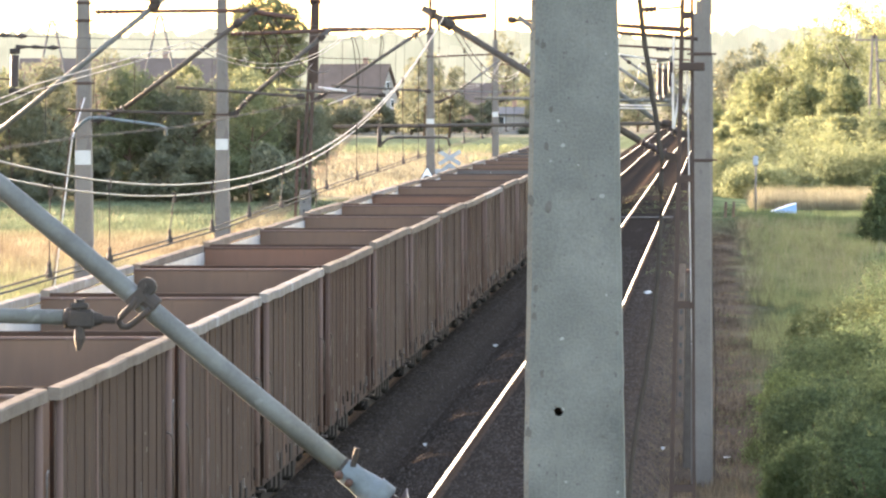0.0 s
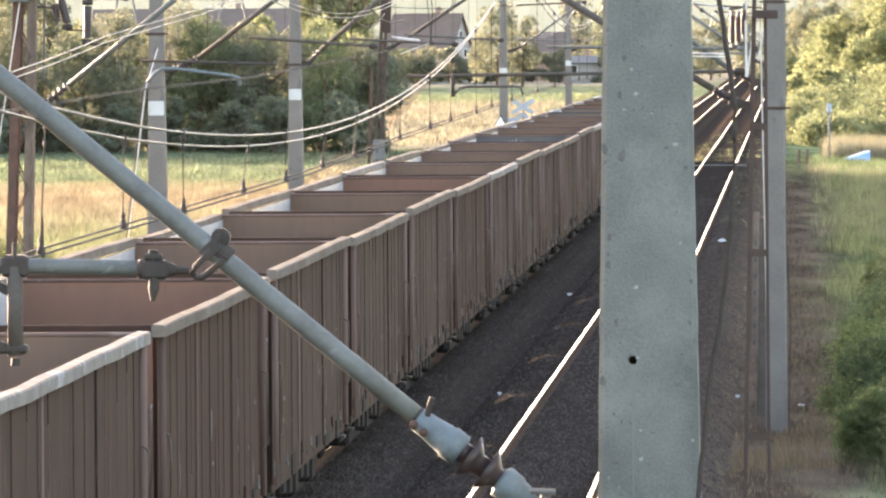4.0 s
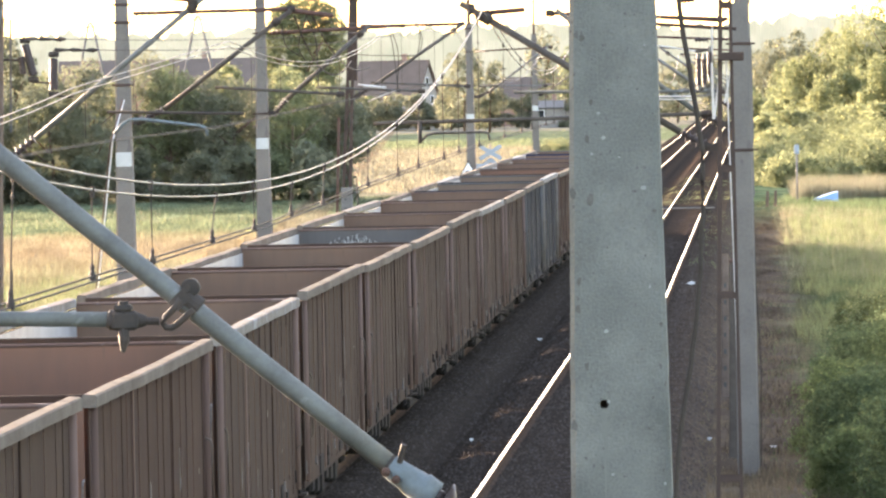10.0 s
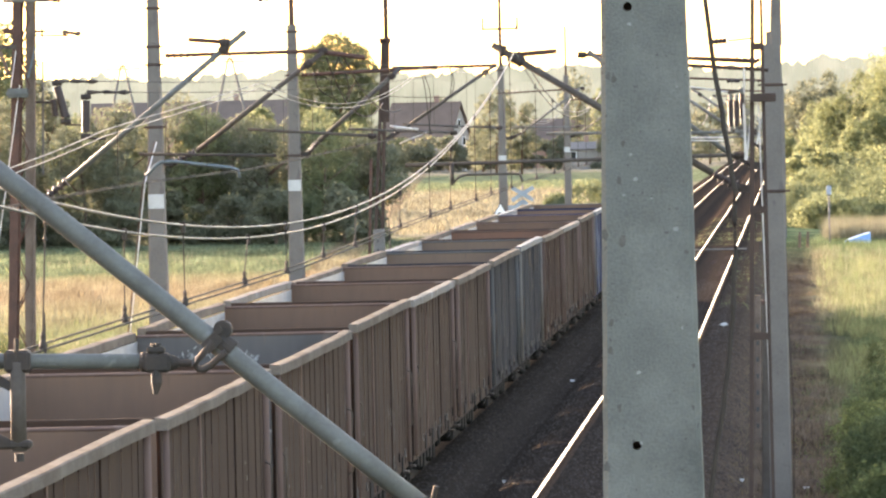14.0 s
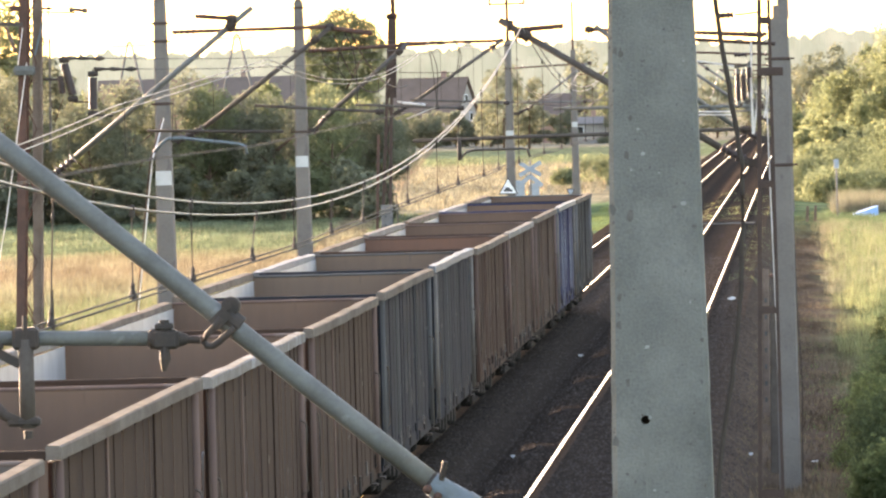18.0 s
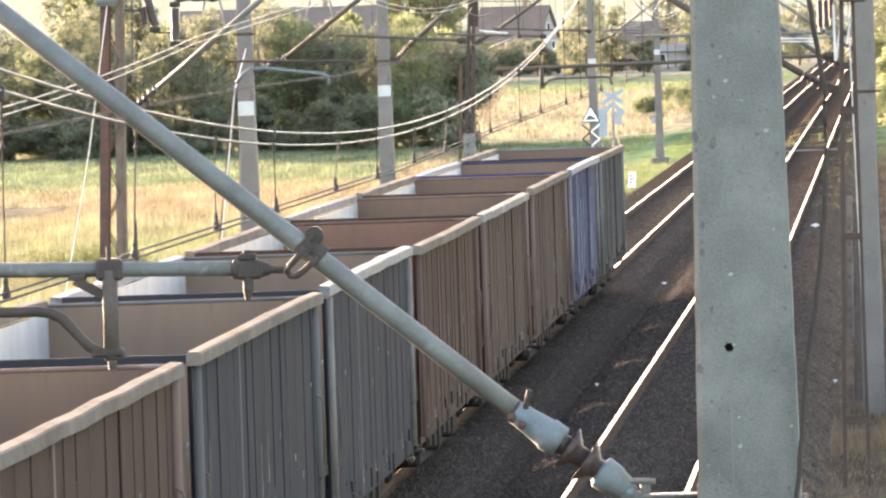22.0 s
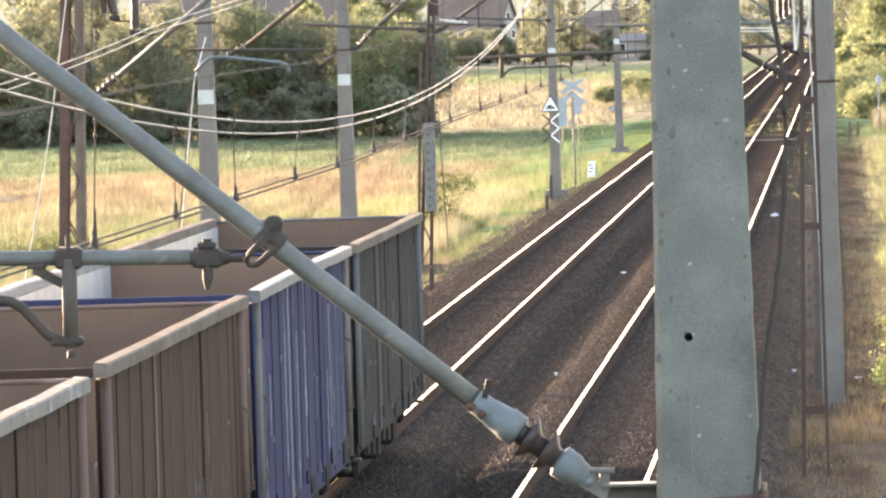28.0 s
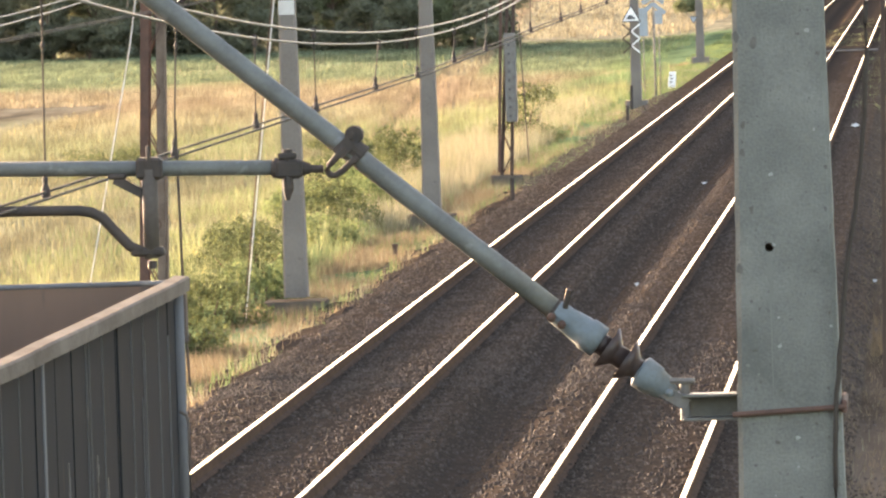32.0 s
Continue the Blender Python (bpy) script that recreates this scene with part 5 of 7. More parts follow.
part("registration_pipe", tube(B(), [q(-9.0, 5.46), q(-7.1, 5.40)], 0.02, 8), DARKSTEEL, ll, "", True)
part("head_plate", box(box(B(), q(-10.65, 6.34, -0.2), (0.28, 0.12, 0.13), 0.01), q(-10.65, 6.34, -0.265), (0.31, 0.02, 0.05), 0.006), GALV, ll, "blue-grey steel clamp plate")
part("side_arm", beam(B(), q(-11.30, 7.00, -0.15), q(-10.66, 6.98, -0.15), 0.05, 0.05), OLDPIPE, ll, "grey steel side arm")
part("arm_brace", beam(B(), q(-10.90, 6.95, -0.15), q(-10.77, 6.60, -0.15), 0.055, 0.04), OLDSTEEL, ll, "short brown brace")
part("arm_bracket", box(B(), q(-10.76, 7.20, -0.15), (0.15, 0.1, 0.08), 0.012), RUSTSTEEL, ll)
part("stay_rod", tube(B(), [q(-10.66, 6.93, -0.22), q(-10.74, 6.42, -0.22)], 0.008, 6), GALV_BRIGHT, ll, "bright steel stay rod")
part("stay_strip", beam(B(), q(-10.38, 7.0, -0.22), q(-10.50, 6.55, -0.22), 0.028, 0.02, (0, 1, 0)), CASTING, ll, "pale blue-grey strip")
part("spindle", tube(B(), [q(-10.28, 7.50, -0.1), q(-10.27, 7.44, -0.1), q(-10.30, 7.38, -0.1), q(-10.31, 6.90, -0.1)], 0.012, 6), RUSTSTEEL, ll, "thin rusty spindle")
part("rod_bracket", box(B(), q(-10.33, 7.19, -0.1), (0.16, 0.06, 0.035), 0.008), RUSTSTEEL, ll)
part("rear_post", beam(B(), q(-10.34, 6.78, 0.25), q(-10.37, 5.2, 0.25), 0.03, 0.03), GALV, ll, "thin grey rear post")
part("head_plate", box(B(), q(-10.48, 7.62, -0.1), (0.7, 0.2, 0.05), 0.01), GREYSTEEL, ll)
for (xa, za), (xb, zb) in (((-10.11, 6.42), (-10.00, 5.98)), ((-9.715, 6.22), (-9.725, 5.77))):
    part("insulator", insulator(B(), q(xa, za, -0.1), q(xb, zb, -0.1), 0.062, 14, 0.94), CERAMIC, ll, "dark ribbed strain insulator", True)
    part("yoke", clamp(B(), q(xa, za + 0.05, -0.1), (1, 0, 0), 0.04), DARKSTEEL, ll)
    part("yoke", clamp(B(), q(xb, zb - 0.05, -0.1), (1, 0, 0), 0.04), DARKSTEEL, ll)
part("link_rod", tube(B(), [q(-9.99, 5.89, -0.1), q(-9.74, 5.88, -0.1)], 0.015, 6), DARKSTEEL, ll)
part("insulator", insulator(B(), q(-10.17, 6.25, -0.1), q(-10.14, 6.0, -0.1), 0.05, 8, 0.9), CERAMIC, ll)
part("link_rod", tube(B(), [q(-10.55, 6.22, -0.1), q(-10.17, 6.20, -0.1)], 0.018, 6), DARKSTEEL, ll)
part("link_rod", tube(B(), [q(-9.76, 5.70, -0.1), q(-9.45, 5.68, -0.1)], 0.018, 6), DARKSTEEL, ll)
for z, x in ((6.49, -10.14), (6.33, -9.70)):
    part("turnbuckle", tube(B(), [q(x, z, -0.1), q(x + 0.2, z, -0.1), q(x + 0.26, z, -0.1), q(x + 0.42, z - 0.01, -0.1), q(x + 0.52, z - 0.01, -0.1), q(x + 0.6, z - 0.01, -0.1)], 0.02, 8, [0.035, 0.014, 0.030, 0.014, 0.036, 0.012]), DARKSTEEL, ll, "dark turnbuckle")
part("line_insulator", tube(B(), [q(-10.04, 7.17), q(-10.02, 7.17), q(-9.985, 7.17), q(-9.96, 7.165), q(-9.90, 7.16), q(-9.85, 7.15), q(-9.825, 7.15), q(-9.79, 7.145), q(-9.77, 7.145)], 0.03, 10, [0.012, 0.040, 0.042, 0.027, 0.027, 0.027, 0.042, 0.040, 0.012]), OLDSTEEL, ll, "brown knobbed strain insulator", True)
for x in (-10.08, -9.74):
    part("wire_bead", tube(B(), [q(x - 0.015, 7.155), q(x, 7.155), q(x + 0.015, 7.155)], 0.012, 6, [0.005, 0.013, 0.005]), DARKSTEEL, ll)
part("hanging_insulator", insulator(B(), q(-10.09, 7.58, -0.1), q(-10.05, 8.45, -0.1), 0.07, 10, 0.8), CERAMIC, ll, "brown rod insulator", True)
part("line_rod", tube(B(), [q(-10.5, 7.15), q(-9.95, 7.12)], 0.015, 6), RUSTSTEEL, ll)
# upper length of the rod stands in for the post's sunlit edge
part("stay_rod", tube(B(), [q(-10.62, 6.45, -0.2), q(-10.95, 4.3, -0.3), q(-11.60, 1.0, -0.5), q(-11.98, -0.95, -0.6)], 0.009, 8), GALV_BRIGHT, ll, "bright stay rod leaning from the mast, its top the post's sunlit edge")
part("stay_rod", tube(B(), [q(-10.36, 3.3, -0.2), q(-10.32, 1.0, -0.25), q(-10.27, -0.4, -0.3)], 0.02, 6), DARKSTEEL, ll)
part("ladder_rail", beam(B(), q(-10.56, -0.4, -0.2), q(-10.40, 7.4, -0.2), 0.035, 0.03), OLDSTEEL, ll, "thin brown steel rail")
part("cabinet", box(B(), q(-10.45, 0.55, -0.25), (0.34, 0.3, 0.7), 0.02), DARKSTEEL, ll, "dark steel counterweight box")

# left side: two concrete masts, a lattice mast and the masts further on
o = (-10.66, 118.5, -0.28)
p1 = concrete_pole("catenary_mast", o, 8.05, 0.40, 0.19, 4.60, "grey concrete catenary mast with a white band", (7.85, 7.2, 6.9, 5.85))
cantilever(p1, o, (-10.58, 5.25), (-10.38, 5.24), (-9.97, 5.43), (-7.80, 7.05), (-10.47, 7.05), (-7.80, 7.07), [(-9.1, 5.78), (-7.0, 5.62)], None, None, 0.040, OLDPIPE, 5, 0.036)
q = lambda x, z, dy=0.0: (x - o[0], dy, z - o[2])
part("outrigger_pipe", tube(B(), [q(-7.9, 7.06, 0.05), q(-7.1, 6.94, 0.05)], 0.04, 8), RUSTSTEEL, p1, "", True)
crossarm(p1, o, 8.48, 0.67, 10.6)
part("guy_rod", tube(B(), [q(-10.60, 5.6, -0.5), q(-10.72, 4.92, -1.5), q(-11.42, -0.9, -1.6)], 0.012, 6), GALV_BRIGHT, p1, "bright steel guy rod")
part("guy_rod", tube(B(), [q(-10.63, 5.6, -0.5), q(-10.755, 4.92, -1.5), q(-11.455, -0.9, -1.6)], 0.011, 6), RUSTSTEEL, p1, "rusty steel guy rod")
o = (-10.79, 153.6, -0.28)
p2 = concrete_pole("catenary_mast", o, 8.05, 0.40, 0.20, 4.55, "grey concrete catenary mast with a white band", (7.9, 6.95, 5.2))
cantilever(p2, o, (-10.75, 5.2), (-10.5, 5.22), (-10.25, 5.50), (-8.40, 7.08), (-10.6, 6.95), (-7.7, 7.05), [(-9.6, 5.75), (-7.3, 5.62)], None, None, 0.050, STRUTGREY, 5, 0.042)
crossarm(p2, o, 8.62, 0.68, 10.6)
q = lambda x, z, dy=0.0: (x - o[0], dy, z - o[2])
part("registration_rod", tube(B(), [q(-8.67, 5.80, -0.3), q(-8.52, 5.76, -0.3), q(-8.06, 5.71, -0.3)], 0.03, 8, [0.016, 0.032, 0.026]), GALV_BRIGHT, p2, "bright sunlit registration rod", True)
part("steady_arm", tube(B(), [q(-8.48, 5.41, -0.3), q(-7.92, 5.63, -0.3), q(-7.76, 5.66, -0.3)], 0.014, 6), GALV_BRIGHT, p2, "thin bright steady arm", True)
part("steady_clamp", box(B(), q(-7.80, 5.65, -0.3), (0.10, 0.06, 0.09), 0.015), DARKSTEEL, p2)
o = (-10.3, 175.4, -0.28)
p3 = lattice_mast(o, [(-10.55, -10.05), (-10.30, -9.98)], "rusty lattice catenary mast with a pale relay box", 7.95, DARKRUST, 0.5, 0.3, (0.07, 0.07))
cantilever(p3, o, (-10.1, 5.43), (-9.9, 5.55), (-9.55, 5.75), (-7.24, 7.28), (-9.84, 7.25), (-7.3, 7.25), [(-9.6, 5.85), (-7.2, 5.70)], None, None, 0.042, STRUTGREY, 5, 0.042)
crossarm(p3, o, 9.84, 0.63, 11.2, 0.33)
q = lambda x, z, dy=0.0: (x - o[0], dy, z - o[2])
part("head_cap", box(B(), q(-10.0, 7.93), (0.27, 0.3, 0.14), 0.02), RUSTSTEEL, p3)
part("head_post", beam(B(), q(-10.03, 5.9), q(-9.99, 7.9), 0.19, 0.2, (0, 1, 0)), DARKRUST, p3, "stout rusty head of the lattice mast")
rb = part("relay_box", box(B(), q(-10.24, 2.15, -0.28), (0.29, 0.16, 2.2), 0.02), GREYSTEEL, p3, "tall pale grey perforated steel guard")
for i in range(9):
    part("hole", box(B(), q(-10.27, 1.2 + i * 0.22, -0.362), (0.05, 0.006, 0.06)), BLACKPAINT, rb)
part("red_post", beam(B(), q(-10.60, -0.2, -0.2), q(-10.40, 5.0, -0.2), 0.07, 0.07), RUSTSTEEL, p3, "red-brown steel post")
part("stay_rod", tube(B(), [q(-10.0, 3.5, -0.2), q(-9.85, 0.0, -0.3)], 0.015, 6), DARKSTEEL, p3)

o = (-10.05, 246.9, -0.28)
p4 = concrete_pole("catenary_mast", o, 7.85, 0.38, 0.22, 4.6, "grey concrete catenary mast with warning signs", (7.7, 6.9))
cantilever(p4, o, (-9.9, 5.3), (-9.7, 5.33), (-9.35, 5.5), (-7.3, 7.0), (-9.85, 6.9), (-7.2, 7.0), [(-9.6, 5.7), (-7.4, 5.66)], None, [(-9.87, 5.53), (-9.6, 5.75), (-9.0, 5.70), (-8.94, 5.46)], 0.04, GREYSTEEL)
crossarm(p4, o, 9.15, 0.60, 10.65)
q = lambda x, z, dy=0.0: (x - o[0], dy, z - o[2])


def triangle(bm, c, r, y, deep=0.012):
    a = [bm.verts.new((c[0] + r * math.sin(k), y, c[1] + r * math.cos(k))) for k in (0, 2.094, 4.189)]
    b = [bm.verts.new((v.co.x, y + deep, v.co.z)) for v in a]
    bm.faces.new(a)
    bm.faces.new(b[::-1])
    for i in range(3):
        bm.faces.new((a[i], b[i], b[(i + 1) % 3], a[(i + 1) % 3]))
    return bm


c = (-10.15 - o[0], 2.70 - o[2])
sg = part("triangle_sign", triangle(B(), c, 0.40, -0.30), BLACKPAINT, p4, "black-edged white triangular sign")
part("face", triangle(B(), c, 0.33, -0.306, 0.004), WHITEPAINT, sg)
sym = box(B(), (c[0], -0.312, c[1] - 0.07), (0.30, 0.004, 0.08), 0.0)
box(sym, (c[0] - 0.02, -0.312, c[1] + 0.0), (0.16, 0.004, 0.08))
part("symbol", sym, BLACKPAINT, sg)
zz = B()
for dx, mt in ((-0.16, 0), (0.14, 1)):
    zz = B()
    for k in range(4):
        s0, s1 = (-0.15, 0.15) if (k + mt) % 2 == 0 else (0.15, -0.15)
        beam(zz, (c[0] + dx + s0, -0.30, 1.42 + k * 0.25 - o[2]), (c[0] + dx + s1, -0.30, 1.67 + k * 0.25 - o[2]), 0.055, 0.012, (0, 1, 0))
    part("zigzag_strip", zz, WHITEPAINT if mt else DARKSTEEL, p4, "white zigzag warning strip" if mt else "dark zigzag warning strip")
for y, x in ((327.0, -10.30), (397.0, -10.3), (467.0, -10.3)):
    oo = (x, y, -0.3)
    m_ = concrete_pole("catenary_mast", oo, 8.05, 0.40, 0.22, 4.6, "grey concrete catenary mast with a white band")
    cantilever(m_, oo, (x + .15, 5.2), (x + .3, 5.22), (x + .65, 5.4), (-7.3, 7.0), (x + .2, 6.9), (-7.2, 7.0), [(x + .4, 5.7), (-7.4, 5.66)], None, None, 0.04, GREYSTEEL)
    part("extension_pipe", tube(B(), [(0, 0, 8.0), (0, 0, 10.6)], 0.05, 8), RUSTSTEEL, m_, "", True)

    if y < 330:
        c = (-0.26, 1.50 - oo[2])
        ts = part("triangle_sign", triangle(B(), c, -0.24, -0.30), BLACKPAINT, m_, "small pale triangular sign, point down")
        part("face", triangle(B(), c, -0.17, -0.306, 0.004), SIGNBACK, ts)


def sag_line(y0, z0, y1, z1, sag, n=26):
    return [(y0 + (y1 - y0) * i / n, z0 + (z1 - z0) * i / n - 4 * sag * (i / n) * (1 - i / n)) for i in range(n + 1)]


def overhead(name, label, x, contact, messenger, gap, droppers, clips=True, thick=1.0):
    """One track's overhead line: twin contact wires, twin messenger wires and droppers."""
    root = thing(name, label, "overhead wire", "overhead lines", (x, contact[0][0], contact[0][1]))
    y0, z0 = contact[0]
    mid = lambda path, y: float(np.interp(y, [p[0] for p in path], [p[1] for p in path]))
    for s in (-1, 1):
        part("contact_wire", tube(B(), [(s * gap, y - y0, z - z0 - 0.008 * s) for y, z in contact], 0.0058 * thick, 6), CONTACT, root, "twin dull contact wire", True)
        part("messenger_wire", tube(B(), [(s * gap * 0.8, y - y0, z - z0 + 0.035 * s) for y, z in messenger], 0.0072 * thick, 6), WIRE, root, "sagging messenger wire", True)
    for i, y in enumerate(droppers):
        zc, zm = mid(contact, y), mid(messenger, y)
        if zm - zc < 0.06:
            continue
        s = 1 if i % 2 else -1
        lean = 0.16 if i % 3 == 1 else 0.02
        top, foot = Vector((s * gap * 0.8, y - y0 + lean * 2, zm - z0 + 0.035 * s)), Vector((s * gap, y - y0, zc - z0 + 0.06))
        d = part("dropper", tube(B(), [top, foot], 0.0042, 5), BLACKCABLE, root, "thin dropper wire")
        if clips:
            cb = tube(B(), [foot + Vector((0, 0, -0.075)), foot + Vector((0, 0, -0.045)), foot + Vector((0, 0, -0.02)), foot, foot + Vector((0, 0, 0.02))], 0.02, 8, [0.020, 0.019, 0.010, 0.013, 0.005])
            part("clip", cb, DARKSTEEL, d)
            part("clip", box(B(), top + Vector((0, 0, -0.015)), (0.026, 0.034, 0.065), 0.006), DARKSTEEL, d)
            for f in (0.18, 0.30) if (top - foot).length > 0.5 else ():
                bead = top.lerp(foot, f)
                part("bead", tube(B(), [bead + Vector((0, 0, -0.018)), bead, bead + Vector((0, 0, 0.018))], 0.01, 6, [0.004, 0.011, 0.004]), DARKSTEEL, d)
    return root


right_contact = [(-20, 4.75), (26.9, 4.742), (50, 4.765), (65, 4.86), (92.3, 4.99), (113, 5.05), (180, 5.05), (500, 5.05)]
right_messenger = [(y, 5.05 + 0.00105 * (y - 51) ** 2) for y in np.linspace(14, 91, 45)] + sag_line(92.3, 6.66, 140, 6.85, 0.85) + sag_line(140, 6.85, 180, 6.85, 0.35, 12)[1:] + sag_line(180, 6.85, 248, 6.85, 1.2)[1:] + sag_line(248, 6.85, 316, 6.85, 1.2)[1:]
overhead("overhead_line", "twin contact and messenger wires above the empty track", -3.50, right_contact, right_messenger, 0.022,
         [28.1, 32.6, 37.1, 40.3, 45.3, 48.5, 53.0, 56.2, 63.5, 68, 73, 78, 83, 88, 98, 104, 110, 116, 122, 128, 136, 144, 152, 160, 168, 190, 200, 210, 220, 230])
left_contact = [(-20, 4.95), (55, 4.97), (62, 5.03), (67, 5.07), (74, 5.13), (82, 5.18), (97.5, 5.22), (118.5, 5.42), (153.6, 5.72), (175, 5.75), (247, 5.45), (500, 5.4)]
left_messenger = [(y, 5.0 + 0.00061 * (min(y, 76.7) - 41.5) ** 2 + 0.0275 * max(0.0, y - 76.7)) for y in np.linspace(10, 99.5, 40)] + [(y, 6.13 + 0.00105 * (y - 115.5) ** 2) for y in np.linspace(101, 144, 24)] + [(153.6, 7.03)] + sag_line(153.6, 7.03, 175, 7.1, 0.03, 6)[1:] + \
    sag_line(175, 7.1, 247, 6.95, 1.2)[1:] + sag_line(247, 6.95, 327, 6.95, 1.2)[1:] + sag_line(327, 6.95, 397, 6.95, 1.2)[1:]
overhead("overhead_line", "twin contact and messenger wires above the train", -7.45, left_contact, left_messenger, 0.007,
         [60, 66, 72, 78, 84, 90, 104, 110, 126, 133, 140, 148, 156, 163, 168, 184, 192, 200, 208, 216, 224, 232, 240, 258, 268, 280, 292, 304, 316], False, 1.0)


def span_wire(label, a, b, sag, r=0.006):
    pts = [(a[0] + (b[0] - a[0]) * i / 20, a[1] + (b[1] - a[1]) * i / 20, a[2] + (b[2] - a[2]) * i / 20 - 4 * sag * (i / 20) * (1 - i / 20)) for i in range(21)]
    ob = part("span_wire", tube(B(), pts, r, 5), DARKSTEEL)
    return tagged(ob, label, "wire", "span wires")


span_wire("dark tensioned wire from the strain insulator", (-9.54, 97.4, 6.48), (-7.75, 153.6, 7.0), 0.1)
span_wire("dark tensioned wire from the strain insulator", (-9.10, 97.4, 6.32), (-7.5, 153.6, 6.9), 0.12)
span_wire("thin wire running along the masts", (-9.55, 97.5, 7.10), (-7.8, 175.0, 7.2), 0.1, 0.004)
span_wire("looped jumper cable below the bracket", (-7.75, 118.5, 6.95), (-7.3, 127, 6.2), 0.55, 0.012)
span_wire("looped jumper cable below the bracket", (-7.45, 118.5, 6.95), (-7.25, 132, 6.1), 0.35, 0.012)


def jumper(root, y, path, r=0.011):
    """A slack cable of a mast's bracket through a few places, smoothed."""
    p = [Vector((x, y, z)) - root.matrix_basis.translation for x, z in path]
    p = [p[0] * 2 - p[1]] + p + [p[-1] * 2 - p[-2]]
    out = []
    for a, b, c, d in zip(p, p[1:], p[2:], p[3:]):
        for i in range(6):
            t = i / 6
            out.append(0.5 * (2 * b + (c - a) * t + (2 * a - 5 * b + 4 * c - d) * t * t + (3 * b - a - 3 * c + d) * t ** 3))
    out.append(p[-2])
    return part("jumper_cable", tube(B(), out, r, 6), BLACKCABLE, root, "dark slack jumper cable")


for root, y, path in ((p2, 153.3, ((-7.98, 6.95), (-7.90, 6.62), (-7.80, 5.69))), (p2, 153.3, ((-7.92, 6.95), (-7.78, 6.45), (-7.82, 5.68))), (p2, 150, ((-10.08, 7.06), (-10.0, 6.64), (-9.71, 6.42))), (p2, 150, ((-9.55, 7.29), (-9.73, 6.63), (-9.56, 6.27))), (p2, 150, ((-9.56, 7.29), (-9.36, 6.74), (-9.33, 5.78))),
                      (p3, 175, ((-8.45, 7.33), (-8.33, 6.98), (-8.41, 6.49))), (p3, 175, ((-8.41, 7.3), (-8.28, 6.9), (-8.36, 6.5))), (p3, 175, ((-8.41, 6.49), (-9.11, 6.5), (-10.02, 6.56), (-10.7, 6.77)))):
    jumper(root, y, path)


# ---- signs and small things by the line ----
def crossbuck(at, label):
    """A double cross of pale boards on a post, turned towards the road."""
    root = thing("level_crossing_sign", label, "road sign", "crossing signs", at)
    part("post", tube(B(), [(0, 0, -0.4), (0, 0, 4.45)], 0.04, 8), GREYSTEEL, root, "", True)
    for d in (-1, 1):
        part("arm", beam(B(), (-d * 0.40, -0.05 - 0.02 * d, 4.36), (d * 0.40, -0.05 - 0.02 * d, 3.88), 0.15, 0.014, (0, 1, 0)), SIGNBACK, root, "pale board of the crossing sign")
        part("arm", beam(B(), (0, -0.08 - 0.02 * d, 3.86), (d * 0.44, -0.08 - 0.02 * d, 3.48), 0.15, 0.014, (0, 1, 0)), SIGNBACK, root, "pale board of the crossing sign")
    return root


crossbuck((-9.95, 262.0, -0.9), "pale crossed boards of a level crossing sign")


def plate_sign(at, z, w, h, label):
    root = thing("road_sign", label, "road sign", "crossing signs", at)
    part("post", tube(B(), [(0, 0, -0.4), (0, 0, z + h / 2)], 0.02, 8), GREYSTEEL, root, "", True)
    part("plate", box(B(), (0, -0.04, z), (w, 0.02, h), 0.008), SIGNBACK, root, "grey back of a sign plate")
    return root


plate_sign((-10.37, 262.6, -0.5), 2.77, 0.36, 1.05, "tall grey road sign plate seen from behind")
plate_sign((-9.82, 263.5, -0.5), 2.92, 0.28, 0.5, "small grey road sign plate seen from behind")
o = (-10.0, 280.0, -0.62)
hm = thing("distance_marker", "white concrete distance marker beside the track", "marker post", "", o)
part("stone", tapered(B(), (0, 0, 0), (0.06, 0, 0.66), (0.31, 0.2), (0.26, 0.16), 0.02), WHITEPAINT, hm)
for k in range(3):
    part("plain_bar", box(B(), (-0.02 + 0.04 * (k % 2), -0.106, 0.52 - 0.13 * k), (0.12, 0.006, 0.05)), DARKSTEEL, hm)
for x, y, h in ((-9.35, 222.0, 0.7), (-9.3, 158.0, 0.75), (-10.2, 246.0, 0.8)):
    st = thing("marker_stake", "short dark stake standing in the ballast edge", "stake", "marker stakes", (x, y, -0.7))
    part("stake", tapered(B(), (0, 0, 0), (0.02, 0, h + 0.2), (0.12, 0.1), (0.10, 0.08), 0.02), DARKSTEEL, st)
o = (-9.0, 73.0, -0.6)
fr = thing("signal_wire_frame", "low bent pipe frame beside the train track", "pipe frame", "", o)
part("pipe", tube(B(), [(-0.12, 0, 0), (-0.12, 0, 1.15), (-0.10, 0, 1.19), (0.03, 0, 1.19), (0.05, 0, 1.15), (0.05, 0, 0)], 0.022, 8), GREYSTEEL, fr, "", True)

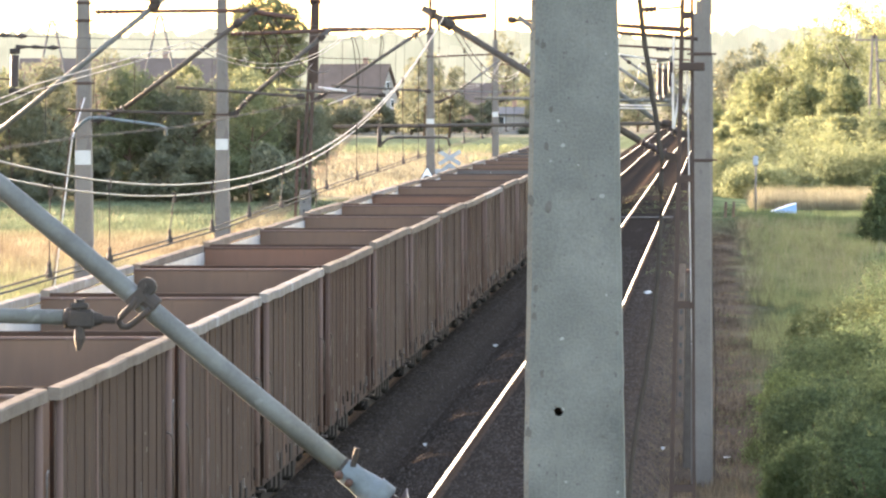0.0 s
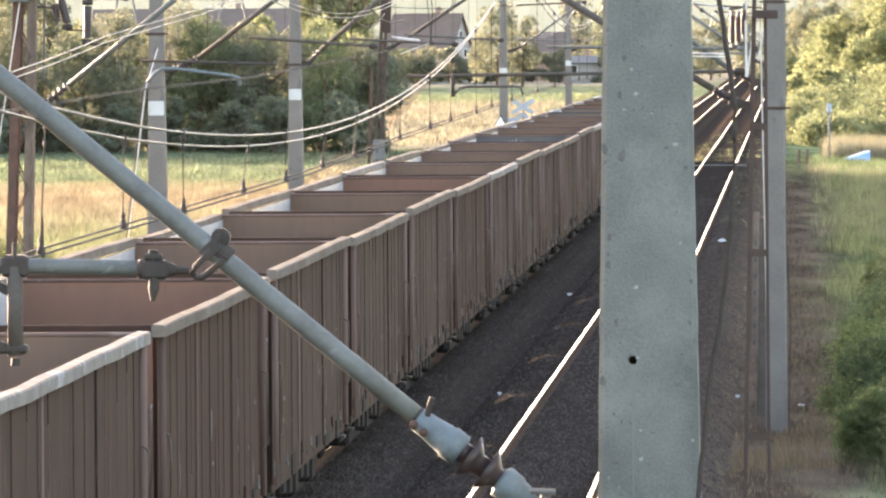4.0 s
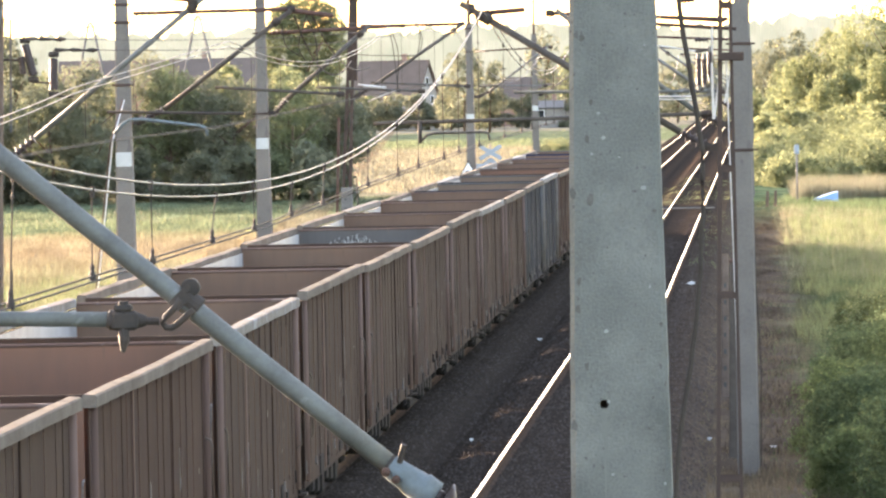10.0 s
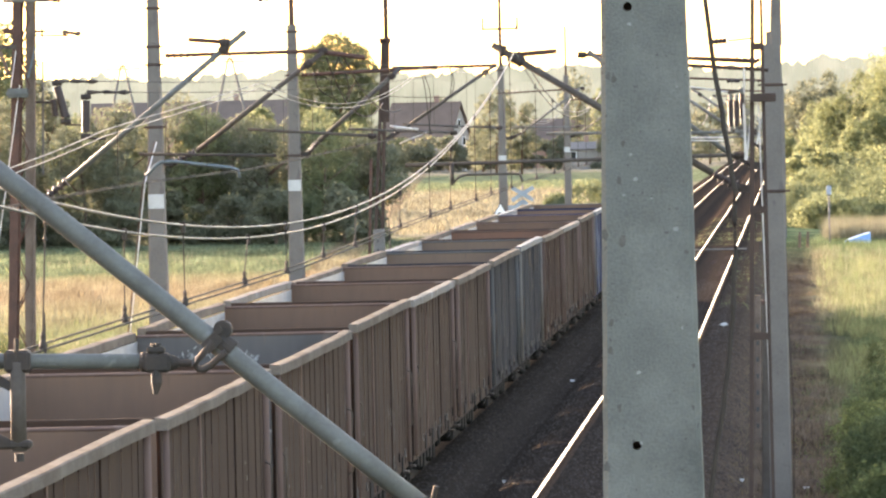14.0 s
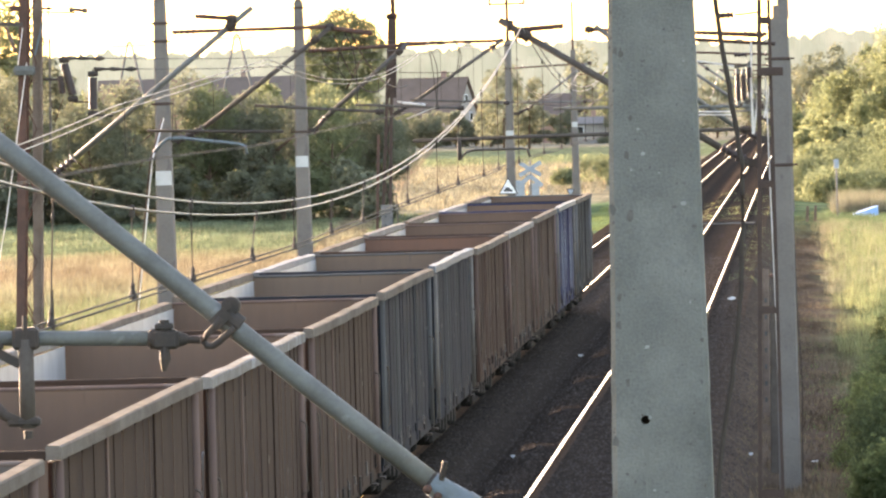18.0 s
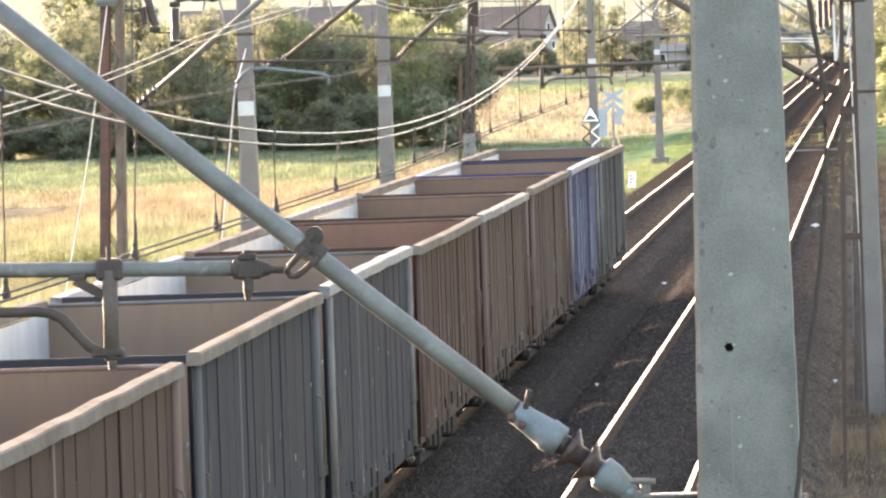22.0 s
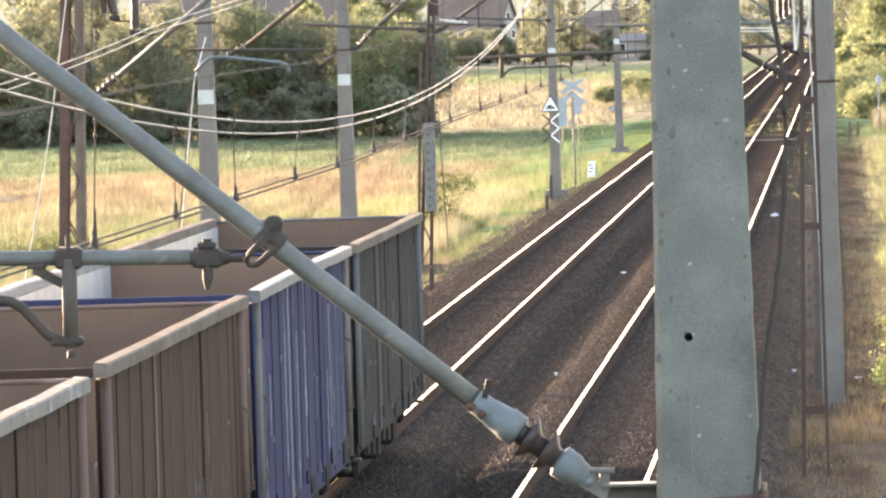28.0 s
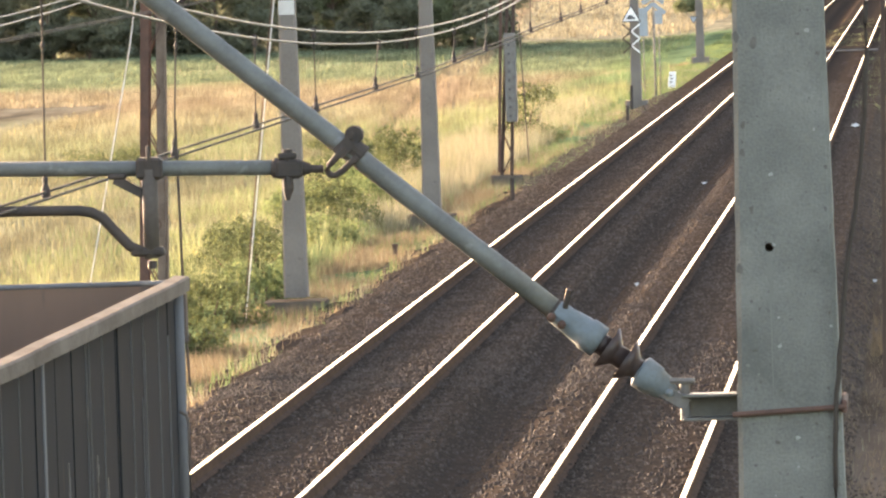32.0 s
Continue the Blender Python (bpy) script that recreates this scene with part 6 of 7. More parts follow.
for x, y, z, size in ((-2.02, 204.0, -0.17, 0.32), (-5.2, 165.0, -0.28, 0.16), (-0.95, 122.0, -0.5, 0.10), (0.15, 122.0, -0.66, 0.16), (-4.9, 118.0, -0.24, 0.09)):
    lt = thing("litter_scrap", "crumpled pale scrap of litter on the ground", "litter", "litter scraps", (x, y, z))
    sheet = B()
    ring = [sheet.verts.new((size * 0.5 * math.cos(k) * (0.8 + 0.3 * math.sin(3 * k)), size * 0.4 * math.sin(k), 0.03 + 0.03 * math.cos(2 * k))) for k in np.linspace(0, 6.283, 9)[:-1]]
    peak = sheet.verts.new((0.02, 0.01, size * 0.35))
    for k in range(8):
        sheet.faces.new((ring[k], ring[(k + 1) % 8], peak))
    sheet.faces.new(ring[::-1])
    part("scrap", sheet, BANDPAINT, lt)

# level crossing: dirt road and concrete edging
rd = B()
for (xa, xb, za) in ((-16, -11, -0.9), (0.9, 60, -0.75)):
    n = 24
    vs = [[rd.verts.new((xa + (xb - xa) * i / n, y, ground_height(xa + (xb - xa) * i / n, y) + 0.05)) for y in (325, 329, 333)] for i in range(n + 1)]
    for i in range(n):
        for j in range(2):
            rd.faces.new((vs[i][j], vs[i + 1][j], vs[i + 1][j + 1], vs[i][j + 1]))
road = part("road", rd, DIRT)
tagged(road, "dry dirt road that leads over the level crossing", "road", kind="structure")
cr = B()
for xa, xb in ((TRACK_L - 0.68, TRACK_L + 0.68), (TRACK_L + 0.84, TRACK_R - 0.84), (TRACK_R - 0.68, TRACK_R + 0.68)):
    box(cr, ((xa + xb) / 2, 329, -0.10), (xb - xa, 6, 0.1), 0.02)
tagged(part("crossing_deck", cr, BALLAST), "worn dark deck of the level crossing", "road", kind="structure")
ed = box(B(), (TRACK_R - 0.05, 321.0, -0.06), (2.6, 0.16, 0.08), 0.02)
tagged(part("crossing_edge", ed, CONCRETE_FAR), "pale concrete edge of the level crossing", "kerb", kind="structure")

o = (3.0, 372.0, -0.85)
tp = thing("tarpaulin", "blue tarpaulin over a low heap beside the road", "tarpaulin", "", o)
bm = B()
pts = [[bm.verts.new((x, y, z)) for x, y, z in row] for row in (
    ((-0.30, -0.75, 0.0), (0.15, -0.85, 0.0), (0.70, -0.8, 0.0), (1.12, -0.7, 0.0)),
    ((-0.26, -0.6, 0.16), (0.18, -0.62, 0.30), (0.72, -0.55, 0.46), (1.08, -0.5, 0.57)),
    ((-0.2, 0.1, 0.22), (0.25, 0.0, 0.38), (0.75, 0.1, 0.55), (1.12, 0.15, 0.62)),
    ((-0.25, 0.8, 0.0), (0.2, 0.9, 0.0), (0.75, 0.85, 0.0), (1.15, 0.8, 0.0)))]
for a, b in zip(pts, pts[1:]):
    for i in range(3):
        bm.faces.new((a[i], a[i + 1], b[i + 1], b[i]))
bm.faces.new([row[3] for row in pts])
bm.faces.new([row[0] for row in pts[::-1]])
cl = part("cloth", bm, TARP, tp, "crumpled blue plastic sheet")
part("heap", box(B(), (0.4, 0.05, 0.06), (1.0, 1.0, 0.3), 0.1), DIRT, tp)
for x, y in ((0.35, 352.0), (0.75, 352.5)):
    st = thing("wooden_post", "short weathered wooden post by the road", "post", "road posts", (x, y, -0.8))
    part("post", tapered(B(), (0, 0, 0), (0.05, 0, 0.95), (0.16, 0.16), (0.13, 0.13), 0.03), BARK, st)
o = (1.95, 366.0, -0.85)
sp = thing("signal_post", "thin grey post with a small round lamp head", "signal", "", o)
part("post", tube(B(), [(0, 0, 0), (0, 0, 2.75)], 0.05, 8), GREYSTEEL, sp, "", True)
part("lamp_head", box(B(), (0, 0, 2.9), (0.28, 0.2, 0.5), 0.05), SIGNBACK, sp)


def a_frame_pole(at, h, spread, label):
    root = thing("power_pole", label, "power pole", "power poles", at)
    for s in (-1, 1):
        part("leg", tube(B(), [(s * spread, 0, 0), (s * 0.12, 0, h)], 0.1, 8, [0.12, 0.08]), CONCRETE_FAR, root, "grey concrete leg", True)
    part("crossarm", beam(B(), (-1.3, 0, h - 0.3), (1.3, 0, h - 0.3), 0.12, 0.12), GREYSTEEL, root)
    for x in (-1.2, 0, 1.2):
        part("pin_insulator", insulator(B(), (x, 0, h - 0.2), (x, 0, h + 0.15), 0.1, 3), CERAMIC, root)
    return root


a_frame_pole((-49.1, 520.0, -1.1), 12.0, 2.6, "concrete A-frame power pole in the field")
a_frame_pole((-41.3, 522.0, -1.1), 12.4, 2.9, "concrete A-frame power pole in the field")
a_frame_pole((10.6, 480.0, -0.9), 10.3, 0.55, "concrete A-frame power pole among trees")
o = (11.6, 455.0, -0.9)
lp = thing("street_lamp", "grey street lamp with a curved arm", "street lamp", "", o)
part("pole", tube(B(), [(0, 0, 0), (0, 0, 7.6), (-0.3, 0, 8.3), (-0.9, 0, 8.5)], 0.07, 8), GREYSTEEL, lp, "", True)
part("lamp_head", tube(B(), [(-0.85, 0, 8.5), (-1.2, 0, 8.5), (-1.5, 0, 8.46)], 0.13, 10, [0.07, 0.14, 0.06]), GREYSTEEL, lp, "", True)


# ---- houses beyond the field ----
def house(name, at, rz, length, width, eave, ridge, wall, roof, label, windows):
    root = thing(name, label, "house", "houses beyond the field", at, rz)
    l, w = length / 2, width / 2
    body = B()
    a = [body.verts.new(p) for p in ((-l, -w, -1), (l, -w, -1), (l, w, -1), (-l, w, -1), (-l, -w, eave), (l, -w, eave), (l, w, eave), (-l, w, eave), (-l, 0, ridge - 0.1), (l, 0, ridge - 0.1))]
    for f in ((0, 1, 5, 4), (2, 3, 7, 6), (1, 2, 6, 9, 5), (3, 0, 4, 8, 7), (4, 5, 9, 8), (6, 7, 8, 9)):
        body.faces.new([a[i] for i in f])
    part("wall", body, wall, root, "plain house walls with gables")
    for s in (-1, 1):
        rf = B()
        e = 0.5
        dz = (ridge - eave) / w * e
        b = [rf.verts.new(p) for p in ((-l - e, s * (w + e), eave - dz + 0.1), (l + e, s * (w + e), eave - dz + 0.1), (l + e, 0, ridge + 0.1), (-l - e, 0, ridge + 0.1))]
        rf.faces.new(b if s < 0 else b[::-1])
        sl = part("roof", rf, roof, root, "tiled roof slope")
        sl.modifiers.new("thick", "SOLIDIFY").thickness = 0.2
    part("chimney", box(B(), (l * 0.3, 0.3, ridge + 0.3), (0.7, 0.6, 1.6), 0.03), BRICKWALL, root)
    for x, y, z, face in windows:
        if face == "gable":
            win = part("window", box(B(), (l + 0.02, y, z), (0.08, 1.0, 1.4), 0.01), WHITEPAINT, root)
            part("pane", box(B(), (l + 0.065, y, z), (0.02, 0.8, 1.2)), GLASS, win)
        else:
            win = part("window", box(B(), (x, -w - 0.02, z), (1.0, 0.08, 1.3), 0.01), WHITEPAINT, root)
            part("pane", box(B(), (x, -w - 0.065, z), (0.8, 0.02, 1.1)), GLASS, win)
    return root


house("farm_house", (-57.5, 1120.0, -1.0), -24, 11.4, 7.5, 5.4, 10.8, PLASTER, ROOFTILE, "plastered farmhouse with a red tiled roof",
      [(0, -1.6, 4.6, "gable"), (0, 1.6, 4.6, "gable"), (0, 0, 7.4, "gable"), (-2, 0, 4.4, "front"), (1.5, 0, 4.4, "front")])
house("barn", (-83.0, 1000.0, -1.0), 2, 31.0, 9.0, 7.2, 11.2, BRICKWALL, ROOFTILE, "long barn with a faded red tiled roof", [])
house("barn", (-35.6, 1150.0, -1.0), -4, 12.0, 8.0, 4.6, 7.8, BRICKWALL, ROOFTILE, "low barn with a faded red tiled roof", [])
house("shed", (-32.6, 1098.0, -1.0), 0, 6.6, 5.0, 3.1, 4.0, PLASTER, GREYSTEEL, "pale shed with a grey metal roof", [(-1, 0, 2.0, "front")])
house("shed", (-62.6, 1086.0, -1.0), 0, 2.6, 4.0, 3.6, 4.3, PLASTER, GREYSTEEL, "narrow pale shed with a grey metal roof", [])


# ---- trees and bushes ----
def tree(name, label, base, lumps, n, leaf, mat, seed, category="tree", group="", trunk=None):
    """A trunk with limbs and a crown of clumped leaves; lumps are relative to the base."""
    rng = np.random.default_rng(seed)
    root = thing(name, label, category, group, base)
    top = max(l[2] + l[5] for l in lumps)
    if trunk:
        part("trunk", limb_tree(B(), (0, 0, -0.2), top * 0.9, trunk, rng), BARK, root, "tapered trunk with limbs", True)
    pts, way = crown_points(rng, lumps, n)
    pts, way = pts[pts[:, 2] > 0.02], way[pts[:, 2] > 0.02]
    if trunk:
        leaves("crown", pts, leaf, mat, root, way, seed)
        return root
    width = max(abs(l[0]) + l[3] for l in lumps)
    for k in range(4):
        a = 1.57 * k + 0.4
        tip = (width * 0.45 * math.cos(a), width * 0.45 * math.sin(a), top * 0.62)
        part("stem", tube(B(), [(0, 0, -0.1), (tip[0] * 0.3, tip[1] * 0.3, top * 0.3), tip], 0.03, 5, [0.035, 0.025, 0.01]), BARK, root)
    cut = np.quantile(pts[:, 0], [1 / 3, 2 / 3])
    for k, keep in enumerate((pts[:, 0] < cut[0], (pts[:, 0] >= cut[0]) & (pts[:, 0] < cut[1]), pts[:, 0] >= cut[1])):
        leaves("foliage", pts[keep], leaf, mat, root, way[keep], seed + k)
    return root


def lumpy(rng, w, d, h, k, low=0.15):
    """Overlapping masses that fill a crown, wide below and narrower above."""
    out = []
    for i in range(int(k * 1.7)):
        z = h * rng.uniform(low, 0.86)
        f = 1.0 - 0.62 * max(0.0, z / h - 0.35)
        x, y = rng.uniform(-w / 2, w / 2) * f * 0.8, rng.uniform(-d / 2, d / 2) * f * 0.8
        r = rng.uniform(0.15, 0.28) * f
        out.append((x, y, z, w * r, d * r, h * rng.uniform(0.08, 0.15)))
    return out


def mound(rng, w, d, h):
    """A rounded, hedge-like bush: one broad mass with low swellings on it."""
    out = [(0, 0, h * 0.36, w * 0.5, d * 0.5, h * 0.60)]
    for i in range(9):
        a, r = rng.uniform(0, 6.28), rng.uniform(0.15, 0.42)
        out.append((w * r * math.cos(a), d * r * math.sin(a), h * rng.uniform(0.3, 0.75) * (1.15 - r), w * rng.uniform(0.14, 0.24), d * 0.2, h * rng.uniform(0.14, 0.24)))
    return out


rng = np.random.default_rng(21)
# the dark thicket behind the meadow
for i in range(20):
    x = -65.4 + i * 2.05 + rng.uniform(-0.4, 0.4)
    h = (7.8, 7.6, 7.9, 7.5, 7.7, 7.9, 7.5, 7.6, 7.9, 7.4, 7.7, 8.0, 8.2, 8.4, 8.0, 7.7, 7.9, 7.4, 7.2, 6.8)[i] + rng.uniform(-0.4, 0.5)
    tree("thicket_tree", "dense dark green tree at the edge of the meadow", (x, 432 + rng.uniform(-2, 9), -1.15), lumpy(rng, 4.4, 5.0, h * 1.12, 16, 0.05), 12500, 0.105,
         LEAF_MID_HAZED if i % 4 == 2 else LEAF_DARK_HAZED, 100 + i, "tree", "thicket trees", 0.16)
for i, x in enumerate((-40.6, -37.2, -33.2, -29.6, -27.4)):
    h = (7.6, 8.3, 8.6, 8.3, 7.3)[i]
    tree("young_tree", "young pale green tree above the thicket", (x, 440 + i, -1.15), [(0, 0, h * 0.82, 0.9, 0.9, h * 0.16), (0.3, 0, h * 0.62, 1.3, 1.2, h * 0.18), (-0.5, 0, h * 0.45, 1.4, 1.3, h * 0.16)], 6000, 0.14, LEAF_PALE_HAZED, 140 + i, "tree", "young trees", 0.12)
for i in range(16):
    tree("thicket_bush", "low dark green bush at the foot of the thicket", (-65.6 + i * 2.45, 428 + (i * 5) % 7, -1.15), lumpy(rng, 3.2, 2.6, 2.6 + 0.5 * (i % 3), 8, 0.0), 5500, 0.14, LEAF_DARK_HAZED, 600 + i, "bush", "thicket bushes")
for i in range(4):
    tree("dark_bush", "dark green bush beside the thicket", (-27.0 + i * 0.7, 426 - i * 2, -1.15), lumpy(rng, 2.4, 2.6, 4.2 - i * 0.6, 7), 2400, 0.2, LEAF_DARK_HAZED, 160 + i, "bush", "thicket bushes")
# the tall round tree behind
tree("tall_tree", "tall rounded deciduous tree above the roofs", (-41.0, 640.0, -1.0),
     [(0.0, 0, 14.3, 1.5, 1.6, 1.2), (-1.7, 0, 13.4, 1.3, 1.5, 1.0), (1.6, 0, 13.5, 1.4, 1.5, 1.0), (-2.8, 0, 12.0, 1.1, 1.4, 0.8), (2.7, 0, 12.1, 1.1, 1.4, 0.9), (-0.4, 0, 12.6, 1.7, 1.8, 0.9), (-1.9, 0, 10.9, 1.6, 1.6, 0.9), (0.9, 0, 11.3, 1.5, 1.6, 0.8),
      (3.0, 0, 10.3, 1.1, 1.4, 0.8), (-3.2, 0, 9.6, 1.0, 1.4, 0.7), (0.2, 0, 9.6, 1.9, 1.7, 0.9), (2.2, 0, 8.7, 1.4, 1.5, 0.8), (-1.8, 0, 8.3, 1.7, 1.6, 0.9), (0.4, 0, 7.2, 2.6, 2.0, 1.0)],
     22000, 0.15, LEAF_MID_HAZED, 180, "tree", "", 0.35)
for i, (x, y, h, w) in enumerate(((-67.3, 600, 18.6, 6.4), (-72.0, 620, 13.0, 6.0), (-63.9, 604, 13.0, 3.8), (-70.5, 690, 9.5, 5.0), (-41.6, 1000, 12.2, 6.5), (-38.4, 1010, 10.4, 5.0), (-57.0, 1150, 12.4, 4.0), (-47.2, 1085, 7.6, 5.0),
                                   (-33.4, 1120, 15.6, 6.5), (-29.8, 1135, 13.0, 6.0), (-26.0, 1140, 10.4, 7.0), (-22.0, 1100, 11.0, 7.0), (-67.0, 1085, 8.4, 6.0), (-52.5, 1090, 5.6, 5.5), (-57.6, 1087, 6.3, 6.5), (-18.0, 1080, 8.6, 6.0), (-12.5, 1100, 10.0, 6.5), (-8.0, 1150, 11.0, 6.5), (-61.0, 1096, 5.6, 4.0))):
    tree("farm_tree", "hazy green deciduous tree near the farm", (x, y, -1.0), lumpy(rng, w, w, h * 1.05, 14, 0.1), 4200 if i else 9000, 0.22, LEAF_DARK_HAZED if i % 3 else LEAF_MID_HAZED, 200 + i, "tree", "farm trees", 0.2)
for i in range(17):
    tree("hedge_bush", "low green hedge bush at the field's end", (-66.0 + i * 2.5, 1094 + (i % 3) * 5, -1.0), lumpy(rng, 4.0, 3.0, 4.3 + (i * 7 % 5) * 0.35, 6, 0.05), 1700, 0.26, LEAF_DARK_HAZED, 240 + i, "bush", "hedge bushes")
for i, (x, y, h) in enumerate(((-16.4, 580, 2.3), (-18.6, 560, 1.3), (-13.6, 540, 1.2))):
    tree("line_bush", "small green bush beside the railway", (x, y, -1.0), mound(rng, h * 1.5, 2.6, h), 2600, 0.11, LEAF_MID_HAZED, 260 + i, "bush", "bushes along the line")

# the wood on the other side of the line
wood = ((0.6, 480, 4.4, 2.6), (2.2, 470, 5.0, 2.8), (4.0, 476, 4.6, 3.2), (6.4, 470, 5.2, 3.4), (8.8, 465, 5.0, 3.6), (11.2, 460, 5.6, 3.8), (1.6, 520, 6.6, 3.0), (3.4, 525, 8.2, 3.0), (5.4, 525, 10.0, 3.2), (7.5, 520, 11.8, 3.8),
        (10.0, 520, 13.6, 4.4), (13.0, 525, 15.4, 5.0), (4.6, 500, 6.8, 2.8), (9.0, 500, 8.2, 3.2), (14.0, 475, 7.5, 4.2), (6.6, 505, 7.4, 2.6), (0.3, 560, 6.0, 3.0), (2.5, 600, 8.0, 3.6), (16.5, 530, 17.0, 5.4))
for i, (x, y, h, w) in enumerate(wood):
    tree("wood_tree", "sunlit pale green tree at the edge of the wood", (x, y, -0.9), lumpy(rng, w * 1.25, w, h * 1.04, 17, 0.1), 12000, 0.10, (LEAF_PALE_HAZED, LEAF_PALE_HAZED, LEAF_MID_HAZED)[i % 3], 300 + i, "tree", "trees of the wood", 0.14)
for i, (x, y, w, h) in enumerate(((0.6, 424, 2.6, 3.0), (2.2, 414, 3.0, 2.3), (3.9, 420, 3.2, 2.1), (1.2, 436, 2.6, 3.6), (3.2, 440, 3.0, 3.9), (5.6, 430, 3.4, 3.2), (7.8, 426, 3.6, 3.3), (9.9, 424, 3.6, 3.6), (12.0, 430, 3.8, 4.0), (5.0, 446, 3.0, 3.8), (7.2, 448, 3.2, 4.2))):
    tree("willow_bush", "rounded pale green bush before the wood", (x, y, -0.9), mound(rng, w * 1.35, w * 1.2, h), 10000, 0.08, LEAF_PALE_HAZED if i % 4 else LEAF_MID_HAZED, 340 + i, "bush", "bushes before the wood")
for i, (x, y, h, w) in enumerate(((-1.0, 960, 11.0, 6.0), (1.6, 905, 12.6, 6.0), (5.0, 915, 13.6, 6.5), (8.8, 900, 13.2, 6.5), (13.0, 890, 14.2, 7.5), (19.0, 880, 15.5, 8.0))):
    tree("distant_tree", "hazy grey-green tree of the wood's far end", (x, y, -0.9), lumpy(rng, w, w, h, 13, 0.05), 6000, 0.2, LEAF_DARK_HAZED, 520 + i, "tree", "distant trees", 0.2)
tree("spruce_bush", "dark green young spruce beside the meadow", (6.9, 300.0, -0.9), [(0, 0, 0.7, 0.9, 0.9, 0.7), (0, 0, 1.6, 0.65, 0.65, 0.6), (0, 0, 2.4, 0.3, 0.3, 0.6)], 5200, 0.1, NEEDLE, 360, "bush")
# bushes near the mast foot
for i, (x, y, w, h, m_) in enumerate(((1.05, 106, 1.3, 1.5, 1), (1.9, 104, 1.6, 1.9, 0), (1.35, 113, 1.7, 2.1, 0), (2.5, 111, 2.0, 2.5, 0), (1.25, 119, 1.7, 1.9, 1), (2.1, 121, 2.0, 2.9, 0), (3.1, 118, 2.2, 3.0, 0),
                                      (1.55, 128, 1.9, 2.3, 0), (2.6, 131, 2.2, 3.1, 2), (3.7, 128, 2.4, 3.3, 0), (2.0, 138, 2.0, 2.5, 2), (3.1, 142, 2.4, 3.3, 0), (4.4, 136, 2.4, 3.4, 0))):
    tree("lineside_bush", "leafy green bush growing beside the track", (x + 0.35, y, -0.85), mound(rng, w * 1.1, w, h * 0.9) + lumpy(rng, w * 1.2, w, h, 7, 0.2), 15500, 0.034, (LEAF_LINE, LEAF_FRESH, LEAF_SHRUB)[m_], 380 + i, "bush", "lineside bushes")
meadow_bushes = ((-13.7, 184, 1.35, 1.9, 0), (-12.2, 216, 1.7, 2.1, 0), (-12.8, 163, 1.5, 1.35, 1), (-14.5, 173, 2.0, 1.5, 0), (-13.6, 168, 1.6, 1.35, 1), (-13.0, 152, 1.7, 1.5, 0), (-13.9, 157, 1.6, 1.35, 1), (-12.4, 146, 1.3, 1.15, 1),
                 (-17.5, 215, 2.6, 0.8, 0), (-23.5, 205, 3.2, 0.9, 0), (-12.6, 130, 1.8, 1.6, 0), (-13.5, 138, 1.6, 1.3, 0), (-11.8, 124, 1.3, 1.1, 1), (-12.0, 117, 1.5, 1.3, 0), (-11.4, 107, 1.3, 1.3, 0))
for i, (x, y, w, h, m_) in enumerate(meadow_bushes):
    tree("meadow_bush", "leafy green bush among the tall grass", (x, y, -1.05), lumpy(rng, w * 1.25, w * 1.2, h * 1.1, 14, 0.0), 7000, 0.036, (LEAF_SHRUB, LEAF_FRESH)[m_], 420 + i, "bush", "bushes in the meadow")


def backdrop():
    """The wooded ridge on the horizon, far beyond everything else; a faint glow stands in for evening haze."""
    m = bpy.data.materials.new("distant_woods_haze_glow")
    m.use_nodes = True
    nt = m.node_tree
    n, link = nt.nodes, nt.links.new
    b = n["Principled BSDF"]
    b.inputs["Base Color"].default_value = (0.10, 0.12, 0.07, 1)
    b.inputs["Roughness"].default_value = 1.0
    tc = n.new("ShaderNodeTexCoord")
    nz = n.new("ShaderNodeTexNoise")
    nz.inputs["Scale"].default_value, nz.inputs["Detail"].default_value = 0.09, 6
    link(tc.outputs["Object"], nz.inputs["Vector"])
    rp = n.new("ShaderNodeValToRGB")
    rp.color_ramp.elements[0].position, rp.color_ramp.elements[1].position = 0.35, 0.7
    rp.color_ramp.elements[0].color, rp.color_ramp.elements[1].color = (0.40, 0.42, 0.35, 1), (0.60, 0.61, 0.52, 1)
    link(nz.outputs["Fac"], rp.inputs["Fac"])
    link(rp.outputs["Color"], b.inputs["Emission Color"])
    # emission brightens the woods as haze would; they are no light source
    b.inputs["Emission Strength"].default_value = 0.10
    rng = np.random.default_rng(77)
    bm = B()
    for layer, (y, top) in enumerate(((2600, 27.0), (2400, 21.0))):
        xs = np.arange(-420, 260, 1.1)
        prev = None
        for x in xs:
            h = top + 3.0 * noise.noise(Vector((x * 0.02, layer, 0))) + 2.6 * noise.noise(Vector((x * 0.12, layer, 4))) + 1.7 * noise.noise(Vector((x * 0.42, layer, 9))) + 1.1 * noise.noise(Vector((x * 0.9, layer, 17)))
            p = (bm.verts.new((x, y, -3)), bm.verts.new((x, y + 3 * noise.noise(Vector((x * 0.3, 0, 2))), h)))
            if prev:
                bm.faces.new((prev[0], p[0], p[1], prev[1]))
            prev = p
    tagged(part("backdrop", bm, m), "wooded ridge along the horizon, its haze a faint glow", "distant woods", kind="structure")


backdrop()


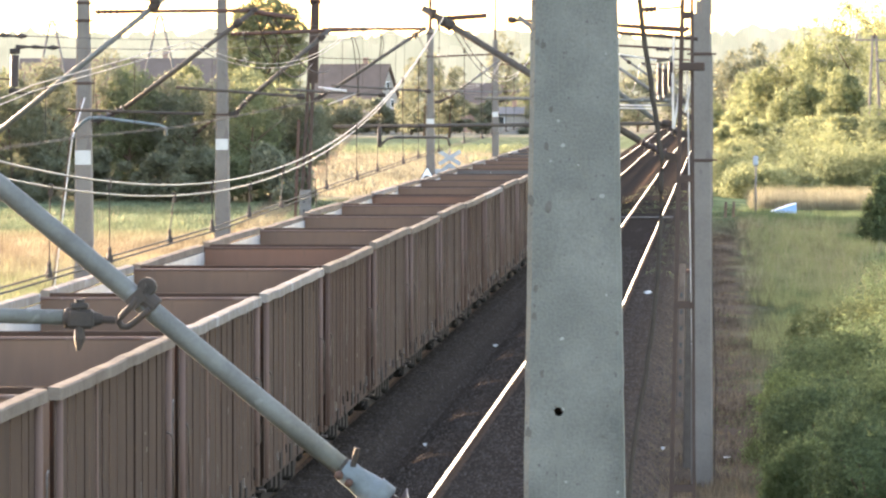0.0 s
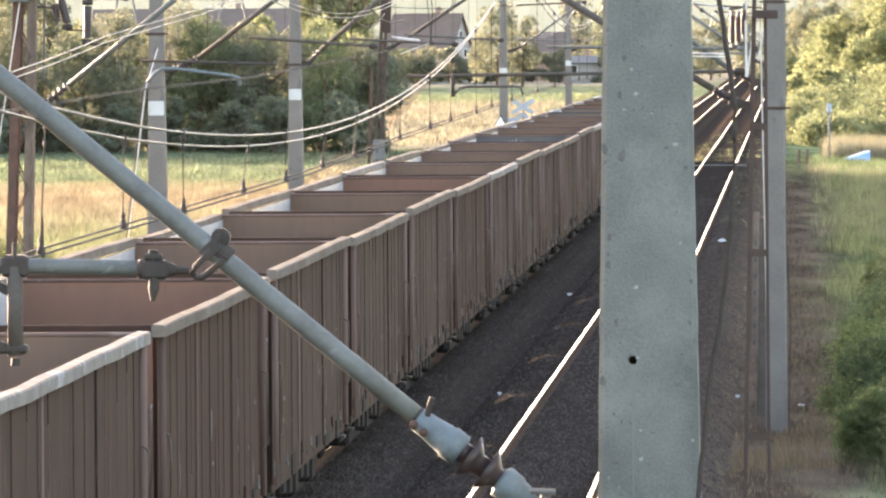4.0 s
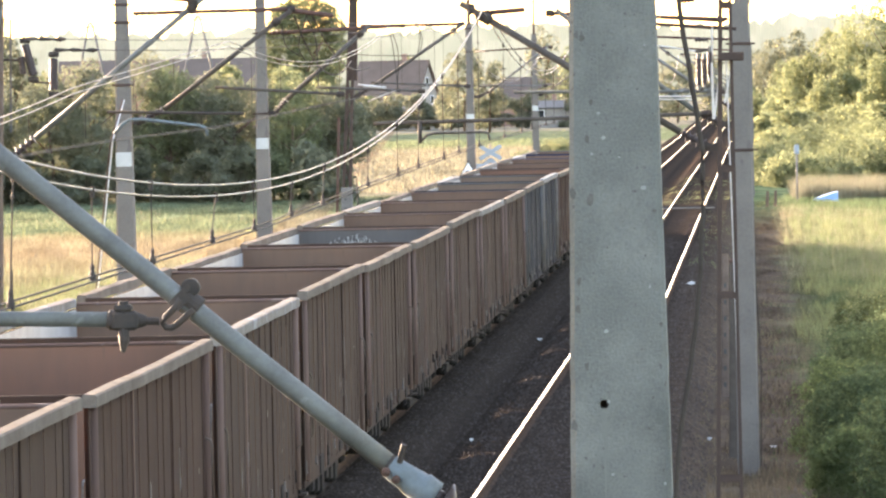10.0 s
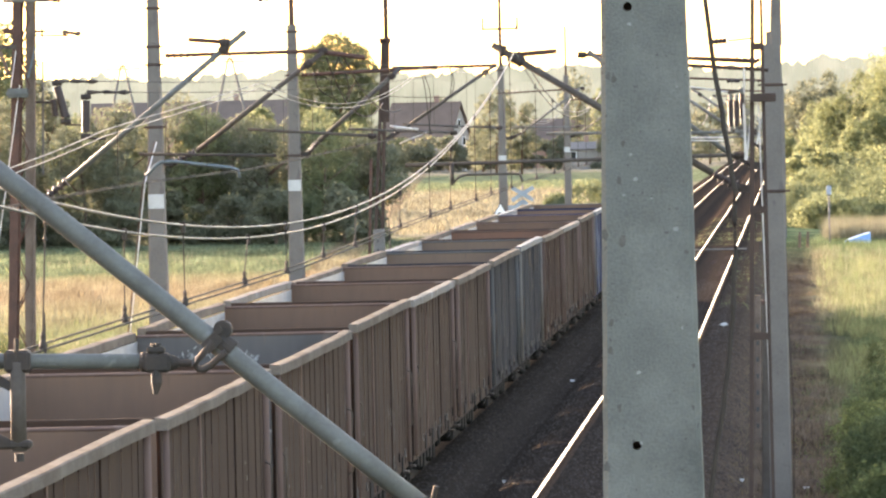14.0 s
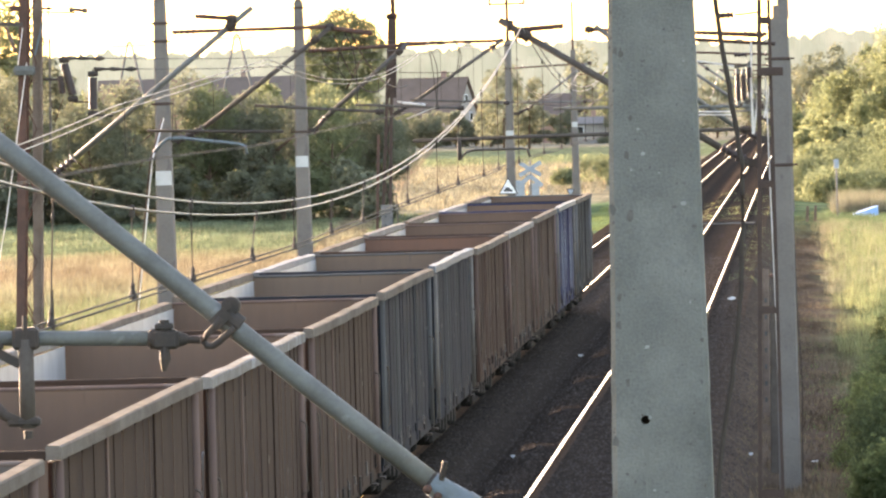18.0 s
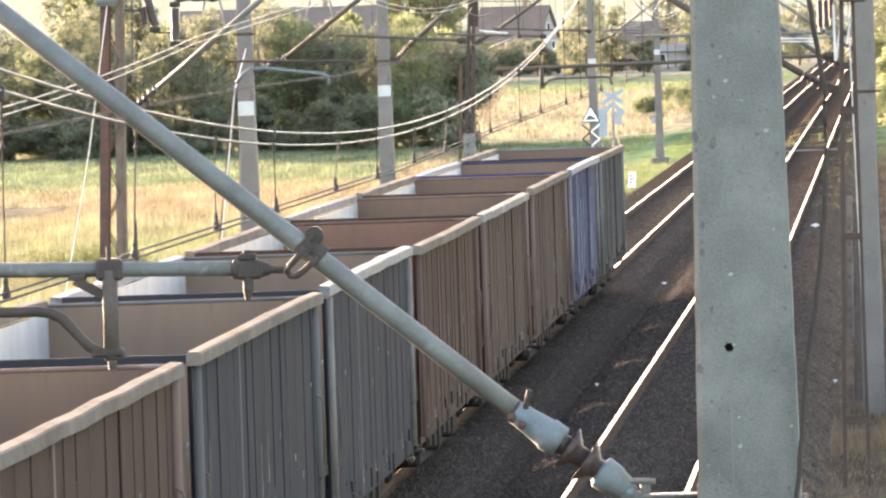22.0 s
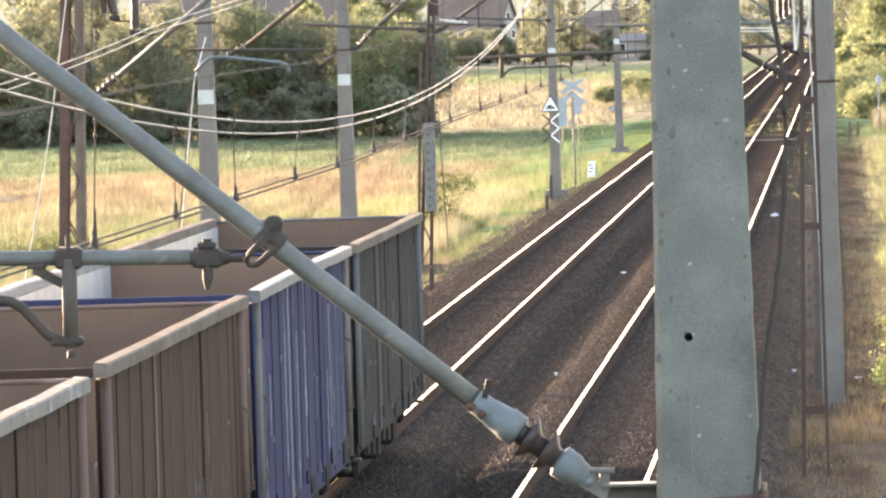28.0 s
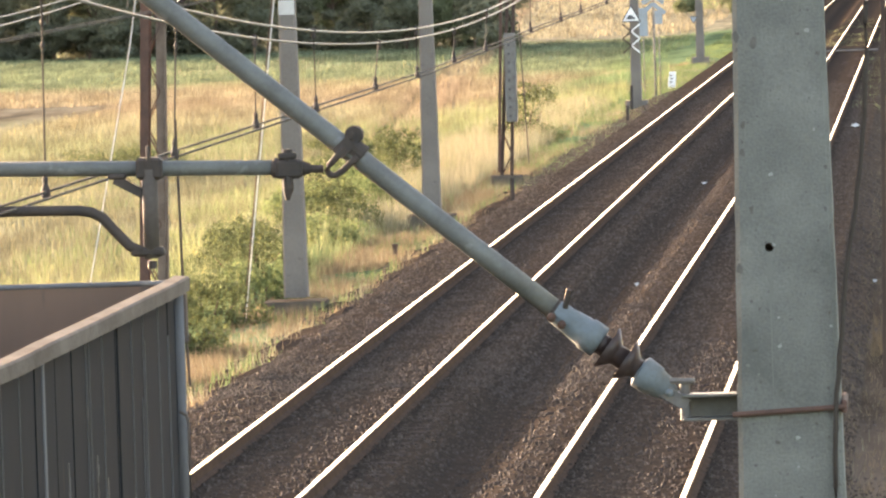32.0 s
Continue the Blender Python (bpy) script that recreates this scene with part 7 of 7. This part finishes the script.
# ---- grass ----
def blades(name, label, x, y, h, w, mat, seed, fan=None):
    """Tall grass as leaning triangles; fan: the way that each blade leans out of its tussock."""
    rng = np.random.default_rng(seed)
    n = len(x)
    bed = np.interp(x, [p[0] for p in PROFILE], [p[1] for p in PROFILE], left=-9, right=-9) - 0.45 * np.clip((y - 165) / 40, 0, 1) * np.clip((-9.15 - x) / 0.4, 0, 1)
    z = np.maximum([ground_height(a, b) for a, b in zip(x, y)], bed) - 0.03
    a = rng.uniform(0, 6.28, n)
    lean = rng.normal(0, 0.22 if fan is None else 0.10, (n, 2)) * h[:, None]
    if fan is not None:
        lean += fan * h[:, None]
    dx, dy = np.cos(a) * w / 2, np.sin(a) * w / 2
    v = np.stack([np.stack([x - dx, y - dy, z], 1), np.stack([x + dx, y + dy, z], 1), np.stack([x + lean[:, 0], y + lean[:, 1], z + h], 1)], 1).reshape(-1, 3)
    me = bpy.data.meshes.new(name)
    me.vertices.add(3 * n)
    me.vertices.foreach_set("co", v.ravel())
    me.loops.add(3 * n)
    me.loops.foreach_set("vertex_index", np.arange(3 * n, dtype=np.int32))
    me.polygons.add(n)
    me.polygons.foreach_set("loop_start", np.arange(n, dtype=np.int32) * 3)
    me.update(calc_edges=True)
    me.materials.append(mat)
    return tagged(new(name, me), label, "grass", kind="stuff")


def patchy(rng, n, x0, x1, y0, y1, f, seed, cut):
    x, y = rng.uniform(x0, x1, n), y0 + (y1 - y0) * rng.random(n) ** 1.3
    keep = np.array([noise.noise(Vector((a * f, b * f * 0.5, seed))) > cut for a, b in zip(x, y)])
    ragged = np.array([0.35 + noise.noise(Vector((seed, b * 0.13, 6))) + 0.5 * noise.noise(Vector((seed, b * 0.7, 2))) for b in y]) * min(1.0, 0.12 * (x1 - x0))
    keep &= (x > x0 + ragged * 1.6) if x0 > 0.3 else (x < x1 - ragged)
    return x[keep], y[keep]


rng = np.random.default_rng(5)


def sward(name, label, n, area, f, seed, cut, tall, wide, mat):
    x, y = patchy(rng, n, *area, f, seed, cut)
    blades(name, label, x, y, rng.uniform(*tall, len(x)), rng.uniform(*wide, len(x)), mat, int(seed * 7))


def tussocks(name, label, n, area, f, seed, cut, tall, wide, mat, each=30):
    """Clumps of grass that fan out of common roots, each clump with a height of its own."""
    x, y = patchy(rng, n, *area, f, seed, cut)
    k = len(x)
    high = np.repeat(rng.uniform(*tall, k), each)
    out = rng.normal(0, 1, (k * each, 2))
    x, y = np.repeat(x, each) + out[:, 0] * 0.07, np.repeat(y, each) + out[:, 1] * 0.07
    blades(name, label, x, y, high * rng.uniform(0.55, 1.1, k * each), rng.uniform(*wide, k * each), mat, int(seed * 7), out * 0.22)


tussocks("straw_tussocks", "pale straw-coloured grass tussocks along the meadow's edge", 750, (-14.6, -11.3, 150, 262), 0.3, 3.0, -0.1, (0.5, 1.0), (0.007, 0.018), STRAW)
tussocks("ripe_tussocks", "yellow-green grass tussocks in the near meadow", 2600, (-18.5, -11.2, 112, 285), 0.18, 13.0, -0.15, (0.25, 0.55), (0.008, 0.020), RIPE)
tussocks("tall_stalks", "tall flowering grass stalks among the bushes", 260, (-15.2, -11.8, 122, 186), 0.5, 29.0, -0.3, (0.8, 1.35), (0.006, 0.014), RIPE, 16)
sward("tall_dry_grass", "tall straw-coloured grass beside the line", 20000, (-15, -11.2, 150, 235), 0.22, 2.0, 0.10, (0.3, 0.8), (0.010, 0.024), STRAW)
sward("straw_tufts", "pale tall straw tufts beside the lattice mast", 14000, (-14.2, -11.1, 160, 214), 0.5, 95.0, -0.15, (0.45, 0.95), (0.008, 0.02), STRAW)
sward("meadow_grass", "mixed green and straw-coloured grass of the meadow", 205000, (-34, -11.2, 88, 335), 0.2, 8.0, -0.6, (0.15, 0.5), (0.010, 0.026), SWARD)
sward("green_tufts", "fresh green tufts in the near meadow", 60000, (-26, -11.1, 90, 260), 0.35, 17.0, 0.12, (0.2, 0.5), (0.010, 0.024), GRASS)
sward("far_meadow_grass", "short green grass of the far meadow", 110000, (-66, -13, 300, 440), 0.12, 8.5, -0.7, (0.12, 0.3), (0.025, 0.05), SWARD)
sward("far_meadow_straw", "pale seed heads over the far meadow", 16000, (-60, -13, 240, 400), 0.1, 31.0, 0.15, (0.25, 0.45), (0.015, 0.03), STRAW)
sward("far_dry_grass", "pale dry grass of the far field", 50000, (-90, -14, 455, 860), 0.05, 12.0, -0.5, (0.3, 0.6), (0.04, 0.09), SWARD)
sward("verge_grass", "green grass on the verge", 150000, (0.5, 10, 90, 385), 0.3, 4.0, -0.5, (0.12, 0.4), (0.010, 0.028), SWARD)
sward("verge_green_grass", "fresh green grass on the verge", 40000, (1.2, 10, 90, 385), 0.25, 6.0, -0.05, (0.15, 0.4), (0.010, 0.028), GRASS)
sward("verge_dry_grass", "dry grass on the verge", 9000, (0.4, 10, 85, 330), 0.22, 15.0, 0.12, (0.2, 0.45), (0.008, 0.018), STRAW)
tussocks("verge_tussocks", "ripe yellow-green grass tussocks on the verge", 1500, (0.9, 6.5, 150, 318), 0.4, 25.0, -0.05, (0.35, 0.8), (0.008, 0.020), RIPE)
sward("verge_straw", "sunlit straw-coloured grass on the verge", 16000, (0.6, 7, 225, 345), 0.4, 25.0, -0.1, (0.25, 0.6), (0.010, 0.022), STRAW)
sward("roadside_straw", "tall pale straw beyond the road", 16000, (1.5, 12, 378, 402), 0.2, 19.0, -0.6, (0.7, 1.35), (0.02, 0.05), STRAW)
sward("shoulder_weeds", "sparse weeds on the ballast shoulder", 16000, (-11.2, -9.7, 70, 330), 0.5, 41.0, 0.12, (0.1, 0.35), (0.010, 0.03), GRASS)
sward("shoulder_straw", "sparse dry weeds on the ballast shoulder", 14000, (-11.2, -9.6, 70, 330), 0.5, 47.0, 0.1, (0.1, 0.4), (0.008, 0.02), STRAW)
sward("bank_grass", "short green grass creeping over the ballast bank", 60000, (-11.6, -9.25, 185, 420), 0.35, 67.0, -0.05, (0.05, 0.2), (0.012, 0.03), GRASS)
sward("verge_edge_grass", "short grass at the edge of the ballast", 26000, (-0.7, 1.3, 110, 380), 0.5, 71.0, -0.1, (0.05, 0.2), (0.010, 0.026), SWARD)
sward("track_weeds", "green weeds growing beside the rails before the crossing", 3500, (-2.35, -0.6, 225, 318), 0.6, 89.0, 0.05, (0.04, 0.14), (0.010, 0.024), RIPE)
sward("far_track_weeds", "green weeds growing beside the rails beyond the crossing", 3500, (-5.6, -0.6, 336, 430), 0.3, 91.0, 0.05, (0.06, 0.2), (0.015, 0.035), RIPE)
sward("withered_bank_grass", "withered orange-brown grass between meadow and ballast", 42000, (-11.9, -10.2, 100, 200), 0.5, 63.0, -0.1, (0.08, 0.32), (0.008, 0.018), DRYWEED)
sward("bank_moss", "low green mats on the ballast bank", 14000, (-11.3, -9.5, 100, 190), 0.8, 59.0, 0.18, (0.02, 0.09), (0.010, 0.025), GRASS)
sward("shoulder_dirt_weeds", "brown withered weeds at the ballast edge", 40000, (-11.9, -9.5, 60, 260), 0.6, 61.0, -0.05, (0.05, 0.22), (0.008, 0.02), DRYWEED)
sward("near_dry_weeds", "dry brown weeds on the near bank", 60000, (-1.2, 1.6, 40, 190), 0.9, 73.0, -0.05, (0.02, 0.11), (0.006, 0.016), DRYWEED)
sward("ballast_weeds", "sparse withered weeds on the ballast edge", 16000, (-1.8, -0.3, 55, 230), 2.6, 101.0, 0.2, (0.02, 0.09), (0.006, 0.018), DRYWEED)
sward("near_green_weeds", "low green weeds on the near bank", 10000, (-0.2, 2.6, 60, 200), 0.7, 83.0, 0.1, (0.03, 0.16), (0.008, 0.02), GRASS)
sward("near_straw_weeds", "sparse dry straw on the near bank", 5000, (-1.1, 2.2, 45, 190), 0.9, 79.0, 0.2, (0.08, 0.26), (0.006, 0.014), STRAW)
sward("mast_foot_weeds", "dry weeds grown up about the mast foot", 2600, (-0.9, 0.7, 103, 113), 0.9, 107.0, -0.2, (0.06, 0.28), (0.006, 0.016), DRYWEED)
sward("mast_weeds", "dry brown weeds about the mast feet", 22000, (-0.9, 1.0, 75, 330), 0.6, 53.0, 0.0, (0.03, 0.13), (0.006, 0.018), DRYWEED)

# ---- sleepers ----
sl = tapered(B(), (0, 0, -0.21), (0, 0, -0.03), (2.6, 0.30), (2.5, 0.26), 0.03)
sleeper_mesh = finish(sl, "sleeper", SLEEPER)
for track, x0 in zip(tracks, (TRACK_R, TRACK_L)):
    for k in range(210):
        s = new("sleeper", sleeper_mesh)
        s.parent = track
        s.matrix_basis = pose(x0 + random.uniform(-0.02, 0.02), 40 + 0.6 * k + random.uniform(-0.03, 0.03), -0.136 - random.uniform(0, 0.016), random.uniform(-0.5, 0.5), random.uniform(-0.25, 0.25), random.uniform(-0.8, 0.8))
    far = B()
    for k in list(range(-280, -210)) + list(range(310)):
        tapered(far, (x0, 166 + 0.6 * k, -0.33), (x0, 166 + 0.6 * k, -0.168), (2.6, 0.30), (2.5, 0.26), 0.03)
    tagged(part("far_sleeper", far, SLEEPER, track), kind="stuff")

motions()
